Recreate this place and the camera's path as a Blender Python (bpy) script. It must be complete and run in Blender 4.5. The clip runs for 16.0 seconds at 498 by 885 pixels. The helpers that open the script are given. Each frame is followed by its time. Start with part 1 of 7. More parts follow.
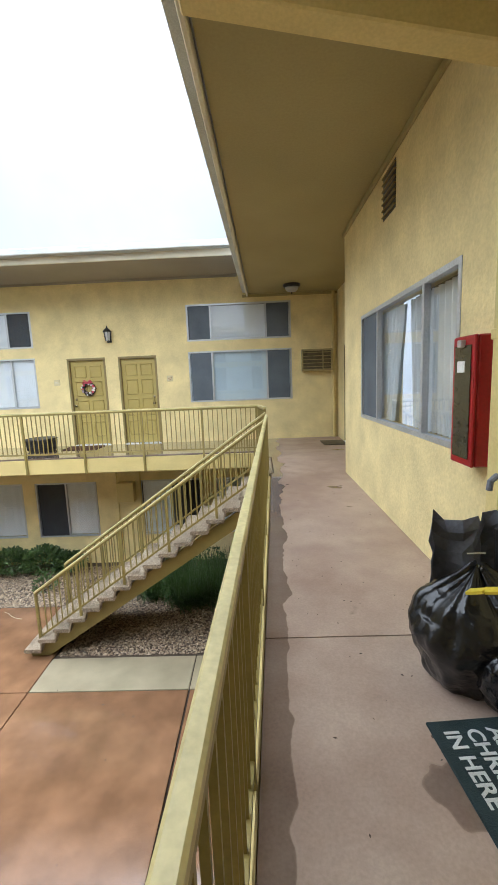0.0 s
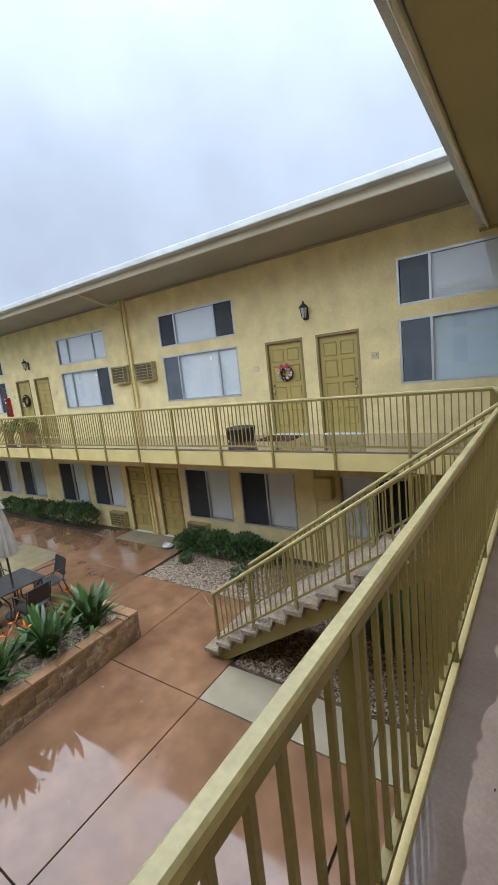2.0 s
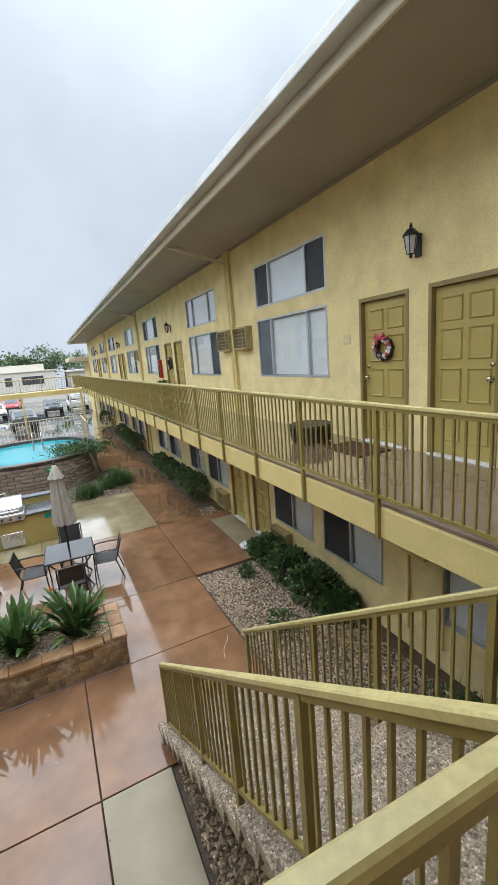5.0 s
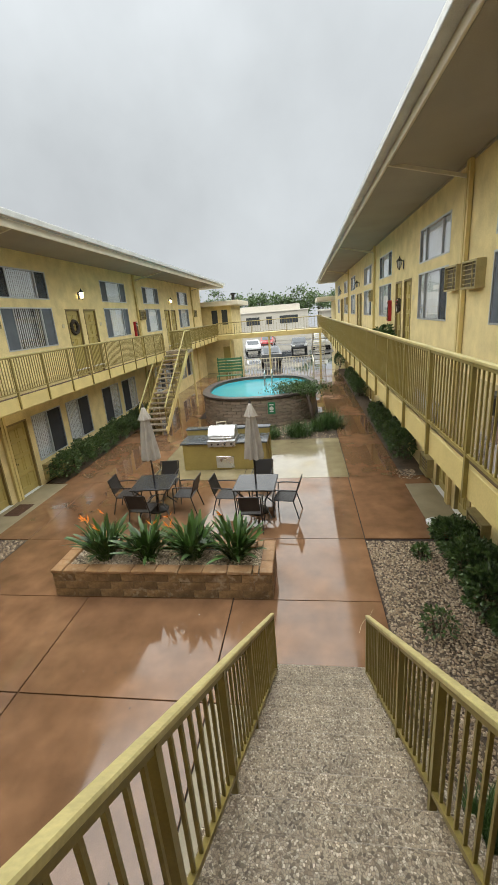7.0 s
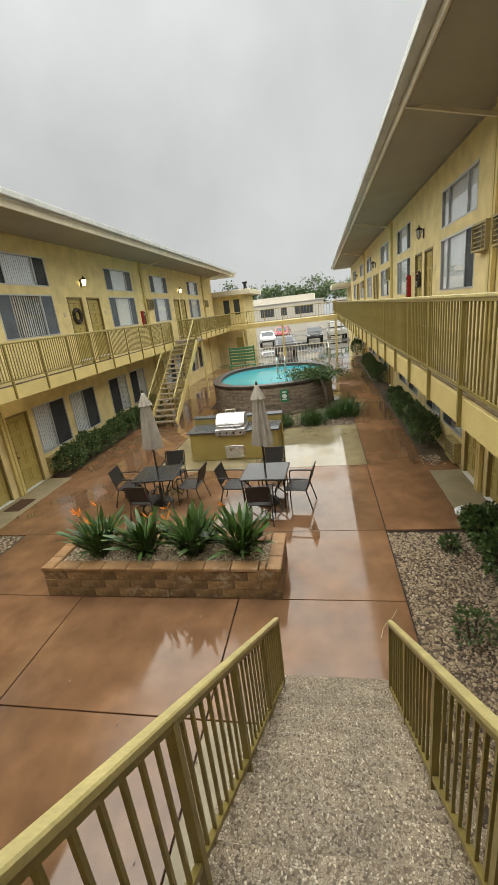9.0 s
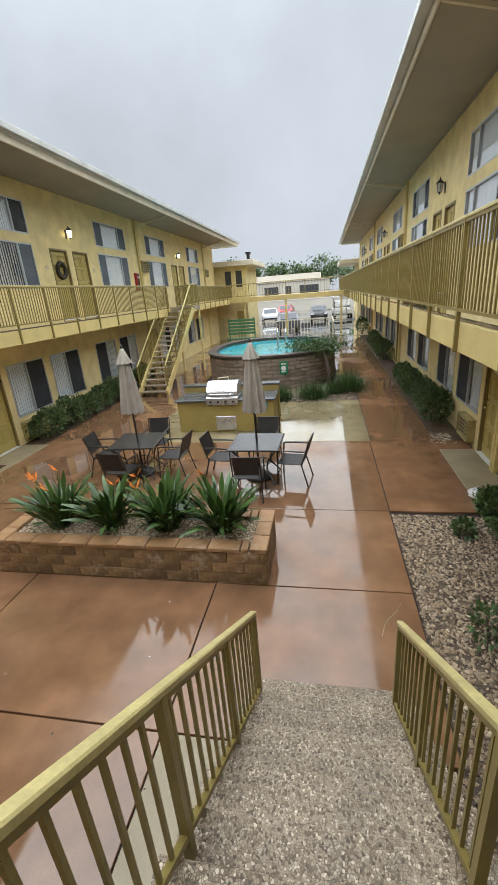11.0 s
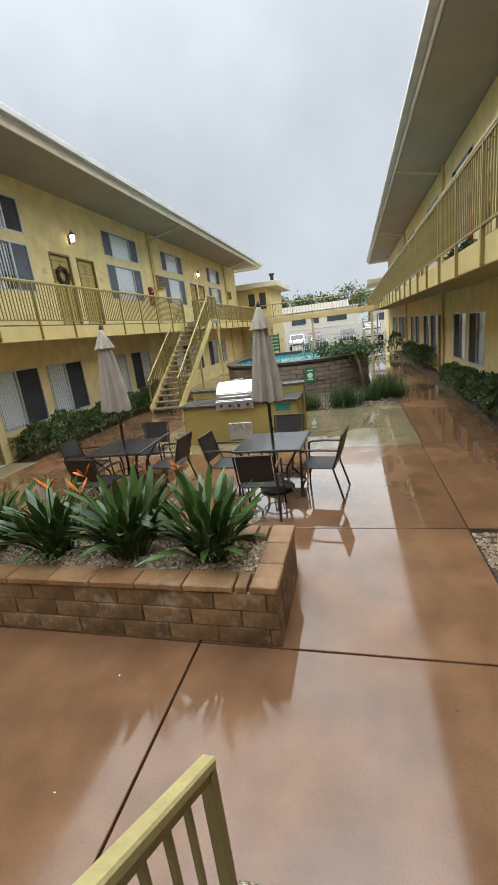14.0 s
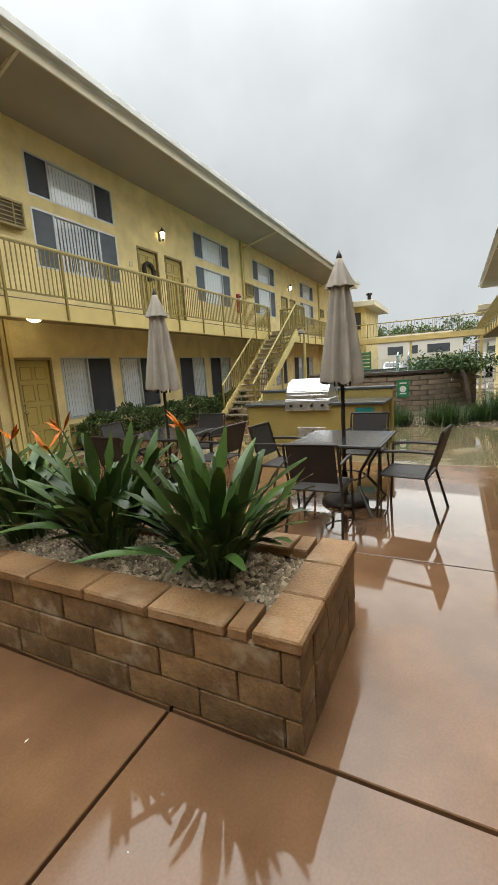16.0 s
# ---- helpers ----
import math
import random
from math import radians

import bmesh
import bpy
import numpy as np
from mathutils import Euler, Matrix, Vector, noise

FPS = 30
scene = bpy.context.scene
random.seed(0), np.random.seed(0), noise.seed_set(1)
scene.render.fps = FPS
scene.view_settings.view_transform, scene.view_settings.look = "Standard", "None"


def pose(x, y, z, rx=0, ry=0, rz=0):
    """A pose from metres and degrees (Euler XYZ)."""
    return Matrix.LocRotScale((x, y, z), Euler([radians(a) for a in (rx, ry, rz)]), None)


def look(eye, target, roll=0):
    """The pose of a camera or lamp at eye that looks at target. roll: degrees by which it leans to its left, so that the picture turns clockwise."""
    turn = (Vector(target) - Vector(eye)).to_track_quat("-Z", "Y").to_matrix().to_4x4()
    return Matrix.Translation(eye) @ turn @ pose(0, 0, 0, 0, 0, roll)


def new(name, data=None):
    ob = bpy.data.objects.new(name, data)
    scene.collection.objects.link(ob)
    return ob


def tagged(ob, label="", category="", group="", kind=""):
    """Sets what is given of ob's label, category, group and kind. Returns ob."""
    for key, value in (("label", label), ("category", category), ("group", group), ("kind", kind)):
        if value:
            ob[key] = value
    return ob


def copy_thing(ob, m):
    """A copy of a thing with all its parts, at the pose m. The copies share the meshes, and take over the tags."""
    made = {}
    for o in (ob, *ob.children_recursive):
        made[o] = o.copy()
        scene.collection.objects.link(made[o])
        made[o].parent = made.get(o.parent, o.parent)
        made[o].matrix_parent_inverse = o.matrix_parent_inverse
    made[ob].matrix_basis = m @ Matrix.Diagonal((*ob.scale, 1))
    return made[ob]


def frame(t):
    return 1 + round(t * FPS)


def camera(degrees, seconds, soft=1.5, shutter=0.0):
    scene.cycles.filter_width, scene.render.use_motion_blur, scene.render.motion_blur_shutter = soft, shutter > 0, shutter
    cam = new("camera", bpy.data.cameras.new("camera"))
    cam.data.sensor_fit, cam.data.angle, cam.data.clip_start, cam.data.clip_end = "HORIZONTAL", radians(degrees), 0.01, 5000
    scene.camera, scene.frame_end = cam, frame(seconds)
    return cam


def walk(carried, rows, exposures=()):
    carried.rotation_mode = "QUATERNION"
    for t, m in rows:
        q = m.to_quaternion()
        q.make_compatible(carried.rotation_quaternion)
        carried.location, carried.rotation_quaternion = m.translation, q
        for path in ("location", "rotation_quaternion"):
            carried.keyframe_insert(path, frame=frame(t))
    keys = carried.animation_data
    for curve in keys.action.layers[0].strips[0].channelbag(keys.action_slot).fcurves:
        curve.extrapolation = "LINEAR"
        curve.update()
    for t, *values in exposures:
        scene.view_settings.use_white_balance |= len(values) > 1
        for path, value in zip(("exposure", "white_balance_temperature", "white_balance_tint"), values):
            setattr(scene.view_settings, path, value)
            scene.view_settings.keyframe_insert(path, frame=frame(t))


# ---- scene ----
cam = camera(62.4, 16.0)
PATH = [
    (0, (0.074, -0.362, 4.272), (0.022, 1.615, 3.975), -2.3),
    (0.5, (0.256, -0.129, 4.265), (-0.121, 1.808, 3.939), -2.6),
    (1, (0.352, 0.263, 4.316), (-0.298, 2.128, 4.004), -4.2),
    (1.5, (0.318, 0.748, 4.285), (-0.509, 2.54, 3.961), -4.9),
    (2, (0.359, 1.282, 4.319), (-0.748, 2.915, 3.99), -6.3),
    (2.5, (0.33, 1.842, 4.287), (-0.962, 3.336, 3.971), -6.9),
    (3, (0.325, 2.38, 4.32), (-1.143, 3.700, 3.998), -7.5),
    (5.5, (0.445, 5.469, 4.268), (-1.4, 6.072, 3.781), -3.5),
    (6, (0.408, 5.757, 4.248), (-1.494, 6.014, 3.684), -3.1),
    (6.5, (0.246, 5.951, 4.274), (-1.671, 5.924, 3.704), -3.4),
    (7, (0.206, 6.097, 4.292), (-1.684, 5.815, 3.7), -4.6),
    (7.5, (0.058, 6.073, 4.265), (-1.817, 5.697, 3.679), -5.7),
    (8, (-0.047, 6.105, 4.183), (-1.909, 5.706, 3.571), -6.4),
    (8.5, (-0.228, 6.228, 4.057), (-2.096, 5.863, 3.445), -6.3),
    (9, (-0.423, 6.194, 3.886), (-2.292, 5.824, 3.279), -6.6),
    (11.5, (-1.434, 6.172, 3.183), (-3.27, 5.794, 2.484), -4.2),
    (12, (-1.669, 6.094, 3.025), (-3.501, 5.697, 2.329), -4.5),
    (12.5, (-1.929, 6.127, 2.814), (-3.788, 5.802, 2.151), -4.4),
    (13, (-2.236, 6.109, 2.643), (-4.11, 5.776, 2.031), -5.5),
    (13.5, (-2.508, 6.104, 2.414), (-4.385, 5.708, 1.848), -6.1),
    (14, (-2.788, 6.085, 2.212), (-4.651, 5.569, 1.699), -7.1),
    (14.5, (-3.076, 6.054, 2.0), (-4.956, 5.603, 1.489), -5.8),
    (15, (-3.361, 6.062, 1.823), (-5.221, 5.504, 1.342), -5.3),
    (15.5, (-3.653, 6.0, 1.634), (-5.498, 5.351, 1.213), -4.3),
    (16, (-3.936, 5.968, 1.483), (-5.694, 5.077, 1.138), -3.8),
]
# brightness of the sky at the horizon and overhead
SKY_LOW, SKY_HIGH = 0.27, 1.65
# the camera's own exposure and white balance
EXPOSURES = [(0, 2.1, 5750, 8), (1.0, 1.81, 5700, 8), (2.0, 1.54, 5500, 10), (3.0, 1.26, 6000, 9), (5.5, 1.51, 5800, 7), (6.5, 1.38, 5550, 9), (7.0, 1.37, 6600, 6), (9.0, 1.29, 7000, 6), (11.5, 1.42, 6000, 8), (13.0, 1.47, 5800, 8), (14.0, 1.37, 6250, 7), (16.0, 1.35, 6700, 6)]
walk(cam, [(t, look(eye, target, roll)) for t, eye, target, roll in PATH], EXPOSURES)

# ---- world and light: an overcast, rainy sky ----
world = bpy.data.worlds.new("overcast_sky")
scene.world = world
world.use_nodes = True
wn, wl = world.node_tree.nodes, world.node_tree.links
sky = wn.new("ShaderNodeTexSky")
sky.sky_type, sky.sun_disc, sky.sun_elevation, sky.sun_rotation = "NISHITA", False, radians(50), radians(150)
grey = wn.new("ShaderNodeHueSaturation")
grey.inputs["Saturation"].default_value = 0.12
coord = wn.new("ShaderNodeTexCoord")
split = wn.new("ShaderNodeSeparateXYZ")
# overcast luminance rises from the horizon to the zenith
rise = wn.new("ShaderNodeMapRange")
rise.inputs["From Min"].default_value, rise.inputs["From Max"].default_value = 0.0, 1.0
rise.inputs["To Min"].default_value, rise.inputs["To Max"].default_value = SKY_LOW, SKY_HIGH
clouds = wn.new("ShaderNodeTexNoise")
clouds.inputs["Scale"].default_value, clouds.inputs["Detail"].default_value = 2.6, 6.0
cloud_map = wn.new("ShaderNodeMapRange")
cloud_map.inputs["To Min"].default_value, cloud_map.inputs["To Max"].default_value = 0.62, 1.3
veil = wn.new("ShaderNodeMix")
veil.data_type, veil.blend_type = "RGBA", "MIX"
veil.inputs[0].default_value = 0.93
veil.inputs[7].default_value = (0.92, 0.965, 1.035, 1)
mul = wn.new("ShaderNodeMath")
mul.operation = "MULTIPLY"
skymul = wn.new("ShaderNodeMix")
skymul.data_type, skymul.blend_type = "RGBA", "MULTIPLY"
skymul.inputs[0].default_value = 1.0
skymul.inputs[7].default_value = (0.1, 0.1, 0.1, 1)
bg = wn["Background"]
wl.new(coord.outputs["Generated"], split.inputs[0])
wl.new(coord.outputs["Generated"], clouds.inputs["Vector"])
wl.new(clouds.outputs["Fac"], cloud_map.inputs["Value"])
power = wn.new("ShaderNodeMath")
power.operation = "POWER"
power.inputs[1].default_value = 4.2
wl.new(split.outputs["Z"], power.inputs[0])
wl.new(power.outputs[0], rise.inputs["Value"])
wl.new(rise.outputs[0], mul.inputs[0])
wl.new(cloud_map.outputs[0], mul.inputs[1])
wl.new(sky.outputs[0], grey.inputs["Color"])
wl.new(grey.outputs[0], skymul.inputs[6])
wl.new(skymul.outputs[2], veil.inputs[6])
wl.new(veil.outputs[2], bg.inputs["Color"])
wl.new(mul.outputs[0], bg.inputs["Strength"])
sun = new("sun", bpy.data.lights.new("sun", "SUN"))
sun.data.energy, sun.data.angle, sun.data.color = 1.5, radians(150), (1.0, 0.98, 0.94)
sun.matrix_world = look((0, 0, 30), (-1, 1, 0))

# ---- materials ----
def mk(name, col, rough=0.6, var=0.15, scale=3.0, bump=0.15, bscale=60.0, metal=0.0, col2=None, spots=0.35, rvar=0.1, piece=0.0, coat=0.0, dist=0.01):
    """A painted, cast or grown surface: stains at a large scale, grain at a small one."""
    m = bpy.data.materials.new(name)
    m.use_nodes = True
    n, l = m.node_tree.nodes, m.node_tree.links
    b = n["Principled BSDF"]
    tc = n.new("ShaderNodeTexCoord")
    big, fine = n.new("ShaderNodeTexNoise"), n.new("ShaderNodeTexNoise")
    big.inputs["Scale"].default_value, big.inputs["Detail"].default_value = scale, 5.0
    fine.inputs["Scale"].default_value, fine.inputs["Detail"].default_value = bscale, 3.0
    ramp = n.new("ShaderNodeMapRange")
    ramp.inputs["From Min"].default_value, ramp.inputs["From Max"].default_value = 0.3, 0.7
    mix = n.new("ShaderNodeMix")
    mix.data_type = "RGBA"
    c2 = col2 or tuple(c * (1 - 2.2 * var) for c in col)
    mix.inputs[6].default_value, mix.inputs[7].default_value = (*col, 1), (*c2, 1)
    grain = n.new("ShaderNodeMix")
    grain.data_type, grain.blend_type = "RGBA", "MULTIPLY"
    grain.inputs[0].default_value = spots
    l.new(tc.outputs["Object"], big.inputs["Vector"])
    l.new(tc.outputs["Object"], fine.inputs["Vector"])
    l.new(big.outputs["Fac"], ramp.inputs["Value"])
    l.new(ramp.outputs[0], mix.inputs[0])
    l.new(mix.outputs[2], grain.inputs[6])
    gr = n.new("ShaderNodeMapRange")
    gr.inputs["From Min"].default_value, gr.inputs["From Max"].default_value = 0.3, 0.7
    gr.inputs["To Min"].default_value, gr.inputs["To Max"].default_value = 0.55, 1.2
    l.new(fine.outputs["Fac"], gr.inputs["Value"])
    l.new(gr.outputs[0], grain.inputs[7])
    out = grain.outputs[2]
    if piece:
        info, hv, pr = n.new("ShaderNodeObjectInfo"), n.new("ShaderNodeHueSaturation"), n.new("ShaderNodeMapRange")
        pr.inputs["To Min"].default_value, pr.inputs["To Max"].default_value = 1 - piece, 1 + piece
        l.new(info.outputs["Random"], pr.inputs["Value"])
        l.new(pr.outputs[0], hv.inputs["Value"])
        l.new(out, hv.inputs["Color"])
        out = hv.outputs[0]
    l.new(out, b.inputs["Base Color"])
    rr = n.new("ShaderNodeMapRange")
    rr.inputs["To Min"].default_value, rr.inputs["To Max"].default_value = max(0.02, rough - rvar), min(1, rough + rvar)
    l.new(big.outputs["Fac"], rr.inputs["Value"])
    l.new(rr.outputs[0], b.inputs["Roughness"])
    b.inputs["Metallic"].default_value = metal
    b.inputs["Coat Weight"].default_value = coat
    if bump:
        bp = n.new("ShaderNodeBump")
        bp.inputs["Strength"].default_value, bp.inputs["Distance"].default_value = bump, dist
        l.new(fine.outputs["Fac"], bp.inputs["Height"])
        l.new(bp.outputs[0], b.inputs["Normal"])
    return m


def mk_wet(name, col, col2, wet_low, wet_high, scale=0.55, rough_dry=0.42, rough_wet=0.03, dark=0.78, piece=0.06, edge=0.0):
    """Concrete in the rain: damp all over, with standing films of water where the slab lies low."""
    m = bpy.data.materials.new(name)
    m.use_nodes = True
    n, l = m.node_tree.nodes, m.node_tree.links
    b = n["Principled BSDF"]
    geo = n.new("ShaderNodeNewGeometry")
    low, mid, fine = (n.new("ShaderNodeTexNoise") for _ in range(3))
    for node, s, d in ((low, scale, 3.0), (mid, 2.6, 6.0), (fine, 90.0, 3.0)):
        node.inputs["Scale"].default_value, node.inputs["Detail"].default_value = s, d
        l.new(geo.outputs["Position"], node.inputs["Vector"])
    wet = n.new("ShaderNodeMapRange")
    wet.interpolation_type = "SMOOTHSTEP"
    wet.inputs["From Min"].default_value, wet.inputs["From Max"].default_value = wet_low, wet_high
    if edge:
        # water stands along the open side of the deck
        sep, near, add = n.new("ShaderNodeSeparateXYZ"), n.new("ShaderNodeMapRange"), n.new("ShaderNodeMath")
        near.inputs["From Min"].default_value, near.inputs["From Max"].default_value = 0.03, 0.17
        near.inputs["To Min"].default_value, near.inputs["To Max"].default_value = edge, 0.0
        slant = n.new("ShaderNodeMath")
        slant.operation = "MULTIPLY_ADD"
        slant.inputs[1].default_value = -0.042
        l.new(geo.outputs["Position"], sep.inputs[0])
        l.new(sep.outputs["Y"], slant.inputs[0])
        l.new(sep.outputs["X"], slant.inputs[2])
        l.new(slant.outputs[0], near.inputs["Value"])
        l.new(low.outputs["Fac"], add.inputs[0])
        l.new(near.outputs[0], add.inputs[1])
        l.new(add.outputs[0], wet.inputs["Value"])
    else:
        l.new(low.outputs["Fac"], wet.inputs["Value"])
    cm = n.new("ShaderNodeMix")
    cm.data_type = "RGBA"
    cm.inputs[6].default_value, cm.inputs[7].default_value = (*col, 1), (*col2, 1)
    cr = n.new("ShaderNodeMapRange")
    cr.inputs["From Min"].default_value, cr.inputs["From Max"].default_value = 0.32, 0.68
    l.new(mid.outputs["Fac"], cr.inputs["Value"])
    l.new(cr.outputs[0], cm.inputs[0])
    sp = n.new("ShaderNodeMix")
    sp.data_type, sp.blend_type = "RGBA", "MULTIPLY"
    sp.inputs[0].default_value = 0.3
    l.new(cm.outputs[2], sp.inputs[6])
    fr = n.new("ShaderNodeMapRange")
    fr.inputs["From Min"].default_value, fr.inputs["From Max"].default_value = 0.3, 0.7
    fr.inputs["To Min"].default_value, fr.inputs["To Max"].default_value = 0.6, 1.15
    l.new(fine.outputs["Fac"], fr.inputs["Value"])
    l.new(fr.outputs[0], sp.inputs[7])
    dk = n.new("ShaderNodeHueSaturation")
    dv = n.new("ShaderNodeMapRange")
    dv.inputs["To Min"].default_value, dv.inputs["To Max"].default_value = 1.0, dark
    l.new(wet.outputs[0], dv.inputs["Value"])
    l.new(dv.outputs[0], dk.inputs["Value"])
    l.new(sp.outputs[2], dk.inputs["Color"])
    info, hv, pr = n.new("ShaderNodeObjectInfo"), n.new("ShaderNodeHueSaturation"), n.new("ShaderNodeMapRange")
    pr.inputs["To Min"].default_value, pr.inputs["To Max"].default_value = 1 - piece, 1 + piece
    l.new(info.outputs["Random"], pr.inputs["Value"])
    l.new(pr.outputs[0], hv.inputs["Value"])
    l.new(dk.outputs[0], hv.inputs["Color"])
    l.new(hv.outputs[0], b.inputs["Base Color"])
    rr = n.new("ShaderNodeMapRange")
    rr.inputs["To Min"].default_value, rr.inputs["To Max"].default_value = rough_dry, rough_wet
    l.new(wet.outputs[0], rr.inputs["Value"])
    l.new(rr.outputs[0], b.inputs["Roughness"])
    b.inputs["IOR"].default_value = 1.5
    l.new(wet.outputs[0], b.inputs["Coat Weight"])
    b.inputs["Coat IOR"].default_value, b.inputs["Coat Roughness"].default_value = 1.33, 0.02
    # the water film hides the grain of the concrete
    bs = n.new("ShaderNodeMapRange")
    bs.inputs["To Min"].default_value, bs.inputs["To Max"].default_value = 0.10, 0.004
    l.new(wet.outputs[0], bs.inputs["Value"])
    bp = n.new("ShaderNodeBump")
    bp.inputs["Distance"].default_value = 0.006
    l.new(bs.outputs[0], bp.inputs["Strength"])
    l.new(fine.outputs["Fac"], bp.inputs["Height"])
    l.new(bp.outputs[0], b.inputs["Normal"])
    return m


def mk_glass(name, tint=(0.9, 0.95, 0.97), ior=1.5, rough=0.0):
    m = bpy.data.materials.new(name)
    m.use_nodes = True
    n, l = m.node_tree.nodes, m.node_tree.links
    n.remove(n["Principled BSDF"])
    out = n["Material Output"]
    tr, gl, fr, mx = n.new("ShaderNodeBsdfTransparent"), n.new("ShaderNodeBsdfGlossy"), n.new("ShaderNodeLayerWeight"), n.new("ShaderNodeMixShader")
    tr.inputs["Color"].default_value = (*tint, 1)
    gl.inputs["Roughness"].default_value = rough
    pw, mr = n.new("ShaderNodeMath"), n.new("ShaderNodeMapRange")
    pw.operation = "POWER"
    pw.inputs[1].default_value = 4.0
    mr.inputs["To Min"].default_value, mr.inputs["To Max"].default_value = ((ior - 1) / (ior + 1)) ** 2, 1.0
    l.new(fr.outputs["Facing"], pw.inputs[0])
    l.new(pw.outputs[0], mr.inputs["Value"])
    l.new(mr.outputs[0], mx.inputs[0])
    l.new(tr.outputs[0], mx.inputs[1])
    l.new(gl.outputs[0], mx.inputs[2])
    l.new(mx.outputs[0], out.inputs["Surface"])
    return m


def mk_aggregate(name, tones, scale, rough=0.45):
    """Exposed aggregate: rounded pebbles of several tones set in a dark wet matrix."""
    m = bpy.data.materials.new(name)
    m.use_nodes = True
    n, l = m.node_tree.nodes, m.node_tree.links
    b = n["Principled BSDF"]
    tc, big = n.new("ShaderNodeTexCoord"), n.new("ShaderNodeTexNoise")
    big.inputs["Scale"].default_value, big.inputs["Detail"].default_value = 3.0, 4.0
    l.new(tc.outputs["Object"], big.inputs["Vector"])
    cell, gap = n.new("ShaderNodeTexVoronoi"), n.new("ShaderNodeTexVoronoi")
    gap.feature = "DISTANCE_TO_EDGE"
    for v in (cell, gap):
        v.inputs["Scale"].default_value = scale
        l.new(tc.outputs["Object"], v.inputs["Vector"])
    pick, ramp = n.new("ShaderNodeSeparateColor"), n.new("ShaderNodeValToRGB")
    els = ramp.color_ramp.elements
    els[0].color, els[1].color = (*tones[0], 1), (*tones[-1], 1)
    for k, tone in enumerate(tones[1:-1]):
        els.new((k + 1) / (len(tones) - 1)).color = (*tone, 1)
    l.new(cell.outputs["Color"], pick.inputs[0])
    l.new(pick.outputs[0], ramp.inputs[0])
    rim, mix = n.new("ShaderNodeMapRange"), n.new("ShaderNodeMix")
    rim.inputs["From Min"].default_value, rim.inputs["From Max"].default_value = 0.0, 0.10
    mix.data_type = "RGBA"
    mix.inputs[6].default_value = (*tones[0], 1)
    l.new(gap.outputs["Distance"], rim.inputs["Value"])
    l.new(rim.outputs[0], mix.inputs[0])
    l.new(ramp.outputs[0], mix.inputs[7])
    stain, sr = n.new("ShaderNodeMix"), n.new("ShaderNodeMapRange")
    stain.data_type, stain.blend_type = "RGBA", "MULTIPLY"
    stain.inputs[0].default_value = 1.0
    sr.inputs["From Min"].default_value, sr.inputs["From Max"].default_value = 0.3, 0.7
    sr.inputs["To Min"].default_value, sr.inputs["To Max"].default_value = 0.72, 1.15
    l.new(big.outputs["Fac"], sr.inputs["Value"])
    l.new(mix.outputs[2], stain.inputs[6])
    l.new(sr.outputs[0], stain.inputs[7])
    l.new(stain.outputs[2], b.inputs["Base Color"])
    b.inputs["Roughness"].default_value = rough
    bp = n.new("ShaderNodeBump")
    bp.inputs["Strength"].default_value, bp.inputs["Distance"].default_value = 0.7, 0.006
    l.new(rim.outputs[0], bp.inputs["Height"])
    l.new(bp.outputs[0], b.inputs["Normal"])
    return m


def mk_block(name, tone, dark, pale, piece=0.2):
    """Wet garden block: mottled brown with dark damp stains and whitish lime bloom."""
    m = mk(name, tone, 0.55, 0.2, 6.0, 0.5, 70, col2=dark, spots=0.45, piece=piece, dist=0.012)
    n, l = m.node_tree.nodes, m.node_tree.links
    b = n["Principled BSDF"]
    geo, bloom, wide, cut, both, mix = (n.new("ShaderNode" + k) for k in ("NewGeometry", "TexNoise", "TexNoise", "MapRange", "Math", "Mix"))
    for node, s_, d_ in ((bloom, 11.0, 6.0), (wide, 2.2, 2.0)):
        node.inputs["Scale"].default_value, node.inputs["Detail"].default_value = s_, d_
        l.new(geo.outputs["Position"], node.inputs["Vector"])
    both.operation = "MULTIPLY"
    l.new(bloom.outputs["Fac"], both.inputs[0])
    l.new(wide.outputs["Fac"], both.inputs[1])
    cut.inputs["From Min"].default_value, cut.inputs["From Max"].default_value, cut.inputs["To Max"].default_value = 0.30, 0.42, 0.62
    l.new(both.outputs[0], cut.inputs["Value"])
    mix.data_type = "RGBA"
    mix.inputs[7].default_value = (*pale, 1)
    l.new(b.inputs["Base Color"].links[0].from_socket, mix.inputs[6])
    l.new(cut.outputs[0], mix.inputs[0])
    l.new(mix.outputs[2], b.inputs["Base Color"])
    return m


def mk_screen(name, col, cover):
    """Woven insect screen: partly see-through."""
    m = mk(name, col, 0.75, 0.1, 3.0, 0.1, 300)
    n, l = m.node_tree.nodes, m.node_tree.links
    tr, mx = n.new("ShaderNodeBsdfTransparent"), n.new("ShaderNodeMixShader")
    mx.inputs[0].default_value = cover
    l.new(tr.outputs[0], mx.inputs[1])
    l.new(n["Principled BSDF"].outputs[0], mx.inputs[2])
    l.new(mx.outputs[0], n["Material Output"].inputs["Surface"])
    return m


def mk_glow(name, col, strength):
    m = bpy.data.materials.new(name)
    m.use_nodes = True
    b = m.node_tree.nodes["Principled BSDF"]
    b.inputs["Base Color"].default_value = (*col, 1)
    b.inputs["Emission Color"].default_value = (*col, 1)
    b.inputs["Emission Strength"].default_value = strength
    return m


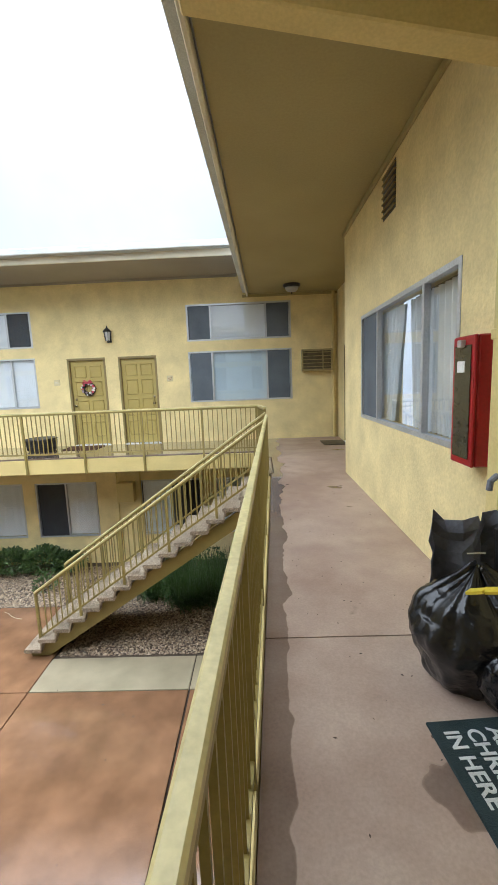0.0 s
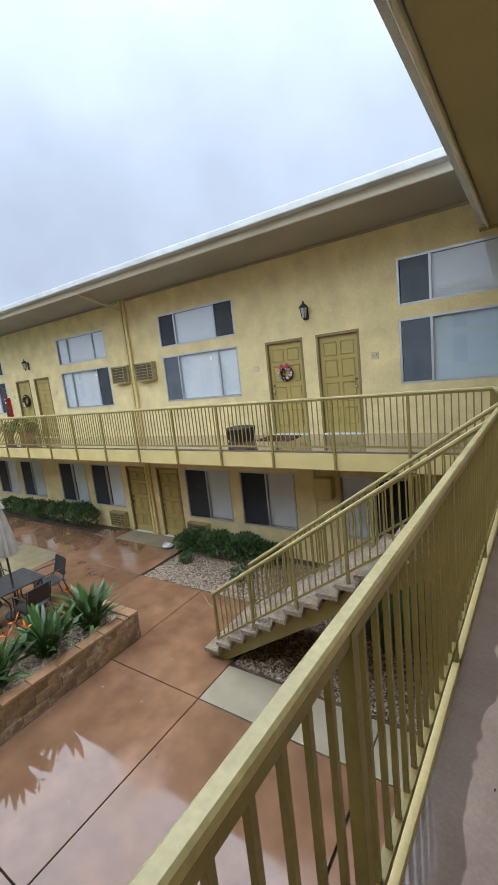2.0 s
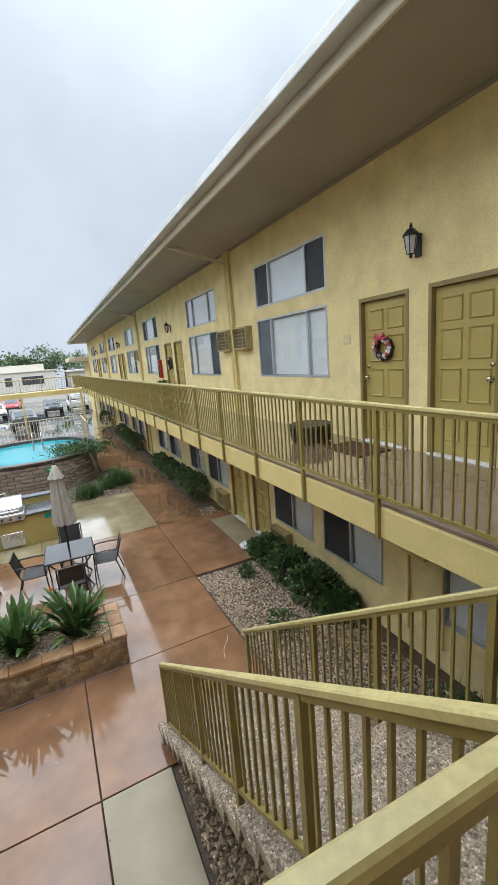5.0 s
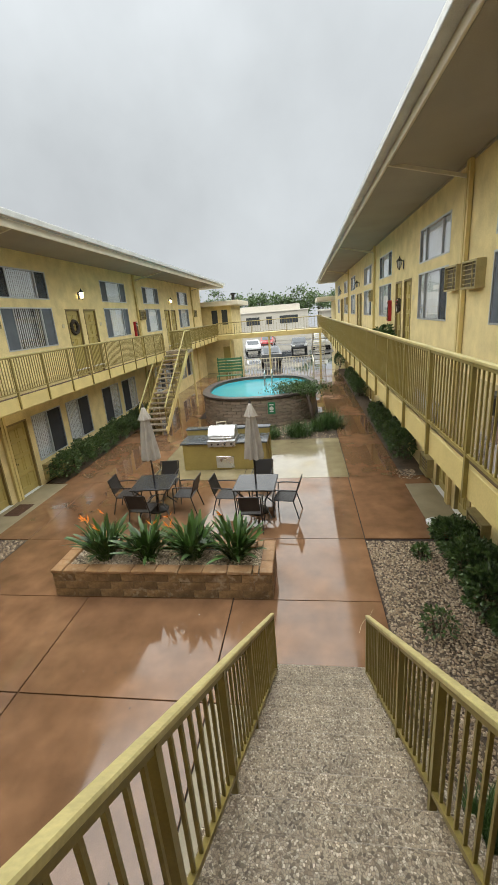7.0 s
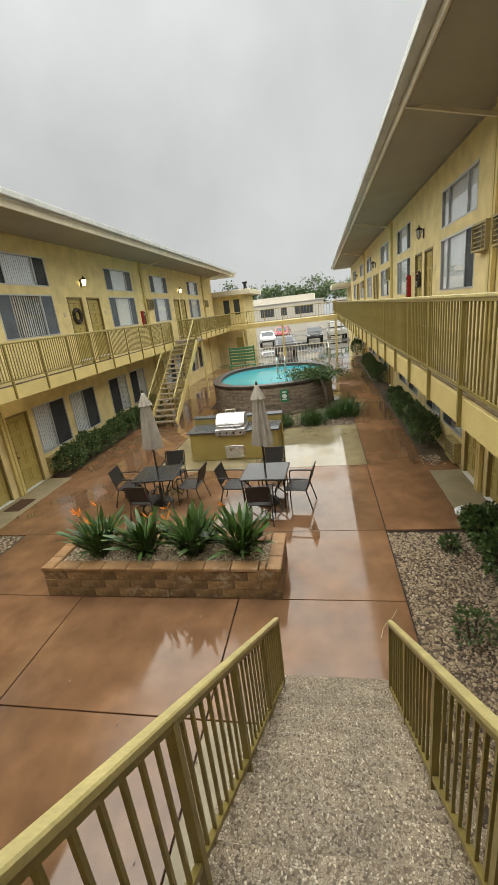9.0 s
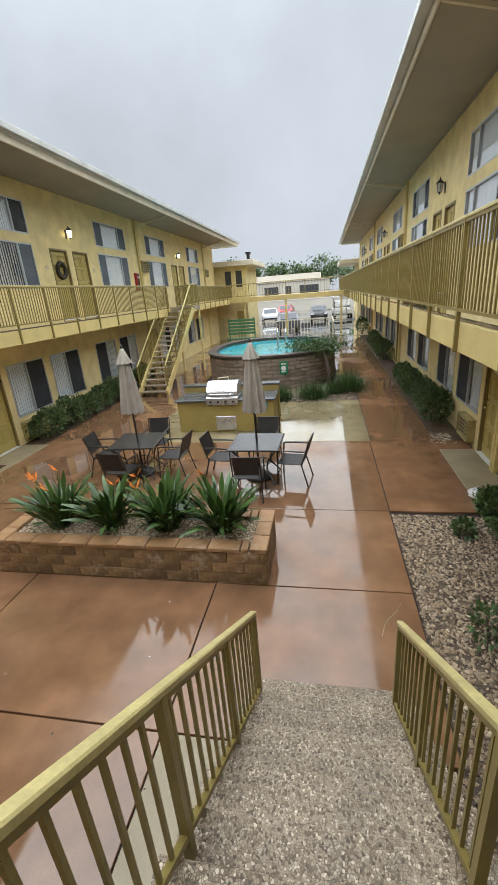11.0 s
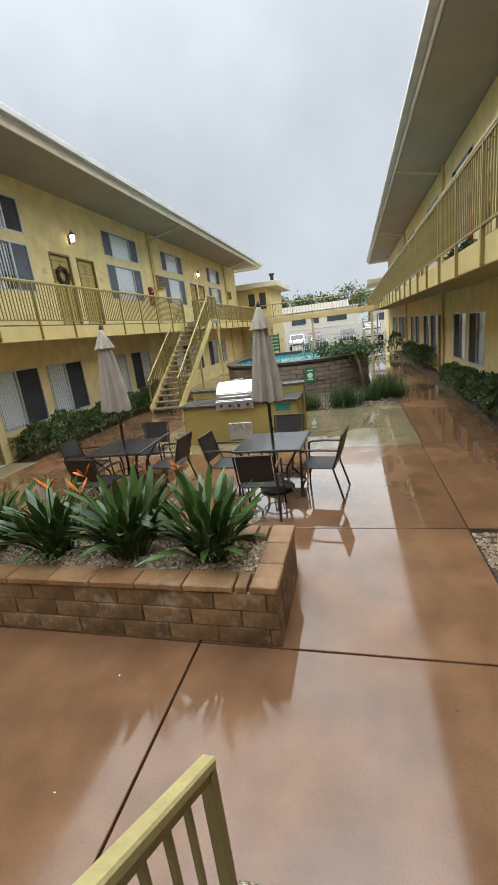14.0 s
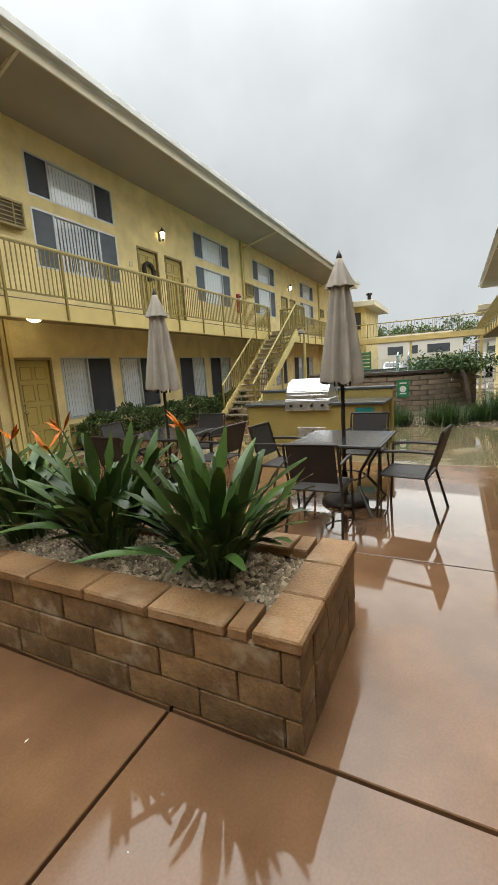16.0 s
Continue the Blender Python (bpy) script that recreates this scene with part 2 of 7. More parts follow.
M_STUCCO = mk("yellow_stucco", (0.86, 0.715, 0.36), 0.85, 0.10, 2.4, 0.35, 45, spots=0.22, dist=0.012)
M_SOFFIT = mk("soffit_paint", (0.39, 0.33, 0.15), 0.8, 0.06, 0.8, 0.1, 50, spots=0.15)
# grey soffit colour, set darker to include the shade under the eaves
M_SOFFIT_GREY_SHADE = mk("grey_soffit_paint_with_shade", (0.38, 0.345, 0.275), 0.8, 0.06, 0.8, 0.1, 50, spots=0.15)
M_FASCIA = mk("cream_fascia_paint", (0.74, 0.68, 0.52), 0.6, 0.08, 2.0, 0.05, 60, spots=0.15)
M_ROOF = mk("grey_roofing", (0.4, 0.42, 0.42), 0.8, 0.1, 2.0, 0.2, 80)
M_GUTTER = mk("grey_gutter_metal", (0.62, 0.63, 0.60), 0.45, 0.08, 3.0, 0.02, 80, metal=0.3)
M_BEAM = mk("yellow_beam_paint", (0.72, 0.58, 0.24), 0.6, 0.08, 2.0, 0.06, 60, spots=0.2)
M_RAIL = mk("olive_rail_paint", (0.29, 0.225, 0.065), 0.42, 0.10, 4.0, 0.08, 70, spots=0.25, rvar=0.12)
M_RAILCAP = mk("pale_rail_cap_paint", (0.64, 0.545, 0.24), 0.4, 0.12, 5.0, 0.08, 60, spots=0.3, rvar=0.12)
M_DOOR = mk("olive_door_paint", (0.45, 0.355, 0.11), 0.45, 0.05, 2.0, 0.05, 80, spots=0.15)
M_FRAME = mk("brown_door_frame_paint", (0.29, 0.22, 0.085), 0.5, 0.08, 3.0, 0.05, 80)
M_ALU = mk("aluminium", (0.62, 0.64, 0.66), 0.4, 0.06, 5.0, 0.03, 90, metal=0.6)
M_SCREEN = mk_screen("dark_insect_screen", (0.075, 0.085, 0.10), 0.62)
M_SCREEN_PALE = mk_screen("pale_insect_screen", (0.17, 0.20, 0.235), 0.7)
M_SCREEN_DENSE = mk_screen("dense_dark_insect_screen", (0.045, 0.05, 0.06), 0.88)
M_BLIND = mk("white_vinyl_blind", (0.88, 0.90, 0.92), 0.55, 0.05, 2.0, 0.02, 60, spots=0.1)
M_CURTAIN = mk("white_curtain", (0.75, 0.77, 0.78), 0.8, 0.05, 3.0, 0.05, 120, spots=0.1)
M_SHEET = mk("pale_blue_shade", (0.60, 0.71, 0.78), 0.7, 0.05, 1.0, 0.02, 60, spots=0.08)
# near-black colour stands in for the darkness of unlit rooms
M_ROOM_DARK = mk("painted_room_darkness", (0.10, 0.095, 0.085), 0.9, 0.1)
M_GLASS = mk_glass("window_glass", (0.93, 0.96, 0.98), 2.1)
M_CHROME = mk("brass_knob", (0.75, 0.68, 0.5), 0.25, 0.05, metal=1.0, bump=0)
M_AC = mk("painted_air_conditioner", (0.44, 0.36, 0.16), 0.5, 0.12, 6.0, 0.05)
M_ACDARK = mk("dirty_grille", (0.16, 0.13, 0.075), 0.6, 0.2, 12.0, 0.1)
M_BLACK = mk("black_metal", (0.02, 0.019, 0.018), 0.4, 0.1, 5.0, 0.05, 80)
M_LAMPGLASS = mk_glow("lit_lamp_glass", (1.0, 0.83, 0.5), 3.5)
M_LAMPOFF = mk("milky_lamp_glass", (0.55, 0.56, 0.55), 0.3, 0.05, bump=0)
M_RED = mk("red_enamel", (0.42, 0.012, 0.02), 0.35, 0.1, 5.0, 0.03)
M_CABGLASS = mk("smoked_cabinet_window", (0.06, 0.055, 0.04), 0.08, 0.1, bump=0)
M_WHITE = mk("white_label", (0.8, 0.8, 0.78), 0.6, 0.03, bump=0)
M_PLATE = mk("cream_number_plate", (0.66, 0.56, 0.33), 0.5, 0.06, bump=0)
M_WALK = mk_wet("walkway_deck_coating", (0.325, 0.225, 0.172), (0.455, 0.35, 0.275), 0.68, 0.72, 2.2, rough_dry=0.42, rough_wet=0.10, dark=0.55, edge=0.5)
M_COURT = mk_wet("wet_terracotta_concrete", (0.305, 0.163, 0.085), (0.205, 0.108, 0.055), 0.36, 0.56, rough_dry=0.2)
M_TAN = mk_wet("wet_tan_concrete", (0.40, 0.33, 0.19), (0.31, 0.25, 0.14), 0.30, 0.50, rough_dry=0.22)
M_STRIP = mk_wet("damp_grey_concrete", (0.33, 0.275, 0.175), (0.25, 0.21, 0.13), 0.6, 0.9, rough_dry=0.5)
M_ASPHALT = mk_wet("wet_asphalt", (0.06, 0.062, 0.066), (0.04, 0.042, 0.045), 0.3, 0.55, 0.2)
M_JOINT = mk("dark_joint_soil", (0.05, 0.03, 0.02), 0.9, 0.2)
M_SOIL = mk("wet_soil", (0.12, 0.082, 0.05), 0.7, 0.25, 4.0, 0.6, 40, dist=0.03)
M_AGG = mk_aggregate("exposed_aggregate", ((0.13, 0.095, 0.062), (0.33, 0.255, 0.17), (0.47, 0.375, 0.26), (0.38, 0.31, 0.22), (0.74, 0.64, 0.49)), 88.0)
M_BLOCK = mk_block("tan_garden_block", (0.37, 0.23, 0.11), (0.155, 0.092, 0.045), (0.52, 0.43, 0.31), 0.24)
M_CAP = mk_block("terracotta_cap_block", (0.40, 0.225, 0.10), (0.28, 0.155, 0.07), (0.44, 0.31, 0.19), 0.12)
M_POOLBLOCK = mk("pool_wall_block", (0.32, 0.255, 0.195), 0.6, 0.2, 4.0, 0.6, 50, col2=(0.2, 0.15, 0.11), spots=0.4, piece=0.2, dist=0.02)
M_LEAF = mk("dark_hedge_leaf", (0.115, 0.185, 0.05), 0.35, 0.25, 8.0, 0.05, 60, col2=(0.025, 0.05, 0.015), spots=0.2)
M_BLADE = mk("glossy_green_blade", (0.085, 0.15, 0.03), 0.34, 0.2, 5.0, 0.05, 50, col2=(0.03, 0.065, 0.016), spots=0.15, piece=0.35)
M_GRASS = mk("grassy_clump", (0.075, 0.14, 0.032), 0.45, 0.2, 6.0, 0.05, 50, spots=0.2)
M_FLOWER = mk("orange_petal", (0.85, 0.24, 0.015), 0.45, 0.1, bump=0)
M_BARK = mk("bark", (0.10, 0.07, 0.05), 0.85, 0.2, 10.0, 0.6, 40)
M_FABRIC = mk("grey_beige_canvas", (0.43, 0.385, 0.33), 0.8, 0.10, 6.0, 0.15, 250, spots=0.2)
M_IRON = mk("dark_bronze_iron", (0.035, 0.028, 0.024), 0.38, 0.15, 8.0, 0.05, 80)
M_TABLETOP = mk("wet_dark_tabletop", (0.045, 0.048, 0.055), 0.16, 0.15, 6.0, 0.05, 90)
M_MESHSEAT = mk("dark_woven_sling", (0.032, 0.028, 0.026), 0.5, 0.15, 4.0, 0.4, 200)
M_BBQ = mk("olive_stucco_island", (0.40, 0.30, 0.09), 0.75, 0.08, 3.0, 0.3, 60)
M_COUNTER = mk("wet_slate_counter", (0.11, 0.12, 0.13), 0.18, 0.15, 6.0, 0.05, 60)
M_STEEL = mk("stainless_steel", (0.72, 0.72, 0.72), 0.28, 0.05, 3.0, 0.02, 120, metal=0.75)
M_WATER = mk("pool_water", (0.06, 0.43, 0.50), 0.05, 0.06, 1.2, 0.05, 6, spots=0.1)
M_COPING = mk("dark_pool_coping", (0.09, 0.07, 0.06), 0.4, 0.15, 5.0, 0.1)
M_GREENPAINT = mk("green_bench_paint", (0.08, 0.24, 0.11), 0.5, 0.1, 5.0, 0.05)
M_MAT = mk("dark_teal_coir_mat", (0.016, 0.034, 0.036), 0.9, 0.15, 8.0, 0.6, 220)
M_BROWNMAT = mk("brown_coir_mat", (0.10, 0.045, 0.022), 0.95, 0.15, 8.0, 0.6, 220)
M_LETTER = mk("pale_printed_letters", (0.62, 0.64, 0.62), 0.9, 0.1, 8.0, 0.3, 220)
M_BAG = mk("black_plastic_film", (0.012, 0.012, 0.013), 0.2, 0.1, 8.0, 0.25, 22, dist=0.03)
M_GREYBAG = mk("slate_paper_bag", (0.19, 0.20, 0.235), 0.6, 0.08, 5.0, 0.1, 60)
M_YELLOW = mk("yellow_drawstring", (0.75, 0.60, 0.05), 0.4, 0.1, bump=0)
M_PLANTER = mk("black_plastic_tub", (0.018, 0.017, 0.017), 0.5, 0.1, 6.0, 0.1)
M_FARWHITE = mk("pale_far_stucco", (0.62, 0.58, 0.5), 0.9, 0.04, 0.4, 0.05)
M_FARGLASS = mk("far_dark_glass", (0.06, 0.07, 0.08), 0.1, 0.05, bump=0)
M_TYRE = mk("tyre_rubber", (0.02, 0.02, 0.02), 0.8, 0.1)
M_CARWHITE = mk("white_car_paint", (0.7, 0.71, 0.72), 0.2, 0.03, bump=0, coat=0.6)
M_CARGREY = mk("grey_car_paint", (0.12, 0.13, 0.14), 0.2, 0.03, bump=0, coat=0.6)
M_CARDARK = mk("black_car_paint", (0.025, 0.027, 0.03), 0.18, 0.03, bump=0, coat=0.6)
M_CARRED = mk("red_car_paint", (0.4, 0.03, 0.03), 0.2, 0.03, bump=0, coat=0.6)
M_PINK = mk("pink_bow_ribbon", (0.62, 0.08, 0.13), 0.5, 0.1, bump=0)
M_PALEDECO = mk("silver_and_pink_baubles", (0.55, 0.42, 0.43), 0.3, 0.2, 30.0, 0.1, col2=(0.2, 0.16, 0.17))
M_DARKWREATH = mk("dark_wreath_twigs", (0.055, 0.042, 0.03), 0.8, 0.2, 30.0, 0.2)
M_WHITEPLASTIC = mk("white_plastic", (0.78, 0.79, 0.8), 0.35, 0.04, bump=0)
M_TEAL = mk("teal_enamel_plate", (0.02, 0.27, 0.27), 0.4, 0.05, bump=0)
M_TERRA = mk("terracotta_pot", (0.36, 0.17, 0.09), 0.7, 0.15, 6.0, 0.2)
M_GREENSIGN = mk("green_sign", (0.03, 0.22, 0.10), 0.5, 0.05, bump=0)

# ---- mesh helpers ----
def thing(name, loc, label, category, group="", kind=""):
    e = new(name)
    e.location = loc
    return tagged(e, label, category, group, kind)


def origin_of(ob):
    p = Vector((0, 0, 0))
    while ob:
        p += ob.location
        ob = ob.parent
    return p


def part(name, bm, material, parent=None, label="", smooth=False):
    """Links a bmesh, built in world metres, as one mesh object."""
    me = bpy.data.meshes.new(name)
    if parent:
        bmesh.ops.translate(bm, vec=-origin_of(parent), verts=bm.verts)
    bm.normal_update()
    bm.to_mesh(me)
    bm.free()
    me.materials.append(material)
    if smooth:
        me.polygons.foreach_set("use_smooth", [True] * len(me.polygons))
    ob = new(name, me)
    ob.parent = parent
    return tagged(ob, label)


def raw(name, verts, faces, material, parent=None, label="", smooth=False):
    me = bpy.data.meshes.new(name)
    o = origin_of(parent) if parent else Vector((0, 0, 0))
    v = np.asarray(verts, dtype=float) - np.array(o)
    me.from_pydata(v.tolist(), [], [tuple(f) for f in faces])
    me.update()
    me.materials.append(material)
    if smooth:
        me.polygons.foreach_set("use_smooth", [True] * len(me.polygons))
    ob = new(name, me)
    ob.parent = parent
    return tagged(ob, label)


def box(bm, x0, x1, y0, y1, z0, z1):
    v = [bm.verts.new((x, y, z)) for x in (min(x0, x1), max(x0, x1)) for y in (min(y0, y1), max(y0, y1)) for z in (min(z0, z1), max(z0, z1))]
    for f in ((0, 1, 3, 2), (4, 6, 7, 5), (0, 4, 5, 1), (2, 3, 7, 6), (0, 2, 6, 4), (1, 5, 7, 3)):
        bm.faces.new([v[i] for i in f])
    return bm


def rbox(x0, x1, y0, y1, z0, z1, r=0.006, seg=1):
    bm = box(bmesh.new(), x0, x1, y0, y1, z0, z1)
    bmesh.ops.bevel(bm, geom=bm.edges[:], offset=r, segments=seg, affect="EDGES", profile=0.5)
    return bm


def bx(*a):
    return box(bmesh.new(), *a)


def tube(bm, pts, r, n=8, r1=None, cap=True):
    """A round bar along a line of points, tapering from r to r1."""
    pts = [Vector(p) for p in pts]
    rings = []
    side = None
    for i, p in enumerate(pts):
        d = (pts[min(i + 1, len(pts) - 1)] - pts[max(i - 1, 0)]).normalized()
        if side is None or abs(side.dot(d)) > 0.95:
            side = d.orthogonal().normalized()
        side = (side - d * side.dot(d)).normalized()
        up = d.cross(side)
        rad = r if r1 is None else r + (r1 - r) * i / max(1, len(pts) - 1)
        rings.append([bm.verts.new(p + (side * math.cos(a) + up * math.sin(a)) * rad) for a in (2 * math.pi * k / n for k in range(n))])
    for a, b in zip(rings, rings[1:]):
        for k in range(n):
            bm.faces.new((a[k], a[(k + 1) % n], b[(k + 1) % n], b[k]))
    if cap:
        bm.faces.new(rings[0][::-1])
        bm.faces.new(rings[-1])
    return bm


def bar(bm, p0, p1, w, h):
    """A square bar of width w and height h from p0 to p1."""
    p0, p1 = Vector(p0), Vector(p1)
    d = (p1 - p0).normalized()
    side = Vector((0, 0, 1)).cross(d) if abs(d.z) < 0.98 else Vector((1, 0, 0))
    side.normalize()
    up = d.cross(side)
    v = []
    for p in (p0, p1):
        for s, u in ((-1, -1), (1, -1), (1, 1), (-1, 1)):
            v.append(bm.verts.new(p + side * s * w / 2 + up * u * h / 2))
    for f in ((3, 2, 1, 0), (4, 5, 6, 7), (0, 1, 5, 4), (1, 2, 6, 5), (2, 3, 7, 6), (3, 0, 4, 7)):
        bm.faces.new([v[i] for i in f])
    return bm


def lathe(bm, prof, c, n=16):
    rings = [[bm.verts.new((c[0] + r * math.cos(2 * math.pi * k / n), c[1] + r * math.sin(2 * math.pi * k / n), c[2] + z)) for k in range(n)] for r, z in prof]
    for a, b in zip(rings, rings[1:]):
        for k in range(n):
            bm.faces.new((a[k], a[(k + 1) % n], b[(k + 1) % n], b[k]))
    bm.faces.new(rings[0][::-1])
    bm.faces.new(rings[-1])
    return bm


def wall(name, axis, face, back, u0, u1, z0, z1, holes, material):
    """A wall with real openings. axis: the way it runs; face, back: its two surfaces; holes: (u0, u1, z0, z1)."""
    us = sorted({u0, u1, *(h[0] for h in holes), *(h[1] for h in holes)})
    zs = sorted({z0, z1, *(h[2] for h in holes), *(h[3] for h in holes)})
    us, zs = [u for u in us if u0 <= u <= u1], [z for z in zs if z0 <= z <= z1]
    nu, nz = len(us) - 1, len(zs) - 1

    def solid(i, j):
        if not (0 <= i < nu and 0 <= j < nz):
            return False
        u, z = (us[i] + us[i + 1]) / 2, (zs[j] + zs[j + 1]) / 2
        return not any(h[0] < u < h[1] and h[2] < z < h[3] for h in holes)

    def P(u, d, z):
        return (u, d, z) if axis == "x" else (d, u, z)
    bm = bmesh.new()

    def quad(*p):
        bm.faces.new([bm.verts.new(q) for q in p])
    for i in range(nu):
        for j in range(nz):
            if not solid(i, j):
                continue
            a, b, c, d = us[i], us[i + 1], zs[j], zs[j + 1]
            quad(P(a, face, c), P(b, face, c), P(b, face, d), P(a, face, d))
            quad(P(a, back, c), P(a, back, d), P(b, back, d), P(b, back, c))
            if not solid(i - 1, j):
                quad(P(a, face, c), P(a, face, d), P(a, back, d), P(a, back, c))
            if not solid(i + 1, j):
                quad(P(b, face, c), P(b, back, c), P(b, back, d), P(b, face, d))
            if not solid(i, j - 1):
                quad(P(a, face, c), P(a, back, c), P(b, back, c), P(b, face, c))
            if not solid(i, j + 1):
                quad(P(a, face, d), P(b, face, d), P(b, back, d), P(a, back, d))
    bmesh.ops.remove_doubles(bm, verts=bm.verts, dist=1e-5)
    bmesh.ops.recalc_face_normals(bm, faces=bm.faces)
    ob = part(name, bm, material)
    return tagged(ob, kind="structure")


class Face:
    """A facade: u runs along it, d is the distance out from its surface."""
    def __init__(self, axis, at, out):
        self.axis, self.at, self.out = axis, at, out

    def box(self, u0, u1, d0, d1, z0, z1, r=0.0):
        a, b = self.at + self.out * d0, self.at + self.out * d1
        args = (u0, u1, a, b, z0, z1) if self.axis == "x" else (a, b, u0, u1, z0, z1)
        args = [min(args[0], args[1]), max(args[0], args[1]), min(args[2], args[3]), max(args[2], args[3]), z0, z1]
        return rbox(*args, r) if r else bx(*args)

    def p(self, u, d, z):
        return (u, self.at + self.out * d, z) if self.axis == "x" else (self.at + self.out * d, u, z)

# ---- plan ----
F = 2.918            # upper walkway
N, S, E = 9.14, -1.63, 1.30   # facades
N_EDGE, S_EDGE, E_EDGE = 7.52, -0.50, 0.06
PLANE_N = [-8.43, -18.68, -28.93]
PLANE_S = [-8.95, -19.2, -29.45]
END_N, END_S = -41.0, -32.2
WIN = [(1.08, 3.42), (6.95, 9.30)]
DOORS = [(4.16, 5.04), (5.34, 6.22)]
LOWDOOR = [(0.22, 1.06)]
LOWWIN = [(1.28, 2.76), (3.06, 4.56), (5.60, 7.10), (7.40, 8.90)]
ZU, ZL, ZD = (5.20, 6.0), (3.83, 4.97), (F, 4.93)
ZB = (0.68, 2.03)
USED = set()


def place(tpl, m):
    """The first use moves the thing itself, later ones copy it."""
    if tpl.name in USED:
        return copy_thing(tpl, m)
    USED.add(tpl.name)
    tpl.matrix_basis = m
    return tpl


class Side:
    """Maps distances from a party wall to x on a facade and gives the turn of what hangs there."""
    def __init__(self, at, rz):
        self.at, self.rz = at, rz

    def put(self, tpl, x, z, d=0.0):
        out = -1 if self.rz == 0 else 1
        return place(tpl, pose(x, self.at + out * d, z, 0, 0, self.rz))


NORTH, SOUTH = Side(N, 0), Side(S, 180)


def spans(plane, pairs, sign):
    return [tuple(sorted((plane + sign * a, plane + sign * b))) for a, b in pairs]


# bays: (plane, sign): each unit is mirrored at the party wall
BAYS_N = [(PLANE_N[0], 1), (PLANE_N[0], -1), (PLANE_N[1], -1), (PLANE_N[2], -1)]
BAYS_S = [(PLANE_S[0], 1), (PLANE_S[0], -1), (PLANE_S[1], -1)]


def holes_for(bays, lo, hi):
    hs = []
    for p, s in bays:
        for a, b in spans(p, WIN, s):
            hs += [(a, b, *ZU), (a, b, *ZL)]
        hs += [(a, b, ZD[0] - 0.2, ZD[1]) for a, b in spans(p, DOORS, s)]
        hs += [(a, b, *ZB) for a, b in spans(p, LOWWIN, s)]
        hs += [(a, b, 0.0, 2.02) for a, b in spans(p, LOWDOOR, s)]
    return [h for h in hs if h[0] > lo + 0.2 and h[1] < hi - 0.2]


def rail_x(y):
    """The east railing runs slightly out of square with the north wing."""
    return 0.042 * y - 0.037 if y < 5.7 else 0.19 - 0.13 * max(0.0, y - 6.7) / 0.75


def skew(bm, at, slope):
    for v in bm.verts:
        v.co.x += slope * (v.co.y - at)
    return bm


# ---- walls, roofs, walkways ----
HN, HS = holes_for(BAYS_N, END_N, 1.85), holes_for(BAYS_S, END_S, 6.0)
HS += [(a, b, z0, z1) for a, b in spans(PLANE_S[2], WIN[:1], -1) for z0, z1 in (ZU, ZL) if a > END_S]
wall("wall_north", "x", N, N + 0.2, END_N, 1.90, -0.05, 6.75, HN, M_STUCCO)
wall("wall_south", "x", S, S - 0.2, END_S, 6.0, -0.05, 6.60, HS, M_STUCCO)
E_HOLES = [(2.20, 4.57, 3.79, 4.95)]
wall("wall_east", "y", E, E + 0.2, -5.0, 5.48, -0.05, 6.25, E_HOLES, M_STUCCO)
wall("wall_east_recess", "y", 1.90, 2.1, 5.48, 9.34, -0.05, 6.4, [(7.50, 8.38, F, F + 2.01)], M_STUCCO)
wall("wall_recess_return", "x", 5.48, 5.28, 1.50, 1.90, -0.05, 6.3, [], M_STUCCO)
wall("wall_north_end", "y", END_N, END_N + 0.2, N + 0.2, N + 9, -0.05, 6.75, [], M_STUCCO)
wall("wall_south_end", "y", END_S, END_S + 0.2, S - 9, S - 0.2, -0.05, 6.6, [], M_STUCCO)
# added dark panels and floors behind the facades, painting the rooms' gloom
for nm, b in (("dark_room_panel_north", (END_N + 0.25, 1.85, N + 0.9, N + 1.0, -0.05, 6.7)), ("dark_room_panel_south", (END_S + 0.25, 6.0, S - 1.0, S - 0.9, -0.05, 6.55)),
              ("dark_room_panel_east", (E + 0.9, E + 1.0, -5, 5.2, -0.05, 6.2)), ("room_floor_north", (END_N + 0.25, 1.85, N + 0.21, N + 0.89, F - 0.25, F)),
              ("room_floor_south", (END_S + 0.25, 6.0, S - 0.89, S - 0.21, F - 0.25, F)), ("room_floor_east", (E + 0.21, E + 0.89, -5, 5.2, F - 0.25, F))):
    tagged(part(nm, bx(*b), M_ROOM_DARK), kind="structure")
tagged(part("wall_courtyard_end", bx(6.0, 6.2, S - 0.2, -5.0, -0.05, 6.4), M_STUCCO), kind="structure")
tagged(part("wall_behind", bx(-0.3, 2.0, -5.2, -5.0, -0.05, 6.1), M_STUCCO), kind="structure")


def roof(name, x0, x1, y0, y1, z0, z1, soffit_mat):
    """A flat roof plate with its soffit as a ceiling of its own."""
    tagged(part(name, bx(x0, x1, y0, y1, z0 + 0.03, z1), M_ROOF), kind="structure")
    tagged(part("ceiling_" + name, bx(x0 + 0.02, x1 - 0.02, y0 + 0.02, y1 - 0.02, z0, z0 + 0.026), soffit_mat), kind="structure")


roof("roof_north", END_N - 1.2, 3.2, 7.66, N + 9.0, 6.60, 6.80, M_SOFFIT_GREY_SHADE)
roof("roof_south", END_S - 1.2, 6.4, S - 9.0, 0.0, 6.46, 6.70, M_SOFFIT_GREY_SHADE)
tagged(part("roof_east", skew(bx(-0.22, 3.2, -6.0, 9.13, 6.19, 6.36), 2.2, 0.022), M_ROOF), kind="structure")
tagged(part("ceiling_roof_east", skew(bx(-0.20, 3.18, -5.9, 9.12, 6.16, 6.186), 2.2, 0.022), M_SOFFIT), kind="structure")


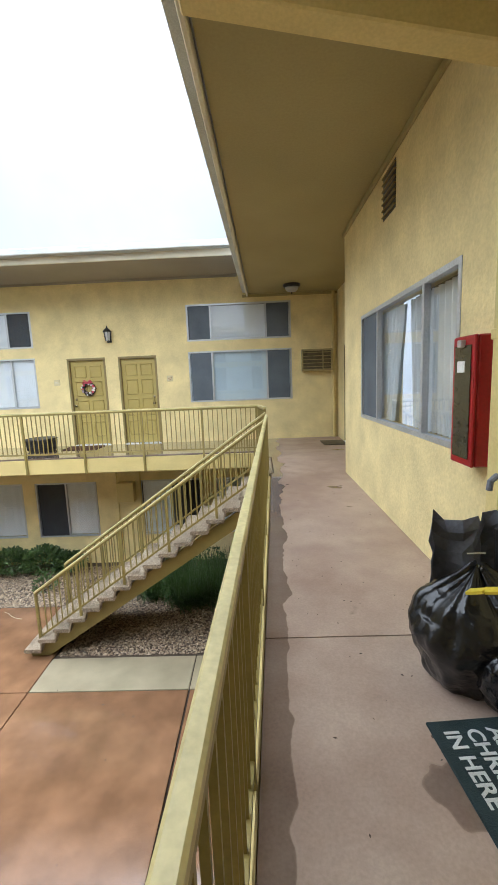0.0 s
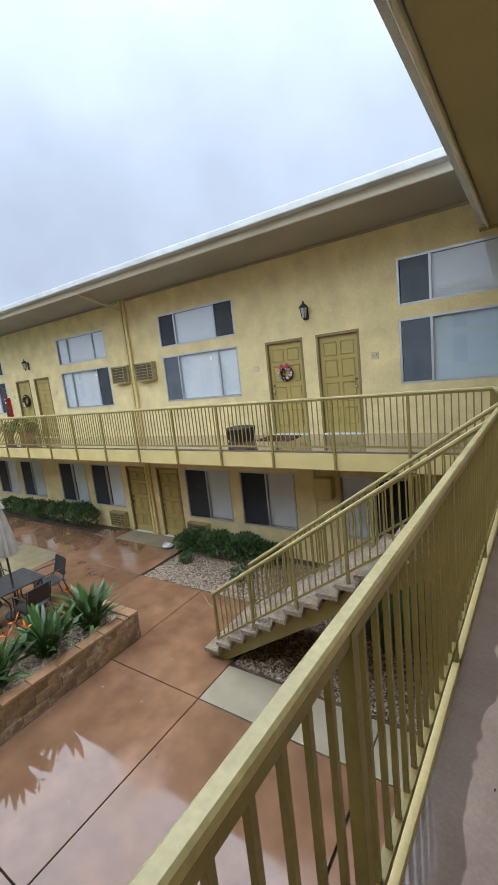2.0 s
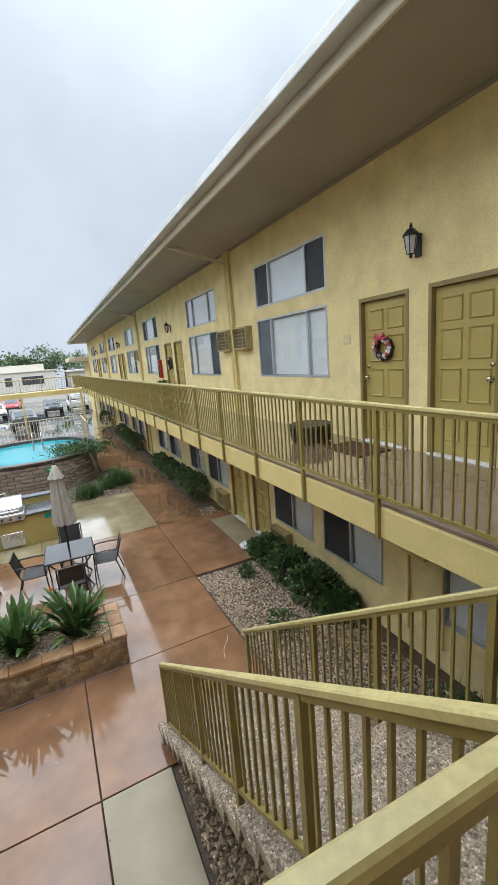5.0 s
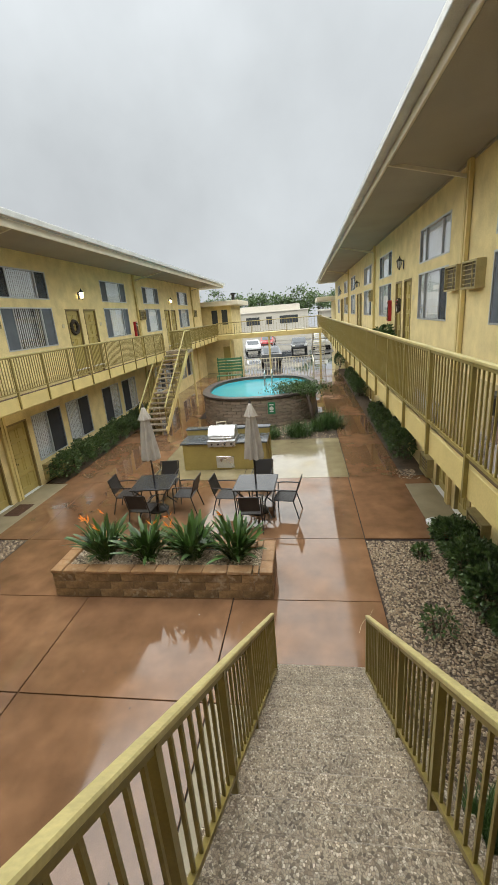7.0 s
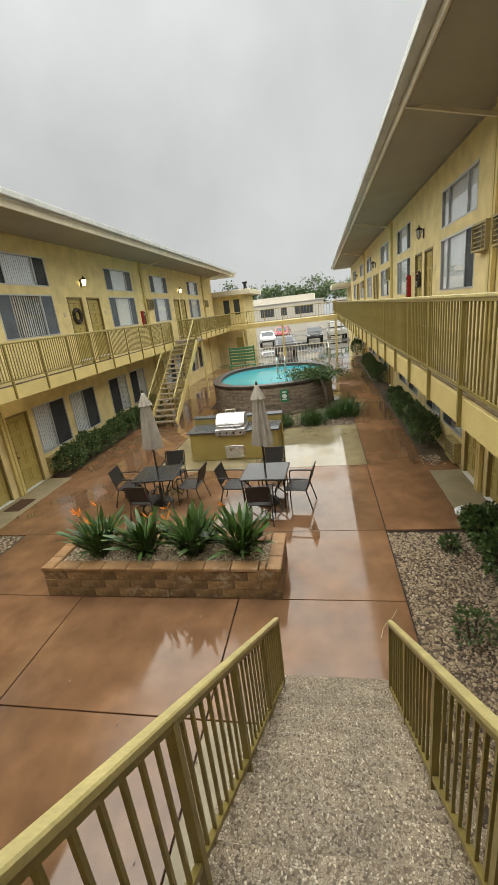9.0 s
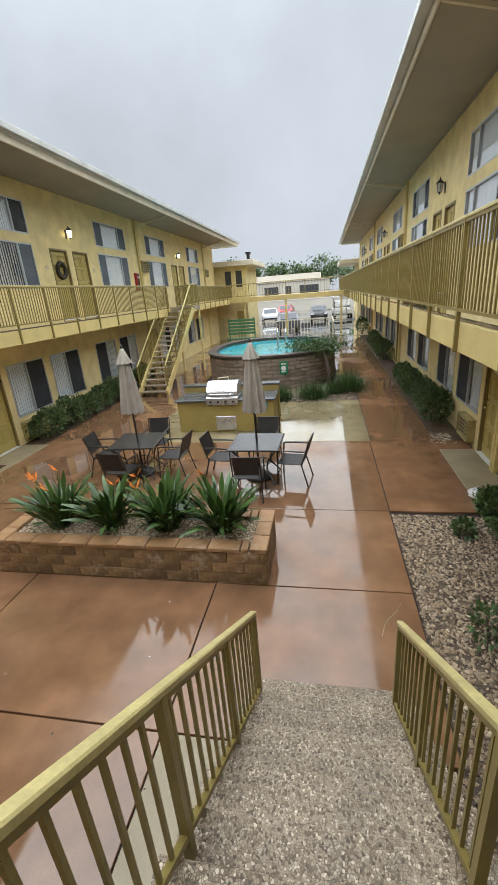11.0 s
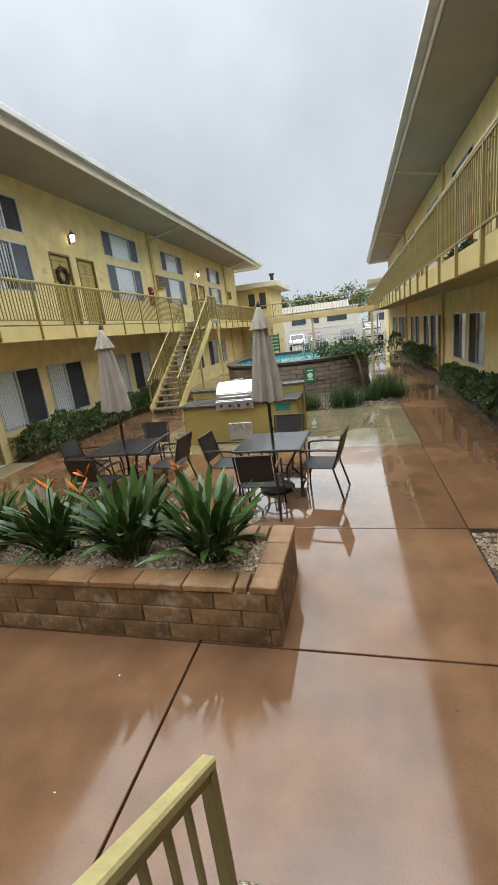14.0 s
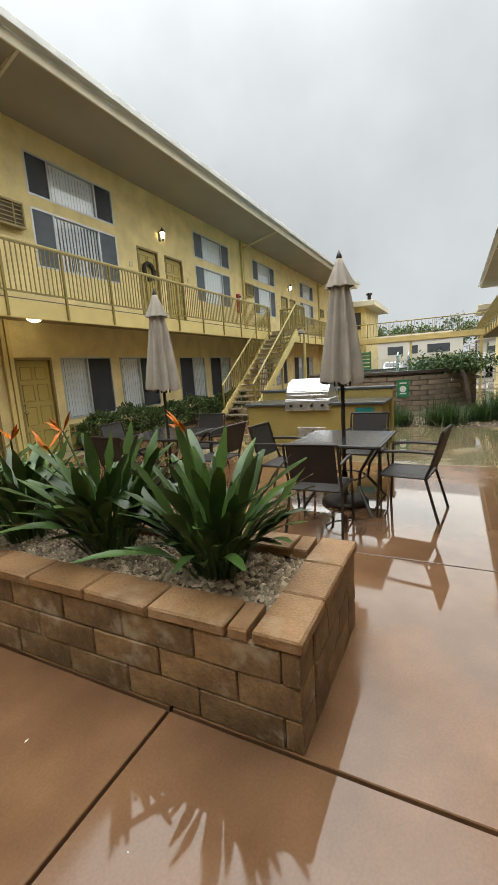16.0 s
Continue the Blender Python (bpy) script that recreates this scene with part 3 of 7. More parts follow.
def fascia(name, x0, x1, y0, y1, z0, z1, gutter=None):
    f = tagged(part(name, rbox(x0, x1, y0, y1, z0, z1, 0.008), M_FASCIA), kind="structure")
    if gutter:
        tagged(part("gutter", rbox(*gutter, 0.015, 2), M_GUTTER), kind="structure")
    return f


fascia("fascia_north", END_N - 1.25, -0.3, 7.62, 7.66, 6.57, 6.74, (END_N - 1.25, -0.25, 7.45, 7.62, 6.69, 6.81))
fascia("fascia_south", END_S - 1.25, 6.4, 0.0, 0.04, 6.42, 6.60, (END_S - 1.25, 6.4, 0.04, 0.18, 6.60, 6.74))
tagged(part("fascia_east", skew(rbox(-0.26, -0.22, -6.0, 9.1, 6.11, 6.30, 0.008), 2.2, 0.022), M_FASCIA), kind="structure")
tagged(part("gutter", skew(rbox(-0.345, -0.26, -6.0, 9.1, 6.19, 6.33, 0.015, 2), 2.2, 0.022), M_GUTTER), kind="structure")
fascia("fascia_north_end", END_N - 1.25, END_N - 1.2, 7.66, N + 9, 6.57, 6.74)
fascia("fascia_south_end", END_S - 1.25, END_S - 1.2, S - 9, 0.0, 6.42, 6.60)
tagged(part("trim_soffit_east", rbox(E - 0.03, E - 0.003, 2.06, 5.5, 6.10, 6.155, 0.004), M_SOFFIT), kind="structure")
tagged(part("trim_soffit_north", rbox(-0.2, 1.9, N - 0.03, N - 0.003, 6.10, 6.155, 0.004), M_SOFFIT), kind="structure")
tagged(part("trim_wall_north", rbox(END_N, -0.3, N - 0.03, N - 0.003, 6.55, 6.598, 0.004), M_SOFFIT_GREY_SHADE), kind="structure")

beam = thing("roof_beam", (0.5, 1.57, 5.74), "yellow painted timber beam under the sloping eaves", "beam")
bm = rbox(-0.2, E - 0.002, 1.54, 1.68, 5.80, 6.155, 0.008)
for v in bm.verts:
    if v.co.z < 5.9:
        v.co.z += 0.05 - 0.20 * (v.co.x + 0.2)
part("timber", bm, M_BEAM, beam)
pil = thing("wall_post", (1.24, 1.56, F), "yellow painted post standing against the stucco wall", "post")
part("shaft", rbox(E - 0.10, E - 0.003, 1.56, 1.67, F, 5.545, 0.006), M_BEAM, pil)
part("collar", rbox(E - 0.105, E - 0.003, 1.55, 1.68, 4.42, 4.47, 0.004), M_BEAM, pil)

# walkway slabs, with a fascia beam below the edge
def slab(name, x0, x1, y0, y1):
    tagged(part(name, rbox(x0, x1, y0, y1, F - 0.16, F, 0.006), M_WALK), kind="structure")


for i, (y0, y1, e0, e1, w) in enumerate(((-5.0, 1.635, rail_x(-5) + 0.035, rail_x(1.635) + 0.035, E - 0.004), (1.645, 5.47, rail_x(1.645) + 0.035, rail_x(5.47) + 0.035, E - 0.004),
                                          (5.475, 5.54, 0.235, 0.238, 1.896), (5.545, 6.80, 0.272, 0.272, 1.896), (6.805, N_EDGE, 0.225, 0.10, 1.896))):
    bm = bmesh.new()
    lo = [bm.verts.new(q) for q in ((e0, y0, F - 0.16), (w, y0, F - 0.16), (w, y1, F - 0.16), (e1, y1, F - 0.16))]
    hi = [bm.verts.new(q) for q in ((e0, y0, F), (w, y0, F), (w, y1, F), (e1, y1, F))]
    bm.faces.new(lo[::-1])
    bm.faces.new(hi)
    for k in range(4):
        bm.faces.new((lo[k], lo[(k + 1) % 4], hi[(k + 1) % 4], hi[k]))
    tagged(part("floor_east_%d" % (i + 1), bm, M_WALK), kind="structure")
tagged(part("floor_joint", bx(rail_x(1.6) + 0.05, E - 0.01, 1.60, 1.68, F - 0.15, F - 0.008), M_JOINT), kind="structure")
slab("floor_recess", 0.10, 1.896, N_EDGE + 0.008, N - 0.004)
for i, (a, b) in enumerate(((-10.4, 0.095), (-20.6, -10.41), (-30.8, -20.61), (-41.0, -30.81))):
    slab("floor_north_%d" % (i + 1), a, b, N_EDGE, N - 0.004)
for i, (a, b) in enumerate(((-12.0, 6.0), (-22.4, -12.01), (-32.8, -22.41))):
    slab("floor_south_%d" % (i + 1), a, b, S + 0.004, S_EDGE)
tagged(part("edge_beam_north", rbox(END_N, 0.0, N_EDGE - 0.05, N_EDGE - 0.004, 2.60, F - 0.03, 0.008), M_BEAM), kind="structure")
tagged(part("edge_beam_south", rbox(END_S, 6.0, S_EDGE + 0.004, S_EDGE + 0.05, 2.58, F - 0.03, 0.008), M_BEAM), kind="structure")
tagged(part("edge_beam_east", skew(rbox(-0.04, 0.012, -5.0, 5.5, 2.60, F - 0.03, 0.008), 0.5, 0.042), M_BEAM), kind="structure")
tagged(part("edge_beam_stair", rbox(0.26, 0.40, 5.54, N_EDGE - 0.06, 2.60, F - 0.163, 0.01), M_BEAM), kind="structure")
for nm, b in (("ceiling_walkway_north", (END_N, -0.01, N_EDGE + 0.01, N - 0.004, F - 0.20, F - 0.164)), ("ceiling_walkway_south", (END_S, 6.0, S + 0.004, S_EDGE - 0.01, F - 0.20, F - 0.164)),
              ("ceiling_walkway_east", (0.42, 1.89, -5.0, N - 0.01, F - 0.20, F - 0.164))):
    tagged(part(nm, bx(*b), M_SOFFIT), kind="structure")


# ---- railings ----
def railing(name, label, a, b, posts, step=0.09, height=0.9, near=None, drop=0.30, cap=0.046, low=0.10, post=0.038, group="olive railings"):
    """A straight railing; a and b are the ends of its top rail. posts: distances from a along the level. near: the level stretch whose bars are single parts."""
    a, b = Vector(a), Vector(b)
    run = Vector((b.x - a.x, b.y - a.y, 0))
    L = run.length
    d = run / L
    slope = (b.z - a.z) / L
    mid = (a + b) / 2
    r = thing(name, (mid.x, mid.y, min(a.z, b.z) - height), label, "railing", group)

    def top(s):
        return a + d * s + Vector((0, 0, slope * s))
    down = Vector((0, 0, 1))
    bm = bar(bmesh.new(), top(0), top(L), cap, 0.032)
    bmesh.ops.bevel(bm, geom=bm.edges[:], offset=0.006, segments=1, affect="EDGES")
    # the top rail is paler than the rails and bars below it
    part("top_rail", bm, M_RAILCAP, r, "pale wet top rail")
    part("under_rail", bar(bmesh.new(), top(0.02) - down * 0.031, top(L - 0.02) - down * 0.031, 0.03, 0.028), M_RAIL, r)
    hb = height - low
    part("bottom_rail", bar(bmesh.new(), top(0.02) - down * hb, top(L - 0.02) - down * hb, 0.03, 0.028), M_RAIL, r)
    for s in posts:
        p = top(s)
        bm = bmesh.new()
        box(bm, p.x - post / 2, p.x + post / 2, p.y - post / 2, p.y + post / 2, p.z - height - drop, p.z - 0.017)
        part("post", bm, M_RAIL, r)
    bars = [s for s in np.arange(step * 0.6, L - step * 0.3, step) if min([abs(s - q) for q in posts] or [9]) > 0.045]
    w = 0.0078
    bm = bmesh.new()
    box(bm, -w, w, -w, w, -hb + 0.005 - abs(slope) * w, -0.03)
    me = bpy.data.meshes.new("baluster")
    bm.to_mesh(me)
    bm.free()
    me.materials.append(M_RAIL)
    o = r.location
    rest = bmesh.new()
    for s in bars:
        p = top(s)
        if near is None or near[0] <= s <= near[1]:
            ob = new("baluster", me)
            ob.parent, ob.location = r, p - o
        else:
            box(rest, p.x - w, p.x + w, p.y - w, p.y + w, p.z - hb, p.z - 0.03)
    if rest.verts:
        tagged(part("baluster_rest", rest, M_RAIL, r), kind="stuff")
    else:
        rest.free()
    return r


RX, RY, SY = 0.06, N_EDGE - 0.07, S_EDGE + 0.07
TOP = F + 0.885
LBL = "olive painted steel railing with square balusters along the upper walkway"
railing("walkway_railing", LBL, (-0.205, -4.6, TOP + 0.012), (0.182, 5.56, TOP - 0.035), [0.02] + [10.13 - 1.165 * k for k in range(9)], cap=0.037, post=0.036)
railing("walkway_railing", LBL, (0.19, 6.70, TOP), (RX, RY, TOP), [0.03, 0.70], cap=0.046)
railing("walkway_railing", LBL, (RX, RY, TOP), (END_N, RY, TOP), [0.03] + [1.07 + 1.165 * k for k in range(34)], near=(0, 22))
railing("walkway_railing", LBL, (5.5, SY, TOP), (-18.9, SY, TOP), [24.38 - 1.165 * k for k in range(20)], near=(11, 24.5))
railing("walkway_railing", LBL, (-20.1, SY, TOP), (END_S, SY, TOP), [0.03 + 1.165 * k for k in range(11)])

# ---- the stair down to the court ----
RISE, GO, X_TOP = F / 17, 0.2525, 0.27
st = thing("staircase", (-1.9, 6.18, 0.0), "straight stair with exposed-aggregate treads on olive steel stringers", "stairs")
Y0, Y1 = 5.55, 6.84
for k in range(1, 17):
    x, z = X_TOP - (17 - k) * GO, k * RISE
    bm = bmesh.new()
    # a cast tread with a sloping riser behind its nosing
    prof = [(x - 0.035, z - 0.012), (x - 0.022, z), (x + GO - 0.028, z), (x + GO - 0.005, z + RISE - 0.062), (x + GO + 0.03, z + RISE - 0.062), (x + GO - 0.02, z - 0.062), (x - 0.022, z - 0.062), (x - 0.036, z - 0.045)]
    if k == 16:
        prof[3], prof[4] = (x + GO - 0.005, z + RISE - 0.17), (x + GO - 0.004, z + RISE - 0.172)
    v0 = [bm.verts.new((px, Y0, pz)) for px, pz in prof]
    v1 = [bm.verts.new((px, Y1, pz)) for px, pz in prof]
    bm.faces.new(v0)
    bm.faces.new(v1[::-1])
    for i in range(len(prof)):
        j = (i + 1) % len(prof)
        bm.faces.new((v0[j], v0[i], v1[i], v1[j]))
    bmesh.ops.recalc_face_normals(bm, faces=bm.faces)
    part("tread", bm, M_AGG, st)
part("top_tread", rbox(X_TOP - 0.16, X_TOP - 0.008, Y0, Y1, F - 0.07, F - 0.004, 0.008), M_AGG, st)
for y in (Y0 + 0.10, Y1 - 0.16):
    bm = bmesh.new()
    prof = [(-3.74, 0.0), (-3.45, 0.0), (X_TOP - 0.03, F - 0.50), (X_TOP - 0.03, F - 0.26), (-3.74, 0.08)]
    v0 = [bm.verts.new((px, y, pz)) for px, pz in prof]
    v1 = [bm.verts.new((px, y + 0.06, pz)) for px, pz in prof]
    bm.faces.new(v0[::-1])
    bm.faces.new(v1)
    for i in range(len(prof)):
        j = (i + 1) % len(prof)
        bm.faces.new((v0[i], v0[j], v1[j], v1[i]))
    bmesh.ops.recalc_face_normals(bm, faces=bm.faces)
    part("stringer", bm, M_RAIL, st)
SL = "olive painted steel railing sloping down beside the aggregate stair"
railing("stair_railing", SL, (-3.575, 5.64, 1.09), (0.19, 5.615, 3.72), [0.02, 0.72, 1.46, 2.20, 2.96], height=0.87, drop=0.06, low=0.11)
railing("stair_railing", SL, (-3.575, 6.67, 1.09), (0.19, 6.68, 3.72), [0.02, 0.72, 1.46, 2.20, 2.96], height=0.87, drop=0.06, low=0.11)

# ---- the stair up to the south walkway: open wooden treads ----
st2 = thing("staircase", (-17.0, 0.05, 0.0), "open stair with plank treads between olive stringers", "stairs")
sy0, sy1, sx0, sx1 = S_EDGE + 0.02, 0.62, -15.0, -19.15
for k in range(1, 17):
    x, z = sx0 + (sx1 - sx0) * (k - 0.5) / 16.5, k * RISE
    part("tread", rbox(x - 0.14, x + 0.14, sy0 + 0.05, sy1 - 0.05, z - 0.05, z, 0.006), M_AGG, st2)
for y in (sy0 + 0.02, sy1 - 0.02):
    part("stringer", bar(bmesh.new(), (sx0 + 0.05, y, 0.12), (sx1, y, F - 0.12), 0.05, 0.26), M_BEAM, st2)
part("landing", rbox(-20.15, sx1 - 0.05, sy0 - 0.01, sy1, F - 0.15, F - 0.002, 0.006), M_AGG, st2)
for y in (sy0 + 0.05, sy1 - 0.05):
    part("prop", rbox(-20.1, -20.0, y - 0.04, y + 0.04, 0.0, F - 0.152, 0.005), M_BEAM, st2)
railing("stair_railing", "olive steel railing sloping up beside the plank stair", (-15.05, sy0 + 0.02, 1.08), (-19.1, sy0 + 0.02, TOP), [0.02, 1.35, 2.7, 4.02], step=0.13, drop=0.05)
railing("stair_railing", "olive steel railing sloping up beside the plank stair", (-15.05, sy1 - 0.02, 1.08), (-19.1, sy1 - 0.02, TOP), [0.02, 1.35, 2.7, 4.02], step=0.13, drop=0.05)
railing("landing_railing", "olive steel railing round the head of the plank stair", (-19.15, sy1 - 0.02, TOP), (-20.1, sy1 - 0.02, TOP), [0.03, 0.92], drop=0.0)
railing("landing_railing", "olive steel railing round the head of the plank stair", (-20.1, sy1 - 0.02, TOP), (-20.1, SY, TOP), [0.9], drop=0.0)

# ---- wall-hung things, built facing -y at the origin ----
def sheet(x0, x1, y, z0, z1):
    """A single sheet of window glass."""
    bm = bmesh.new()
    bm.faces.new([bm.verts.new(q) for q in ((x0, y, z0), (x1, y, z0), (x1, y, z1), (x0, y, z1))])
    return bm


def make_window(label, w, h, style, screens=(True, True), cuts=(0.23, 0.76), pale=False, frame_w=0.035):
    r = thing("window", (0, 0, 0), label, "window", "windows of the courtyard", "")
    bm = bmesh.new()
    t = frame_w
    for b in ((-w / 2, w / 2, -0.006, 0.05, 0, t), (-w / 2, w / 2, -0.006, 0.05, h - t, h), (-w / 2, -w / 2 + t, -0.006, 0.05, t, h - t), (w / 2 - t, w / 2, -0.006, 0.05, t, h - t)):
        box(bm, *b)
    part("window_frame", bm, M_ALU, r)
    xs = [-w / 2 + t, *(-w / 2 + w * c for c in cuts), w / 2 - t]
    for x in xs[1:-1]:
        part("mullion", bx(x - 0.02, x + 0.02, -0.004, 0.045, t, h - t), M_ALU, r)
    for i, (a, b) in enumerate(zip(xs, xs[1:])):
        side = i if i == 0 else (1 if i == len(xs) - 2 else None)
        p = part("pane", sheet(a + 0.015, b - 0.015, 0.032, t, h - t), M_GLASS, r)
        p.visible_shadow = False
        if side is not None and len(xs) > 2 and screens[side]:
            part("insect_screen", bx(a + 0.02, b - 0.02, 0.012, 0.016, t, h - t), M_SCREEN_PALE if pale else M_SCREEN_DENSE if h > 1.3 else M_SCREEN, r, "grey woven insect screen")
    if style in ("blind", "gap_blind", "half_blind", "other_half"):
        bm = bmesh.new()
        x, i, rnd = -w / 2 + 0.05, 0, random.Random(int(w * 100) + len(style))
        while x < w / 2 - 0.08:
            turn = 0.034 if style == "gap_blind" else 0.011
            gap = 0.092 if style == "gap_blind" else 0.083
            if style in ("blind", "gap_blind") or (x > 0.0) == (style == "half_blind"):
                v = [bm.verts.new(q) for q in ((x, 0.06, 0.04), (x + 0.087, 0.06 + turn * rnd.uniform(0.7, 1.3), 0.04), (x + 0.087, 0.06 + turn * rnd.uniform(0.7, 1.3), h - 0.04), (x, 0.06, h - 0.04))]
                bm.faces.new(v)
            x += gap * rnd.uniform(0.97, 1.03)
        part("vertical_blind", bm, M_BLIND, r, "white vertical-slat blind")
    elif style == "sheet":
        part("roller_shade", bx(-w / 2 + 0.04, w / 2 - 0.04, 0.06, 0.064, 0.03, h - 0.03), M_SHEET, r, "pale blue drawn shade")
    elif style == "drape":
        bm = bmesh.new()
        n = 90
        up = [bm.verts.new((-w / 2 + 0.05 + (w - 0.1) * k / n, 0.07 + 0.006 * math.sin(k * 0.9), h - 0.04)) for k in range(n + 1)]
        dn = [bm.verts.new((v.co.x, 0.07 + 0.009 * math.sin(k * 0.9 + 0.4), 0.04)) for k, v in enumerate(up)]
        for k in range(n):
            bm.faces.new((dn[k], dn[k + 1], up[k + 1], up[k]))
        part("curtain", bm, M_BLIND, r, "plain white drawn curtain", True)
    elif style == "curtain":
        for a, b, la, lb in ((-w / 2 + 0.05, -w * 0.05, -w / 2 + 0.05, -w * 0.14), (w * 0.0, w / 2 - 0.05, w * 0.06, w / 2 - 0.05)):
            bm = bmesh.new()
            n = 60
            up = [bm.verts.new((a + (b - a) * k / n, 0.13 + 0.028 * math.sin(k * 1.1), h - 0.05)) for k in range(n + 1)]
            dn = [bm.verts.new((la + (lb - la) * k / n, 0.13 + 0.035 * math.sin(k * 1.1 + 0.3), 0.03)) for k in range(n + 1)]
            for k in range(n):
                bm.faces.new((dn[k], dn[k + 1], up[k + 1], up[k]))
            part("curtain", bm, M_CURTAIN, r, "white pleated curtain", True)
    r["kind"] = "structure"
    return r


def make_door(label, w=0.88, h=2.01, hand=-1):
    r = thing("door", (0, 0, 0), label, "door", "doors of the courtyard", "")
    r["kind"] = "structure"
    bm = bmesh.new()
    for b in ((-w / 2, -w / 2 + 0.045, -0.012, 0.11, 0, h), (w / 2 - 0.045, w / 2, -0.012, 0.11, 0, h), (-w / 2 + 0.045, w / 2 - 0.045, -0.012, 0.11, h - 0.05, h)):
        box(bm, *b)
    part("door_frame", bm, M_FRAME, r)
    lw = w / 2 - 0.048
    leaf = part("leaf", rbox(-lw, lw, 0.055, 0.10, 0.02, h - 0.053, 0.004), M_DOOR, r)
    hh = h - 0.073
    rows = ((0.09, 0.27), (0.33, 0.53), (0.58, 0.76), (0.80, 0.94))
    for z0, z1 in rows:
        for x0, x1 in ((-0.80, -0.09), (0.09, 0.80)):
            bm = bmesh.new()
            X0, X1, Z0, Z1 = x0 * lw, x1 * lw, 0.02 + z0 * hh, 0.02 + z1 * hh
            outer = [bm.verts.new(q) for q in ((X0, 0.0545, Z0), (X1, 0.0545, Z0), (X1, 0.0545, Z1), (X0, 0.0545, Z1))]
            i = 0.028
            ridge = [bm.verts.new(q) for q in ((X0 + 0.010, 0.037, Z0 + 0.010), (X1 - 0.010, 0.037, Z0 + 0.010), (X1 - 0.010, 0.037, Z1 - 0.010), (X0 + 0.010, 0.037, Z1 - 0.010))]
            inner = [bm.verts.new(q) for q in ((X0 + i, 0.053, Z0 + i), (X1 - i, 0.053, Z0 + i), (X1 - i, 0.053, Z1 - i), (X0 + i, 0.053, Z1 - i))]
            for A, B in ((outer, ridge), (ridge, inner)):
                for k in range(4):
                    bm.faces.new((A[k], A[(k + 1) % 4], B[(k + 1) % 4], B[k]))
            bm.faces.new(inner)
            part("door_panel", bm, M_DOOR, leaf)
    kx = hand * (lw - 0.07)
    part("knob", lathe_y(kx, 0.055, 0.93, ((0.03, 0.0), (0.03, 0.008), (0.012, 0.012), (0.012, 0.035), (0.028, 0.045), (0.03, 0.06), (0.018, 0.07))), M_CHROME, r, "brass door knob", True)
    part("deadbolt", lathe_y(kx, 0.055, 1.08, ((0.028, 0.0), (0.026, 0.014), (0.012, 0.018))), M_CHROME, r, "brass deadbolt", True)
    part("threshold", rbox(-w / 2 + 0.01, w / 2 - 0.01, -0.04, 0.10, -0.004, 0.018, 0.004), M_WHITEPLASTIC, r, "pale worn threshold")
    return r


def lathe_y(cx, cy, cz, prof, n=14):
    """A turned knob that sticks out along -y."""
    bm = bmesh.new()
    lathe(bm, [(rr, z) for rr, z in prof], (0, 0, 0), n)
    for v in bm.verts:
        v.co = Vector((cx + v.co.x, cy - v.co.z, cz + v.co.y))
    bmesh.ops.recalc_face_normals(bm, faces=bm.faces)
    return bm


def make_ac(label):
    w, h, d = 0.68, 0.47, 0.16
    r = thing("air_conditioner", (0, 0, 0), label, "air conditioner", "wall air conditioners")
    bm = bmesh.new()
    for b in ((-w / 2, w / 2, -d, 0.0, 0, 0.035), (-w / 2, w / 2, -d, 0.0, h - 0.035, h), (-w / 2, -w / 2 + 0.03, -d, 0, 0.035, h - 0.035), (w / 2 - 0.03, w / 2, -d, 0, 0.035, h - 0.035)):
        box(bm, *b)
    part("sleeve", bm, M_AC, r)
    part("grille_back", bx(-w / 2 + 0.03, w / 2 - 0.03, -0.10, -0.002, 0.035, h - 0.035), M_ACDARK, r)
    for k in range(5):
        z = 0.08 + k * 0.078
        part("slat", bx(-w / 2 + 0.03, w / 2 - 0.03, -d + 0.02, -d + 0.035, z, z + 0.014), M_AC, r)
    part("grille_post", bx(0.12, 0.14, -d + 0.01, -d + 0.03, 0.035, h - 0.035), M_AC, r)
    return r


def make_lantern(label, lit):
    r = thing("wall_lantern", (0, 0, 0), label, "wall lamp", "wall lanterns")
    part("back_plate", rbox(-0.045, 0.045, -0.02, 0.0, 0.05, 0.30, 0.006), M_BLACK, r)
    part("arm", tube(bmesh.new(), [(0, -0.02, 0.26), (0, -0.07, 0.30), (0, -0.12, 0.29)], 0.012), M_BLACK, r)
    bm = lathe(bmesh.new(), ((0.045, 0.0), (0.075, 0.19)), (0, -0.13, 0.08), 6)
    part("glass", bm, M_LAMPGLASS if lit else M_LAMPOFF, r, "lit amber glass" if lit else "unlit milky glass")
    for k in range(6):
        a = 2 * math.pi * k / 6
        c, s = math.cos(a), math.sin(a)
        part("cage_bar", tube(bmesh.new(), [(0.047 * c, -0.13 + 0.047 * s, 0.08), (0.078 * c, -0.13 + 0.078 * s, 0.27)], 0.006, 5), M_BLACK, r)
    part("cap", lathe(bmesh.new(), ((0.095, 0.0), (0.09, 0.02), (0.04, 0.075), (0.02, 0.085), (0.018, 0.11), (0.008, 0.14)), (0, -0.13, 0.27), 12), M_BLACK, r, "", True)
    part("finial", lathe(bmesh.new(), ((0.01, -0.05), (0.022, -0.03), (0.015, -0.012), (0.05, 0.0)), (0, -0.13, 0.08), 10), M_BLACK, r, "", True)
    return r


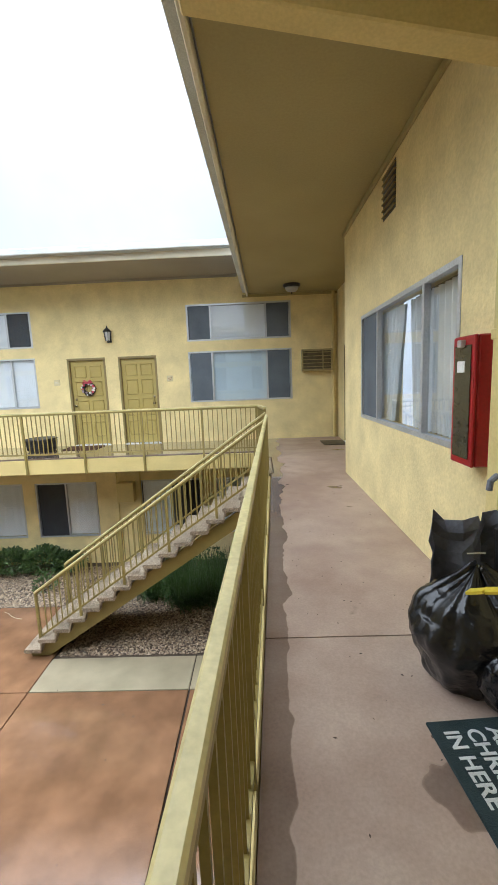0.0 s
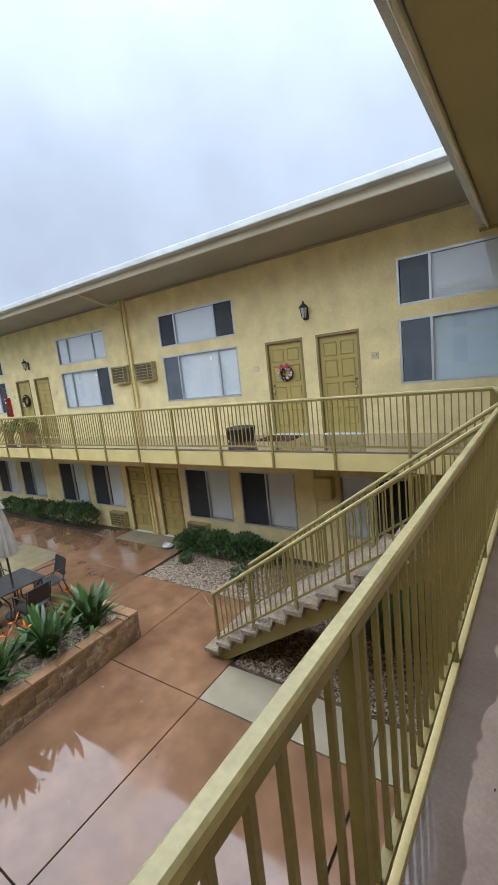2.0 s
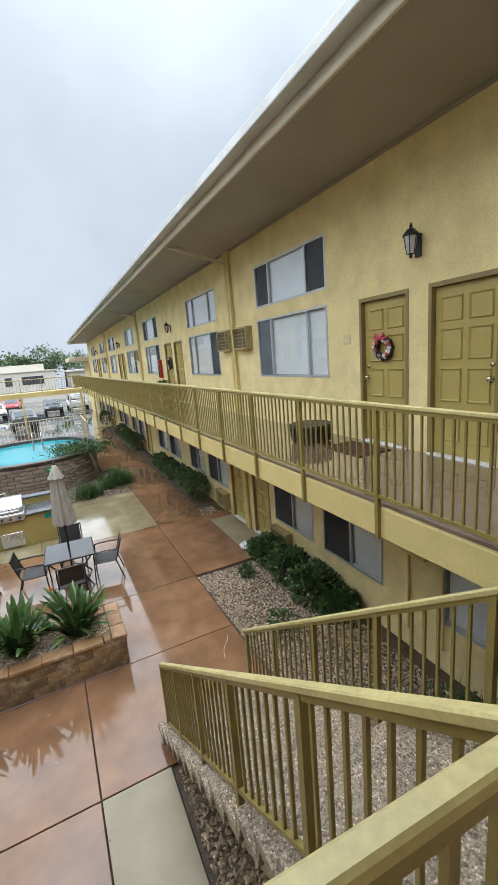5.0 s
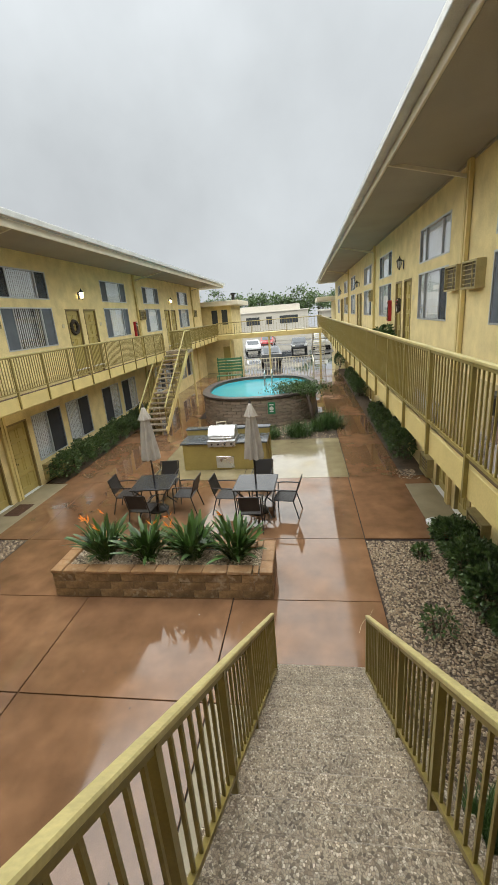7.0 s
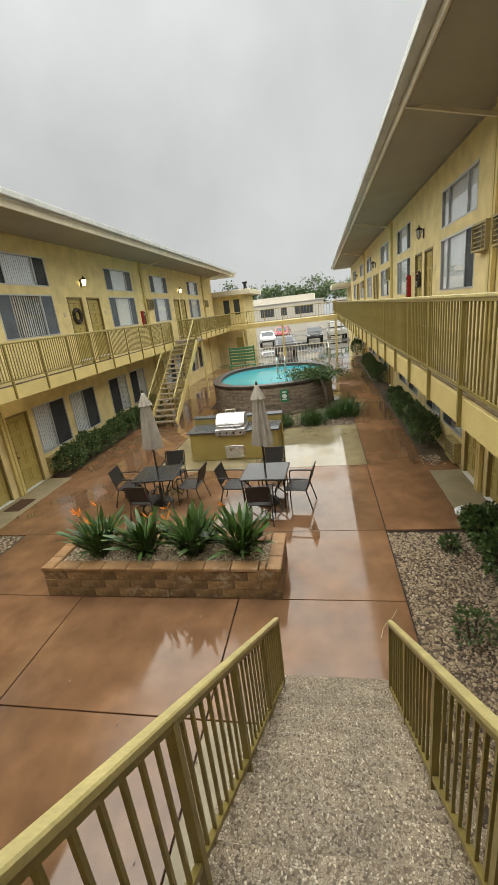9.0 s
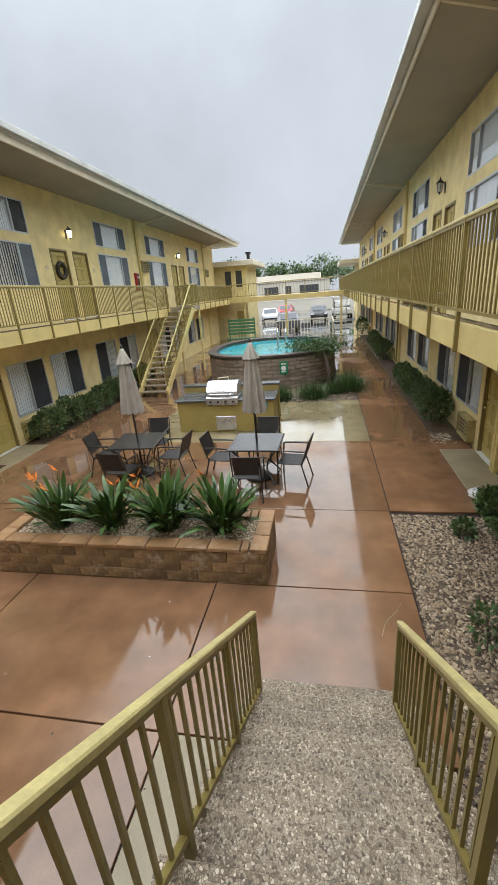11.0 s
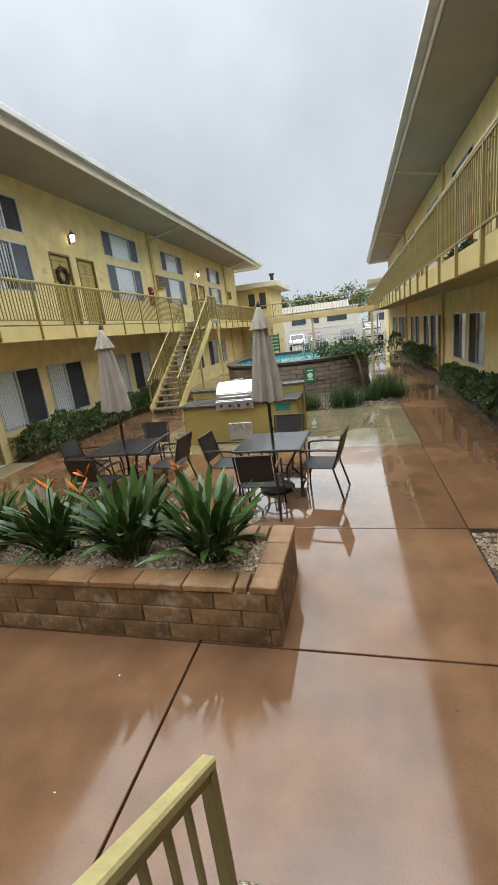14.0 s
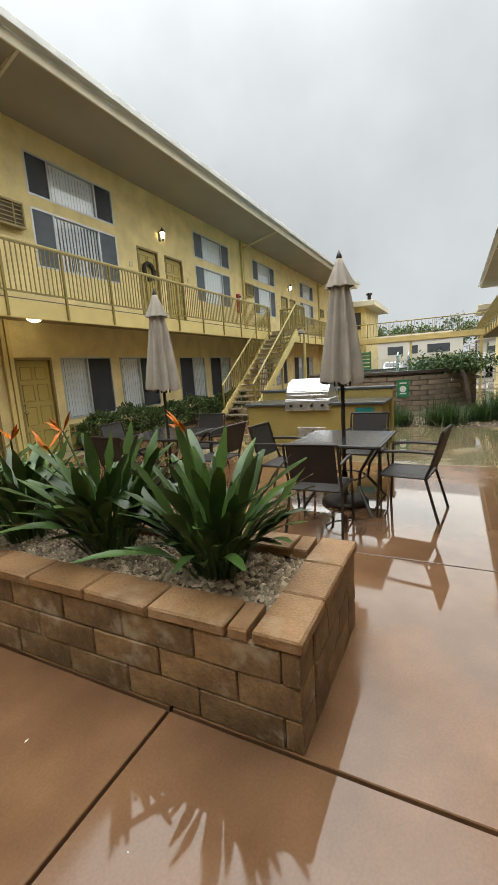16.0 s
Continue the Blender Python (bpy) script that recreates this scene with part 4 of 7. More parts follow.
def make_plate(number=""):
    r = thing("number_plate", (0, 0, 0), "small pinkish plate numbered 47 on the stucco beside the door" if number else "small cream number plate on the stucco beside the doors", "sign", "door number plates")
    part("plate", rbox(-0.07, 0.07, -0.012, 0.0, 0, 0.13, 0.003), M_PLATE, r)
    if number:
        cu = bpy.data.curves.new("numeral", "FONT")
        cu.body, cu.size, cu.extrude, cu.align_x = number, 0.10, 0.0006, "CENTER"
        ob = new("numeral", cu)
        ob.data.materials.append(M_TERRA)
        ob.parent = r
        ob.matrix_basis = pose(0, -0.0135, 0.03, 90)
        return r
    for k, (a, b) in enumerate(((-0.045, 0.045), (-0.045, 0.02))):
        part("marking", bx(a, b, -0.014, -0.0125, 0.04 + 0.035 * k, 0.052 + 0.035 * k), M_FASCIA, r)
    return r


def make_cabinet(label):
    r = thing("extinguisher_cabinet", (0, 0, 0), label, "fire cabinet", "fire extinguisher cabinets")
    w, h, d = 0.23, 0.69, 0.10
    part("body", rbox(-w / 2, w / 2, -d, 0.0, 0, h, 0.008), M_RED, r)
    door = part("door", rbox(-w / 2, w / 2, -d - 0.022, -d - 0.002, 0, h, 0.006), M_RED, r)
    part("window", bx(-w / 2 + 0.03, w / 2 - 0.03, -d - 0.027, -d - 0.023, 0.04, h - 0.05), M_CABGLASS, door, "smoked glass window")
    part("latch", rbox(-0.02, 0.02, -d - 0.05, -d - 0.02, h - 0.06, h - 0.02, 0.004), M_ALU, r, "small padlock")
    part("notice", bx(-0.05, 0.03, -d - 0.030, -d - 0.0275, 0.50, 0.56), M_WHITE, door, "white notice")
    return r


W_UP_BLIND = make_window("aluminium upper window with dark side screens and white vertical blinds", 2.34, 0.80, "blind")
W_LO_BLIND = make_window("aluminium sliding window with dark side screens and white vertical blinds", 2.34, 1.14, "blind")
W_UP_GAP = make_window("aluminium upper window reflecting the sky, blinds half turned", 2.34, 0.80, "gap_blind", (False, False))
W_LO_GAP = make_window("aluminium sliding window with turned vertical blinds and one screen", 2.34, 1.14, "gap_blind", (False, True))
W_LO_SHEET = make_window("aluminium sliding window with a pale blue shade between grey screens", 2.34, 1.14, "sheet", pale=True)
W_UP_PALE = make_window("aluminium upper window with a grey screen and white slat blinds", 2.34, 0.80, "blind", pale=True)
W_LO_PALE = make_window("aluminium sliding window with closed white blinds and a pale screen", 2.34, 1.14, "blind", (True, False), pale=True)
W_BASE = make_window("ground-floor sliding window, half screened, white blind drawn aside", 1.48, 1.35, "half_blind", (True, False), cuts=(0.5,))
W_BASE_M = make_window("ground-floor sliding window, white blind drawn beside a dark screen", 1.48, 1.35, "other_half", (False, True), cuts=(0.5,))
W_UP_SOUTH = make_window("aluminium upper window with white blinds between a dark and a grey screen", 2.34, 0.80, "blind")
W_LO_OPEN = make_window("aluminium sliding window with turned white slats between grey screens", 2.34, 1.14, "gap_blind", (True, True), pale=True)
W_BASE_B = make_window("ground-floor sliding window with white vertical blinds behind dark glass", 1.48, 1.35, "gap_blind", (True, False), cuts=(0.5,))
W_UP_DRAPE = make_window("aluminium upper window with a white curtain between grey screens", 2.34, 0.80, "drape", pale=True)
W_LO_DRAPE = make_window("aluminium sliding window with a drawn white curtain between grey screens", 2.34, 1.14, "drape", pale=True)
W_BASE_FULL = make_window("ground-floor sliding window with closed white vertical blinds", 1.48, 1.35, "blind", (False, True), cuts=(0.5,))
W_EAST = make_window("wide aluminium window with parted white curtains and a dark side screen", 2.37, 1.16, "curtain", (True, False), (0.27, 0.76), True, 0.04)
D_PLAIN = make_door("olive painted panelled door with brass knob in a brown frame")
D_RIGHT = make_door("olive painted panelled door with brass knob in a brown frame", hand=1)
D_LOW = make_door("olive painted ground-floor panelled door in a brown frame", 0.84, 2.02)
AC = make_ac("olive through-wall air conditioner with a dirty slatted grille")
LAMP_OFF, LAMP_ON = make_lantern("black wall lantern with unlit milky glass between two doors", False), make_lantern("black wall lantern with lit amber glass between two doors", True)
PLATE, PLATE_47 = make_plate(), make_plate("47")
CAB = make_cabinet("red fire extinguisher cabinet with a smoked window on the stucco wall")

UPS = {(0, 0, 0): W_UP_BLIND, (0, 0, 1): W_UP_PALE, (0, 1, 0): W_UP_GAP, (0, 1, 1): W_UP_BLIND, (0, 2, 0): W_UP_GAP, (0, 2, 1): W_UP_BLIND, (0, 3, 0): W_UP_GAP, (1, 1, 0): W_UP_SOUTH}
LOS = {(0, 0, 0): W_LO_PALE, (0, 0, 1): W_LO_SHEET, (0, 1, 0): W_LO_GAP, (0, 1, 1): W_LO_GAP, (0, 2, 0): W_LO_GAP, (1, 1, 0): W_LO_OPEN}
for f, (side, bays, lo, hi) in enumerate(((NORTH, BAYS_N, END_N, 1.85), (SOUTH, BAYS_S + [(PLANE_S[2], -1)], END_S, 6.0))):
    for b, (p, s) in enumerate(bays):
        for i, (u0, u1) in enumerate(spans(p, WIN, s)):
            if u0 > lo and u1 < hi:
                side.put(UPS.get((f, b, i), W_UP_DRAPE if f else W_UP_BLIND), (u0 + u1) / 2, ZU[0])
                side.put(LOS.get((f, b, i), W_LO_DRAPE if f else W_LO_PALE if (i + b) % 2 else W_LO_BLIND), (u0 + u1) / 2, ZL[0])
        for u0, u1 in spans(p, DOORS, s):
            if u0 > lo and u1 < hi and not (f and b == 3):
                west = (u0 + u1) / 2 < p + s * 5.19
                side.put(D_PLAIN if west != bool(f) else D_RIGHT, (u0 + u1) / 2, F)
        x = p + s * 5.19
        if lo < x < hi and not (f and b == 3):
            side.put(LAMP_ON if f else LAMP_OFF, x, 5.20)
            for e in (3.88, 6.50):
                side.put(PLATE_47 if (f, b, e) == (0, 0, 6.50) else PLATE, p + s * e, 4.33)
        if lo < p + s * 0.8 < hi:
            side.put(AC, p + s * 0.47, 4.43)
        if f and b == 3:
            continue
        for i, (u0, u1) in enumerate(spans(p, LOWWIN, s)):
            if u0 > lo and u1 < hi:
                mate = sum(spans(p, LOWWIN, s), ())
                east = (u0 + u1) / 2 > sum(mate) / len(mate)
                side.put((W_BASE_M if east else W_BASE) if f else (W_BASE_FULL if b == 0 and i > 1 else W_BASE if east else W_BASE_B), (u0 + u1) / 2, ZB[0])
        for u0, u1 in spans(p, LOWDOOR, s):
            if u0 > lo and u1 < hi:
                side.put(D_LOW, (u0 + u1) / 2, 0.0)
        if lo < p + s * 1.7 < hi:
            side.put(AC, p + s * 1.62, 0.10, 0.0)
NORTH.put(AC, 1.42, 4.44)
place(W_EAST, pose(E, 3.385, 3.79, 0, 0, -90))
place(CAB, pose(E, 1.90, 3.77, 0, 0, -90))
NORTH.put(CAB, -15.35, 3.70)
SOUTH.put(CAB, -18.75, 3.70)
place(D_PLAIN, pose(1.90, 7.94, F, 0, 0, -90))

# vent high on the east wall
vent = thing("wall_vent", (E, 3.58, 5.70), "dark slatted attic vent set in the stucco", "vent")
part("backing", bx(E - 0.006, E - 0.002, 3.41, 3.75, 5.68, 6.07), M_BLACK, vent)
for k in range(7):
    part("slat", bar(bmesh.new(), (E - 0.012, 3.41, 5.71 + 0.055 * k), (E - 0.012, 3.75, 5.71 + 0.055 * k), 0.02, 0.012), M_FRAME, vent)

cp = thing("corner_downpipe", (1.82, N - 0.06, F), "yellow painted downpipe in the corner of the recess", "downpipe")
part("pipe", tube(bmesh.new(), [(1.80, N - 0.06, F), (1.80, N - 0.06, 6.15)], 0.035, 10), M_BEAM, cp)

# downpipes at the party walls
for side, at, out, planes, zt in ((NORTH, N, -1, PLANE_N, 6.58), (SOUTH, S, 1, PLANE_S, 6.44)):
    for p in planes:
        dp = thing("downpipe", (p, at, 0), "yellow painted downpipe with its feed from the gutter", "downpipe", "downpipes")
        y = at + out * 0.05
        g = 7.62 if out < 0 else 0.04
        part("pipe", bx(p - 0.20, p - 0.12, y - 0.035, y + 0.035, F, zt), M_BEAM, dp)
        part("pipe", bx(p - 0.08, p + 0.0, y - 0.035, y + 0.035, F, zt), M_BEAM, dp)
        part("feed", bar(bmesh.new(), (p + 0.02, g, zt + 0.06), (p - 0.16, y, zt - 0.25), 0.05, 0.06), M_FASCIA, dp, "cream pipe under the soffit")
        part("lower_pipe", bx(p - 0.17, p - 0.09, y - 0.035, y + 0.035, 0.0, F - 0.2), M_BEAM, dp)
        part("lower_pipe", bx(p - 0.06, p + 0.02, y - 0.035, y + 0.035, 0.0, F - 0.2), M_BEAM, dp)

# ---- ground ----
me = bpy.data.meshes.new("ground")
me.from_pydata([(-2000, -2000, -0.06), (2000, -2000, -0.06), (2000, 2000, -0.06), (-2000, 2000, -0.06)], [], [(0, 1, 2, 3)])
me.materials.append(M_ASPHALT)
tagged(new("ground", me), kind="structure")
court = tagged(part("pavement", bx(-31.0, 6.0, S + 0.01, N - 0.01, -0.056, -0.03), M_JOINT), kind="structure")
SLABS = [(-1.04, 6.0, -1.6, 2.38), (-1.04, 0.9, 2.38, 4.84), (-3.36, -1.05, -1.6, 2.38), (-3.36, -1.05, 2.38, 4.84), (-5.192, -3.36, 0.0, 2.38), (-5.192, -3.36, 2.38, 4.84), (-5.192, -3.36, 4.84, 7.13),
         (-7.03, -5.192, 0.0, 4.84), (-7.03, -5.192, 4.84, 7.13), (-10.15, -7.03, 0.0, 2.4), (-10.15, -7.03, 2.4, 7.13), (-10.15, -7.03, 7.13, 9.1), (-13.7, -10.15, 7.16, 8.5), (-17.5, -13.7, 7.16, 8.5),
         (-22.0, -17.5, 6.6, 8.5), (-26.5, -22.0, 6.6, 8.5), (-31.0, -26.5, 6.6, 8.5), (-13.7, -10.15, -1.0, 1.55), (-17.3, -13.7, -1.0, 2.4), (-24.0, -17.3, -1.6, 1.3), (-31.0, -24.0, -1.6, 6.6), (-10.15, -7.03, -1.6, 0.0)]
J = 0.008
for a, b, c, d in SLABS:
    part("slab", rbox(a + J, b - J, c + J, d - J, -0.03, 0.0, 0.004), M_COURT, court)
for a, b, c, d in ((-13.7, -10.15, 1.55, 4.3), (-13.7, -10.15, 4.3, 7.16)):
    part("slab", rbox(a + J, b - J, c + J, d - J, -0.03, 0.0, 0.004), M_TAN, court, "tan concrete slab")
for a, b in ((-3.36, -1.05), (-1.05, 0.9)):
    part("slab", rbox(a + J, b - J, 4.84 + J, 5.56, -0.03, 0.001, 0.004), M_STRIP, court, "grey concrete strip")

for a, b, c, d in ((-9.6, -7.45, 8.45, N - 0.03), (-10.1, -7.06, S + 0.03, -0.85)):
    part("apron", rbox(a, b, c, d, -0.03, 0.005, 0.003), M_STRIP, court, "pale worn concrete apron before the doors")


def pebbles(name, rects, per_m2, size, z, label, seed, material=None):
    """Loose stones, each a small squashed solid, lying at random."""
    rng = np.random.default_rng(seed)
    base = np.array([(1, 0, 0), (0.45, 0.85, 0.1), (-0.6, 0.75, 0), (-1, -0.1, 0.1), (-0.4, -0.85, 0), (0.55, -0.8, 0.1), (0.1, 0.05, 0.9)])
    fc = [(k, (k + 1) % 6, 6) for k in range(6)]
    V, FC, off = [], [], 0
    for x0, x1, y0, y1 in rects:
        n = int((x1 - x0) * (y1 - y0) * per_m2)
        for x, y, a, s, e, t in zip(rng.uniform(x0, x1, n), rng.uniform(y0, y1, n), rng.uniform(0, 6.28, n), size * rng.uniform(0.5, 1.4, n), rng.uniform(0.5, 1.0, n), rng.uniform(-0.35, 0.35, n)):
            c, si = math.cos(a), math.sin(a)
            p = base * (s, s * e, s * 0.75)
            q = np.empty_like(p)
            q[:, 0] = c * p[:, 0] - si * p[:, 1] + x
            q[:, 1] = si * p[:, 0] + c * p[:, 1] + y
            q[:, 2] = p[:, 2] + z + t * p[:, 0]
            V.append(q)
            FC += [tuple(off + k for k in f) for f in fc]
            off += 7
    ob = raw(name, np.concatenate(V), FC, material or M_PEBBLE)
    return tagged(ob, label, "gravel", kind="stuff")


def mk_pebbles(name, tones, rough):
    """Stones that differ one by one in tone."""
    m = bpy.data.materials.new(name)
    m.use_nodes = True
    n, l = m.node_tree.nodes, m.node_tree.links
    g, ramp = n.new("ShaderNodeNewGeometry"), n.new("ShaderNodeValToRGB")
    els = ramp.color_ramp.elements
    els[0].color, els[1].color = (*tones[0], 1), (*tones[-1], 1)
    for k, tone in enumerate(tones[1:-1]):
        els.new((k + 1) / (len(tones) - 1)).color = (*tone, 1)
    l.new(g.outputs["Random Per Island"], ramp.inputs[0])
    l.new(ramp.outputs[0], n["Principled BSDF"].inputs["Base Color"])
    n["Principled BSDF"].inputs["Roughness"].default_value = rough
    return m


M_PEBBLE = mk_pebbles("loose_river_pebbles", ((0.08, 0.055, 0.035), (0.23, 0.16, 0.095), (0.34, 0.245, 0.15), (0.28, 0.215, 0.14), (0.54, 0.43, 0.29)), 0.45)
M_PALE_PEBBLE = mk_pebbles("pale_planter_pebbles", ((0.11, 0.078, 0.05), (0.36, 0.27, 0.17), (0.28, 0.22, 0.15), (0.50, 0.40, 0.27), (0.72, 0.61, 0.45)), 0.45)

for nm, b in (("planting_bed_stair", (-3.33, 1.29, 5.575, N - 0.01)), ("planting_bed_north", (-6.94, -3.34, 7.145, N - 0.01)), ("planting_bed_south", (-7.02, 5.9, S + 0.01, -0.02)),
              ("planting_bed_far", (-30.9, -10.2, 8.51, N - 0.01)), ("planting_bed_south_far", (-17.2, -10.2, S + 0.01, -1.01)), ("planting_bed_pool", (-17.2, -13.72, 2.42, 7.14))):
    tagged(part(nm, bx(*b, -0.03, -0.012), M_SOIL), kind="structure")
pebbles("river_gravel", [(-3.3, -0.2, 5.62, 7.13), (-6.93, -3.3, 7.15, 8.9), (-3.3, -1.0, 7.13, 8.9)], 1500, 0.021, -0.008, "tan and grey river gravel beside the stair", 3)
pebbles("river_gravel", [(-7.0, -4.0, S + 0.05, -0.05), (-10.6, -9.9, 8.4, 8.9)], 600, 0.026, -0.008, "tan river gravel in the south bed", 4)
pebbles("river_gravel", [(-16.0, -13.75, 2.6, 7.1)], 120, 0.03, -0.008, "scattered stones in the bed by the pool", 5)

# ---- plants ----
def leafy(name, label, centre, radii, n, leaf, seed, material, category="shrub", stems=5):
    """A shrub: a few stems and a ragged cover of small folded leaves with gaps."""
    rng = np.random.default_rng(seed)
    r = thing(name, (centre[0], centre[1], 0.0), label, category, "clipped shrubs")
    u = rng.normal(size=(n, 3))
    u /= np.linalg.norm(u, axis=1)[:, None]
    u[:, 2] = np.where(u[:, 2] < -0.55, -u[:, 2], u[:, 2])
    lump = 1 + 0.16 * np.sin(u[:, 0] * 5 + seed) * np.cos(u[:, 1] * 6 + seed) + 0.10 * np.sin(u[:, 2] * 9 + u[:, 0] * 8)
    rad = lump * rng.uniform(0.55, 1.06, n) ** 0.5
    P = np.array(centre) + u * np.array(radii) * rad[:, None]
    P[:, 2] = np.maximum(P[:, 2], 0.02)
    d = u + rng.normal(scale=0.65, size=(n, 3))
    d /= np.linalg.norm(d, axis=1)[:, None]
    s = np.cross(d, rng.normal(size=(n, 3)))
    s /= np.linalg.norm(s, axis=1)[:, None]
    nrm = np.cross(d, s)
    L = leaf * rng.uniform(0.6, 1.35, n)[:, None]
    V = np.stack([P, P + d * L * 0.5 + s * L * 0.28 + nrm * L * 0.08, P + d * L, P + d * L * 0.5 - s * L * 0.28 + nrm * L * 0.08], 1).reshape(-1, 3)
    Fc = []
    for k in range(n):
        Fc += [(4 * k, 4 * k + 1, 4 * k + 2), (4 * k, 4 * k + 2, 4 * k + 3)]
    raw("foliage", V, Fc, material, r)
    for k in range(stems):
        a = 6.28 * k / stems
        part("stem", tube(bmesh.new(), [(centre[0] + 0.05 * math.cos(a), centre[1] + 0.05 * math.sin(a), 0.0), (centre[0] + radii[0] * 0.45 * math.cos(a), centre[1] + radii[1] * 0.45 * math.sin(a), centre[2] + radii[2] * 0.3)], 0.014, 6, 0.006), M_BARK, r)
    return r


HEDGE = "dense dark green clipped shrub in gravel against the wall"
for i, (x, y, rx, ry, h) in enumerate(((-6.72, 8.66, 0.44, 0.36, 0.46), (-5.9, 8.66, 0.52, 0.38, 0.52), (-5.05, 8.66, 0.52, 0.40, 0.54), (-4.5, 8.74, 0.30, 0.30, 0.36))):
    leafy("shrub", HEDGE, (x, y, h * 0.52), (rx, ry, h * 0.52), 2300, 0.075, 20 + i, M_LEAF)
for i, (x, y, rx, ry, h) in enumerate(((-11.5, 8.78, 0.65, 0.34, 0.80), (-12.6, 8.80, 0.75, 0.32, 0.70), (-13.8, 8.80, 0.75, 0.32, 0.66), (-15.0, 8.80, 0.75, 0.30, 0.62), (-16.1, 8.82, 0.6, 0.28, 0.6), (-20.6, 8.8, 0.7, 0.34, 0.85), (-21.9, 8.8, 0.7, 0.32, 0.7),
                                       (-23.3, 8.8, 0.8, 0.32, 0.7), (-25.0, 8.8, 0.8, 0.32, 0.8), (-31.5, 8.7, 0.8, 0.4, 1.1))):
    leafy("shrub", "low dark green hedge shrub below the windows", (x, y, h * 0.5), (rx, ry, h * 0.5), 1300, 0.085, 40 + i, M_LEAF)
for i in range(8):
    x = -10.75 - i * 0.92
    h = 0.72 + 0.08 * math.sin(i * 2.1)
    leafy("shrub", "dark green hedge shrub along the south windows", (x, S + 0.42, h * 0.5), (0.62, 0.36, h * 0.52), 1500, 0.08, 60 + i, M_LEAF)
for i, (x, y, r, h) in enumerate(((-6.3, -0.9, 0.4, 0.6), (-6.4, 8.0, 0.14, 0.22), (-4.6, 7.75, 0.22, 0.3), (-2.0, 8.3, 0.5, 0.45), (-1.2, 8.5, 0.45, 0.5), (-0.6, 7.9, 0.4, 0.4))):
    leafy("shrub", "small sparse green shrub in the gravel bed", (x, y, h * 0.5), (r, r, h * 0.55), 240, 0.065, 80 + i, M_LEAF)


def blade_mesh(name, length, width, bend, stalk, seed):
    """One long paddle leaf: a stalk that widens into a folded, drooping blade."""
    rnd = random.Random(seed)
    n = 9
    V, Fc = [], []
    for k in range(n + 1):
        t = k / n
        h = length * (t - 0.30 * bend * t * t)
        out = length * bend * t * t * 0.75
        if t < stalk:
            w = 0.008
        else:
            q = (t - stalk) / (1 - stalk)
            w = 0.008 + width * math.sin(math.pi * min(1, q ** 0.75)) ** 0.8
        tw = rnd.uniform(-0.01, 0.01)
        V += [(out + tw, -w, h + w * 0.35), (out, 0, h), (out - tw, w, h + w * 0.35)]
    for k in range(n):
        a = 3 * k
        Fc += [(a, a + 1, a + 4, a + 3), (a + 1, a + 2, a + 5, a + 4)]
    me = bpy.data.meshes.new(name)
    me.from_pydata(V, [], Fc)
    me.polygons.foreach_set("use_smooth", [True] * len(me.polygons))
    return me


BLADES = []
for i, (ln, w, bd, sk) in enumerate(((0.72, 0.027, 0.34, 0.48), (0.84, 0.030, 0.58, 0.52), (0.70, 0.024, 0.74, 0.50), (0.80, 0.028, 0.20, 0.55), (0.60, 0.022, 0.14, 0.50), (0.78, 0.028, 0.66, 0.50), (0.82, 0.033, 0.42, 0.56), (0.58, 0.026, 0.44, 0.46))):
    me = blade_mesh("leaf", ln, w, bd, sk, i)
    me.materials.append(M_BLADE)
    BLADES.append(me)


def clump(name, label, c, count, spread, scale, seed, category="plant", group="", flowers=()):
    rnd = random.Random(seed)
    r = thing(name, c, label, category, group)
    for k in range(count):
        ob = new("leaf", BLADES[rnd.randrange(len(BLADES))])
        ob.parent = r
        a = 6.283 * k / count + rnd.uniform(-0.3, 0.3)
        q = spread * rnd.uniform(0.1, 1.0)
        s = scale * rnd.uniform(0.5, 1.1)
        ob.matrix_basis = Matrix.Translation((q * math.cos(a), q * math.sin(a), -0.01)) @ Euler((0, radians(rnd.uniform(-3, 30)), a)).to_matrix().to_4x4() @ Euler((0, 0, rnd.uniform(-0.9, 0.9))).to_matrix().to_4x4() @ Matrix.Scale(s, 4)
    for fx, fy, fz in flowers:
        st_ = part("flower_stalk", tube(bmesh.new(), [(c[0], c[1], c[2]), (c[0] + fx * 0.6, c[1] + fy * 0.6, c[2] + fz * 0.7), (c[0] + fx, c[1] + fy, c[2] + fz)], 0.009, 6, 0.006), M_BLADE, r)
        for j in range(4):
            bm = bmesh.new()
            ang = rnd.uniform(0, 6.28)
            tip = Vector((0.10 * math.cos(ang), 0.10 * math.sin(ang), 0.05 + 0.03 * j))
            o = Vector((c[0] + fx, c[1] + fy, c[2] + fz - 0.01))
            sd = Vector((-math.sin(ang), math.cos(ang), 0)) * 0.016
            v = [bm.verts.new(q) for q in (o, o + tip * 0.55 + sd, o + tip, o + tip * 0.55 - sd, o + tip * 0.5 + Vector((0, 0, 0.02)))]
            for f in ((0, 1, 4), (1, 2, 4), (2, 3, 4), (3, 0, 4)):
                bm.faces.new([v[i] for i in f])
            part("petal", bm, M_FLOWER, st_, "orange flower petal")
    return r


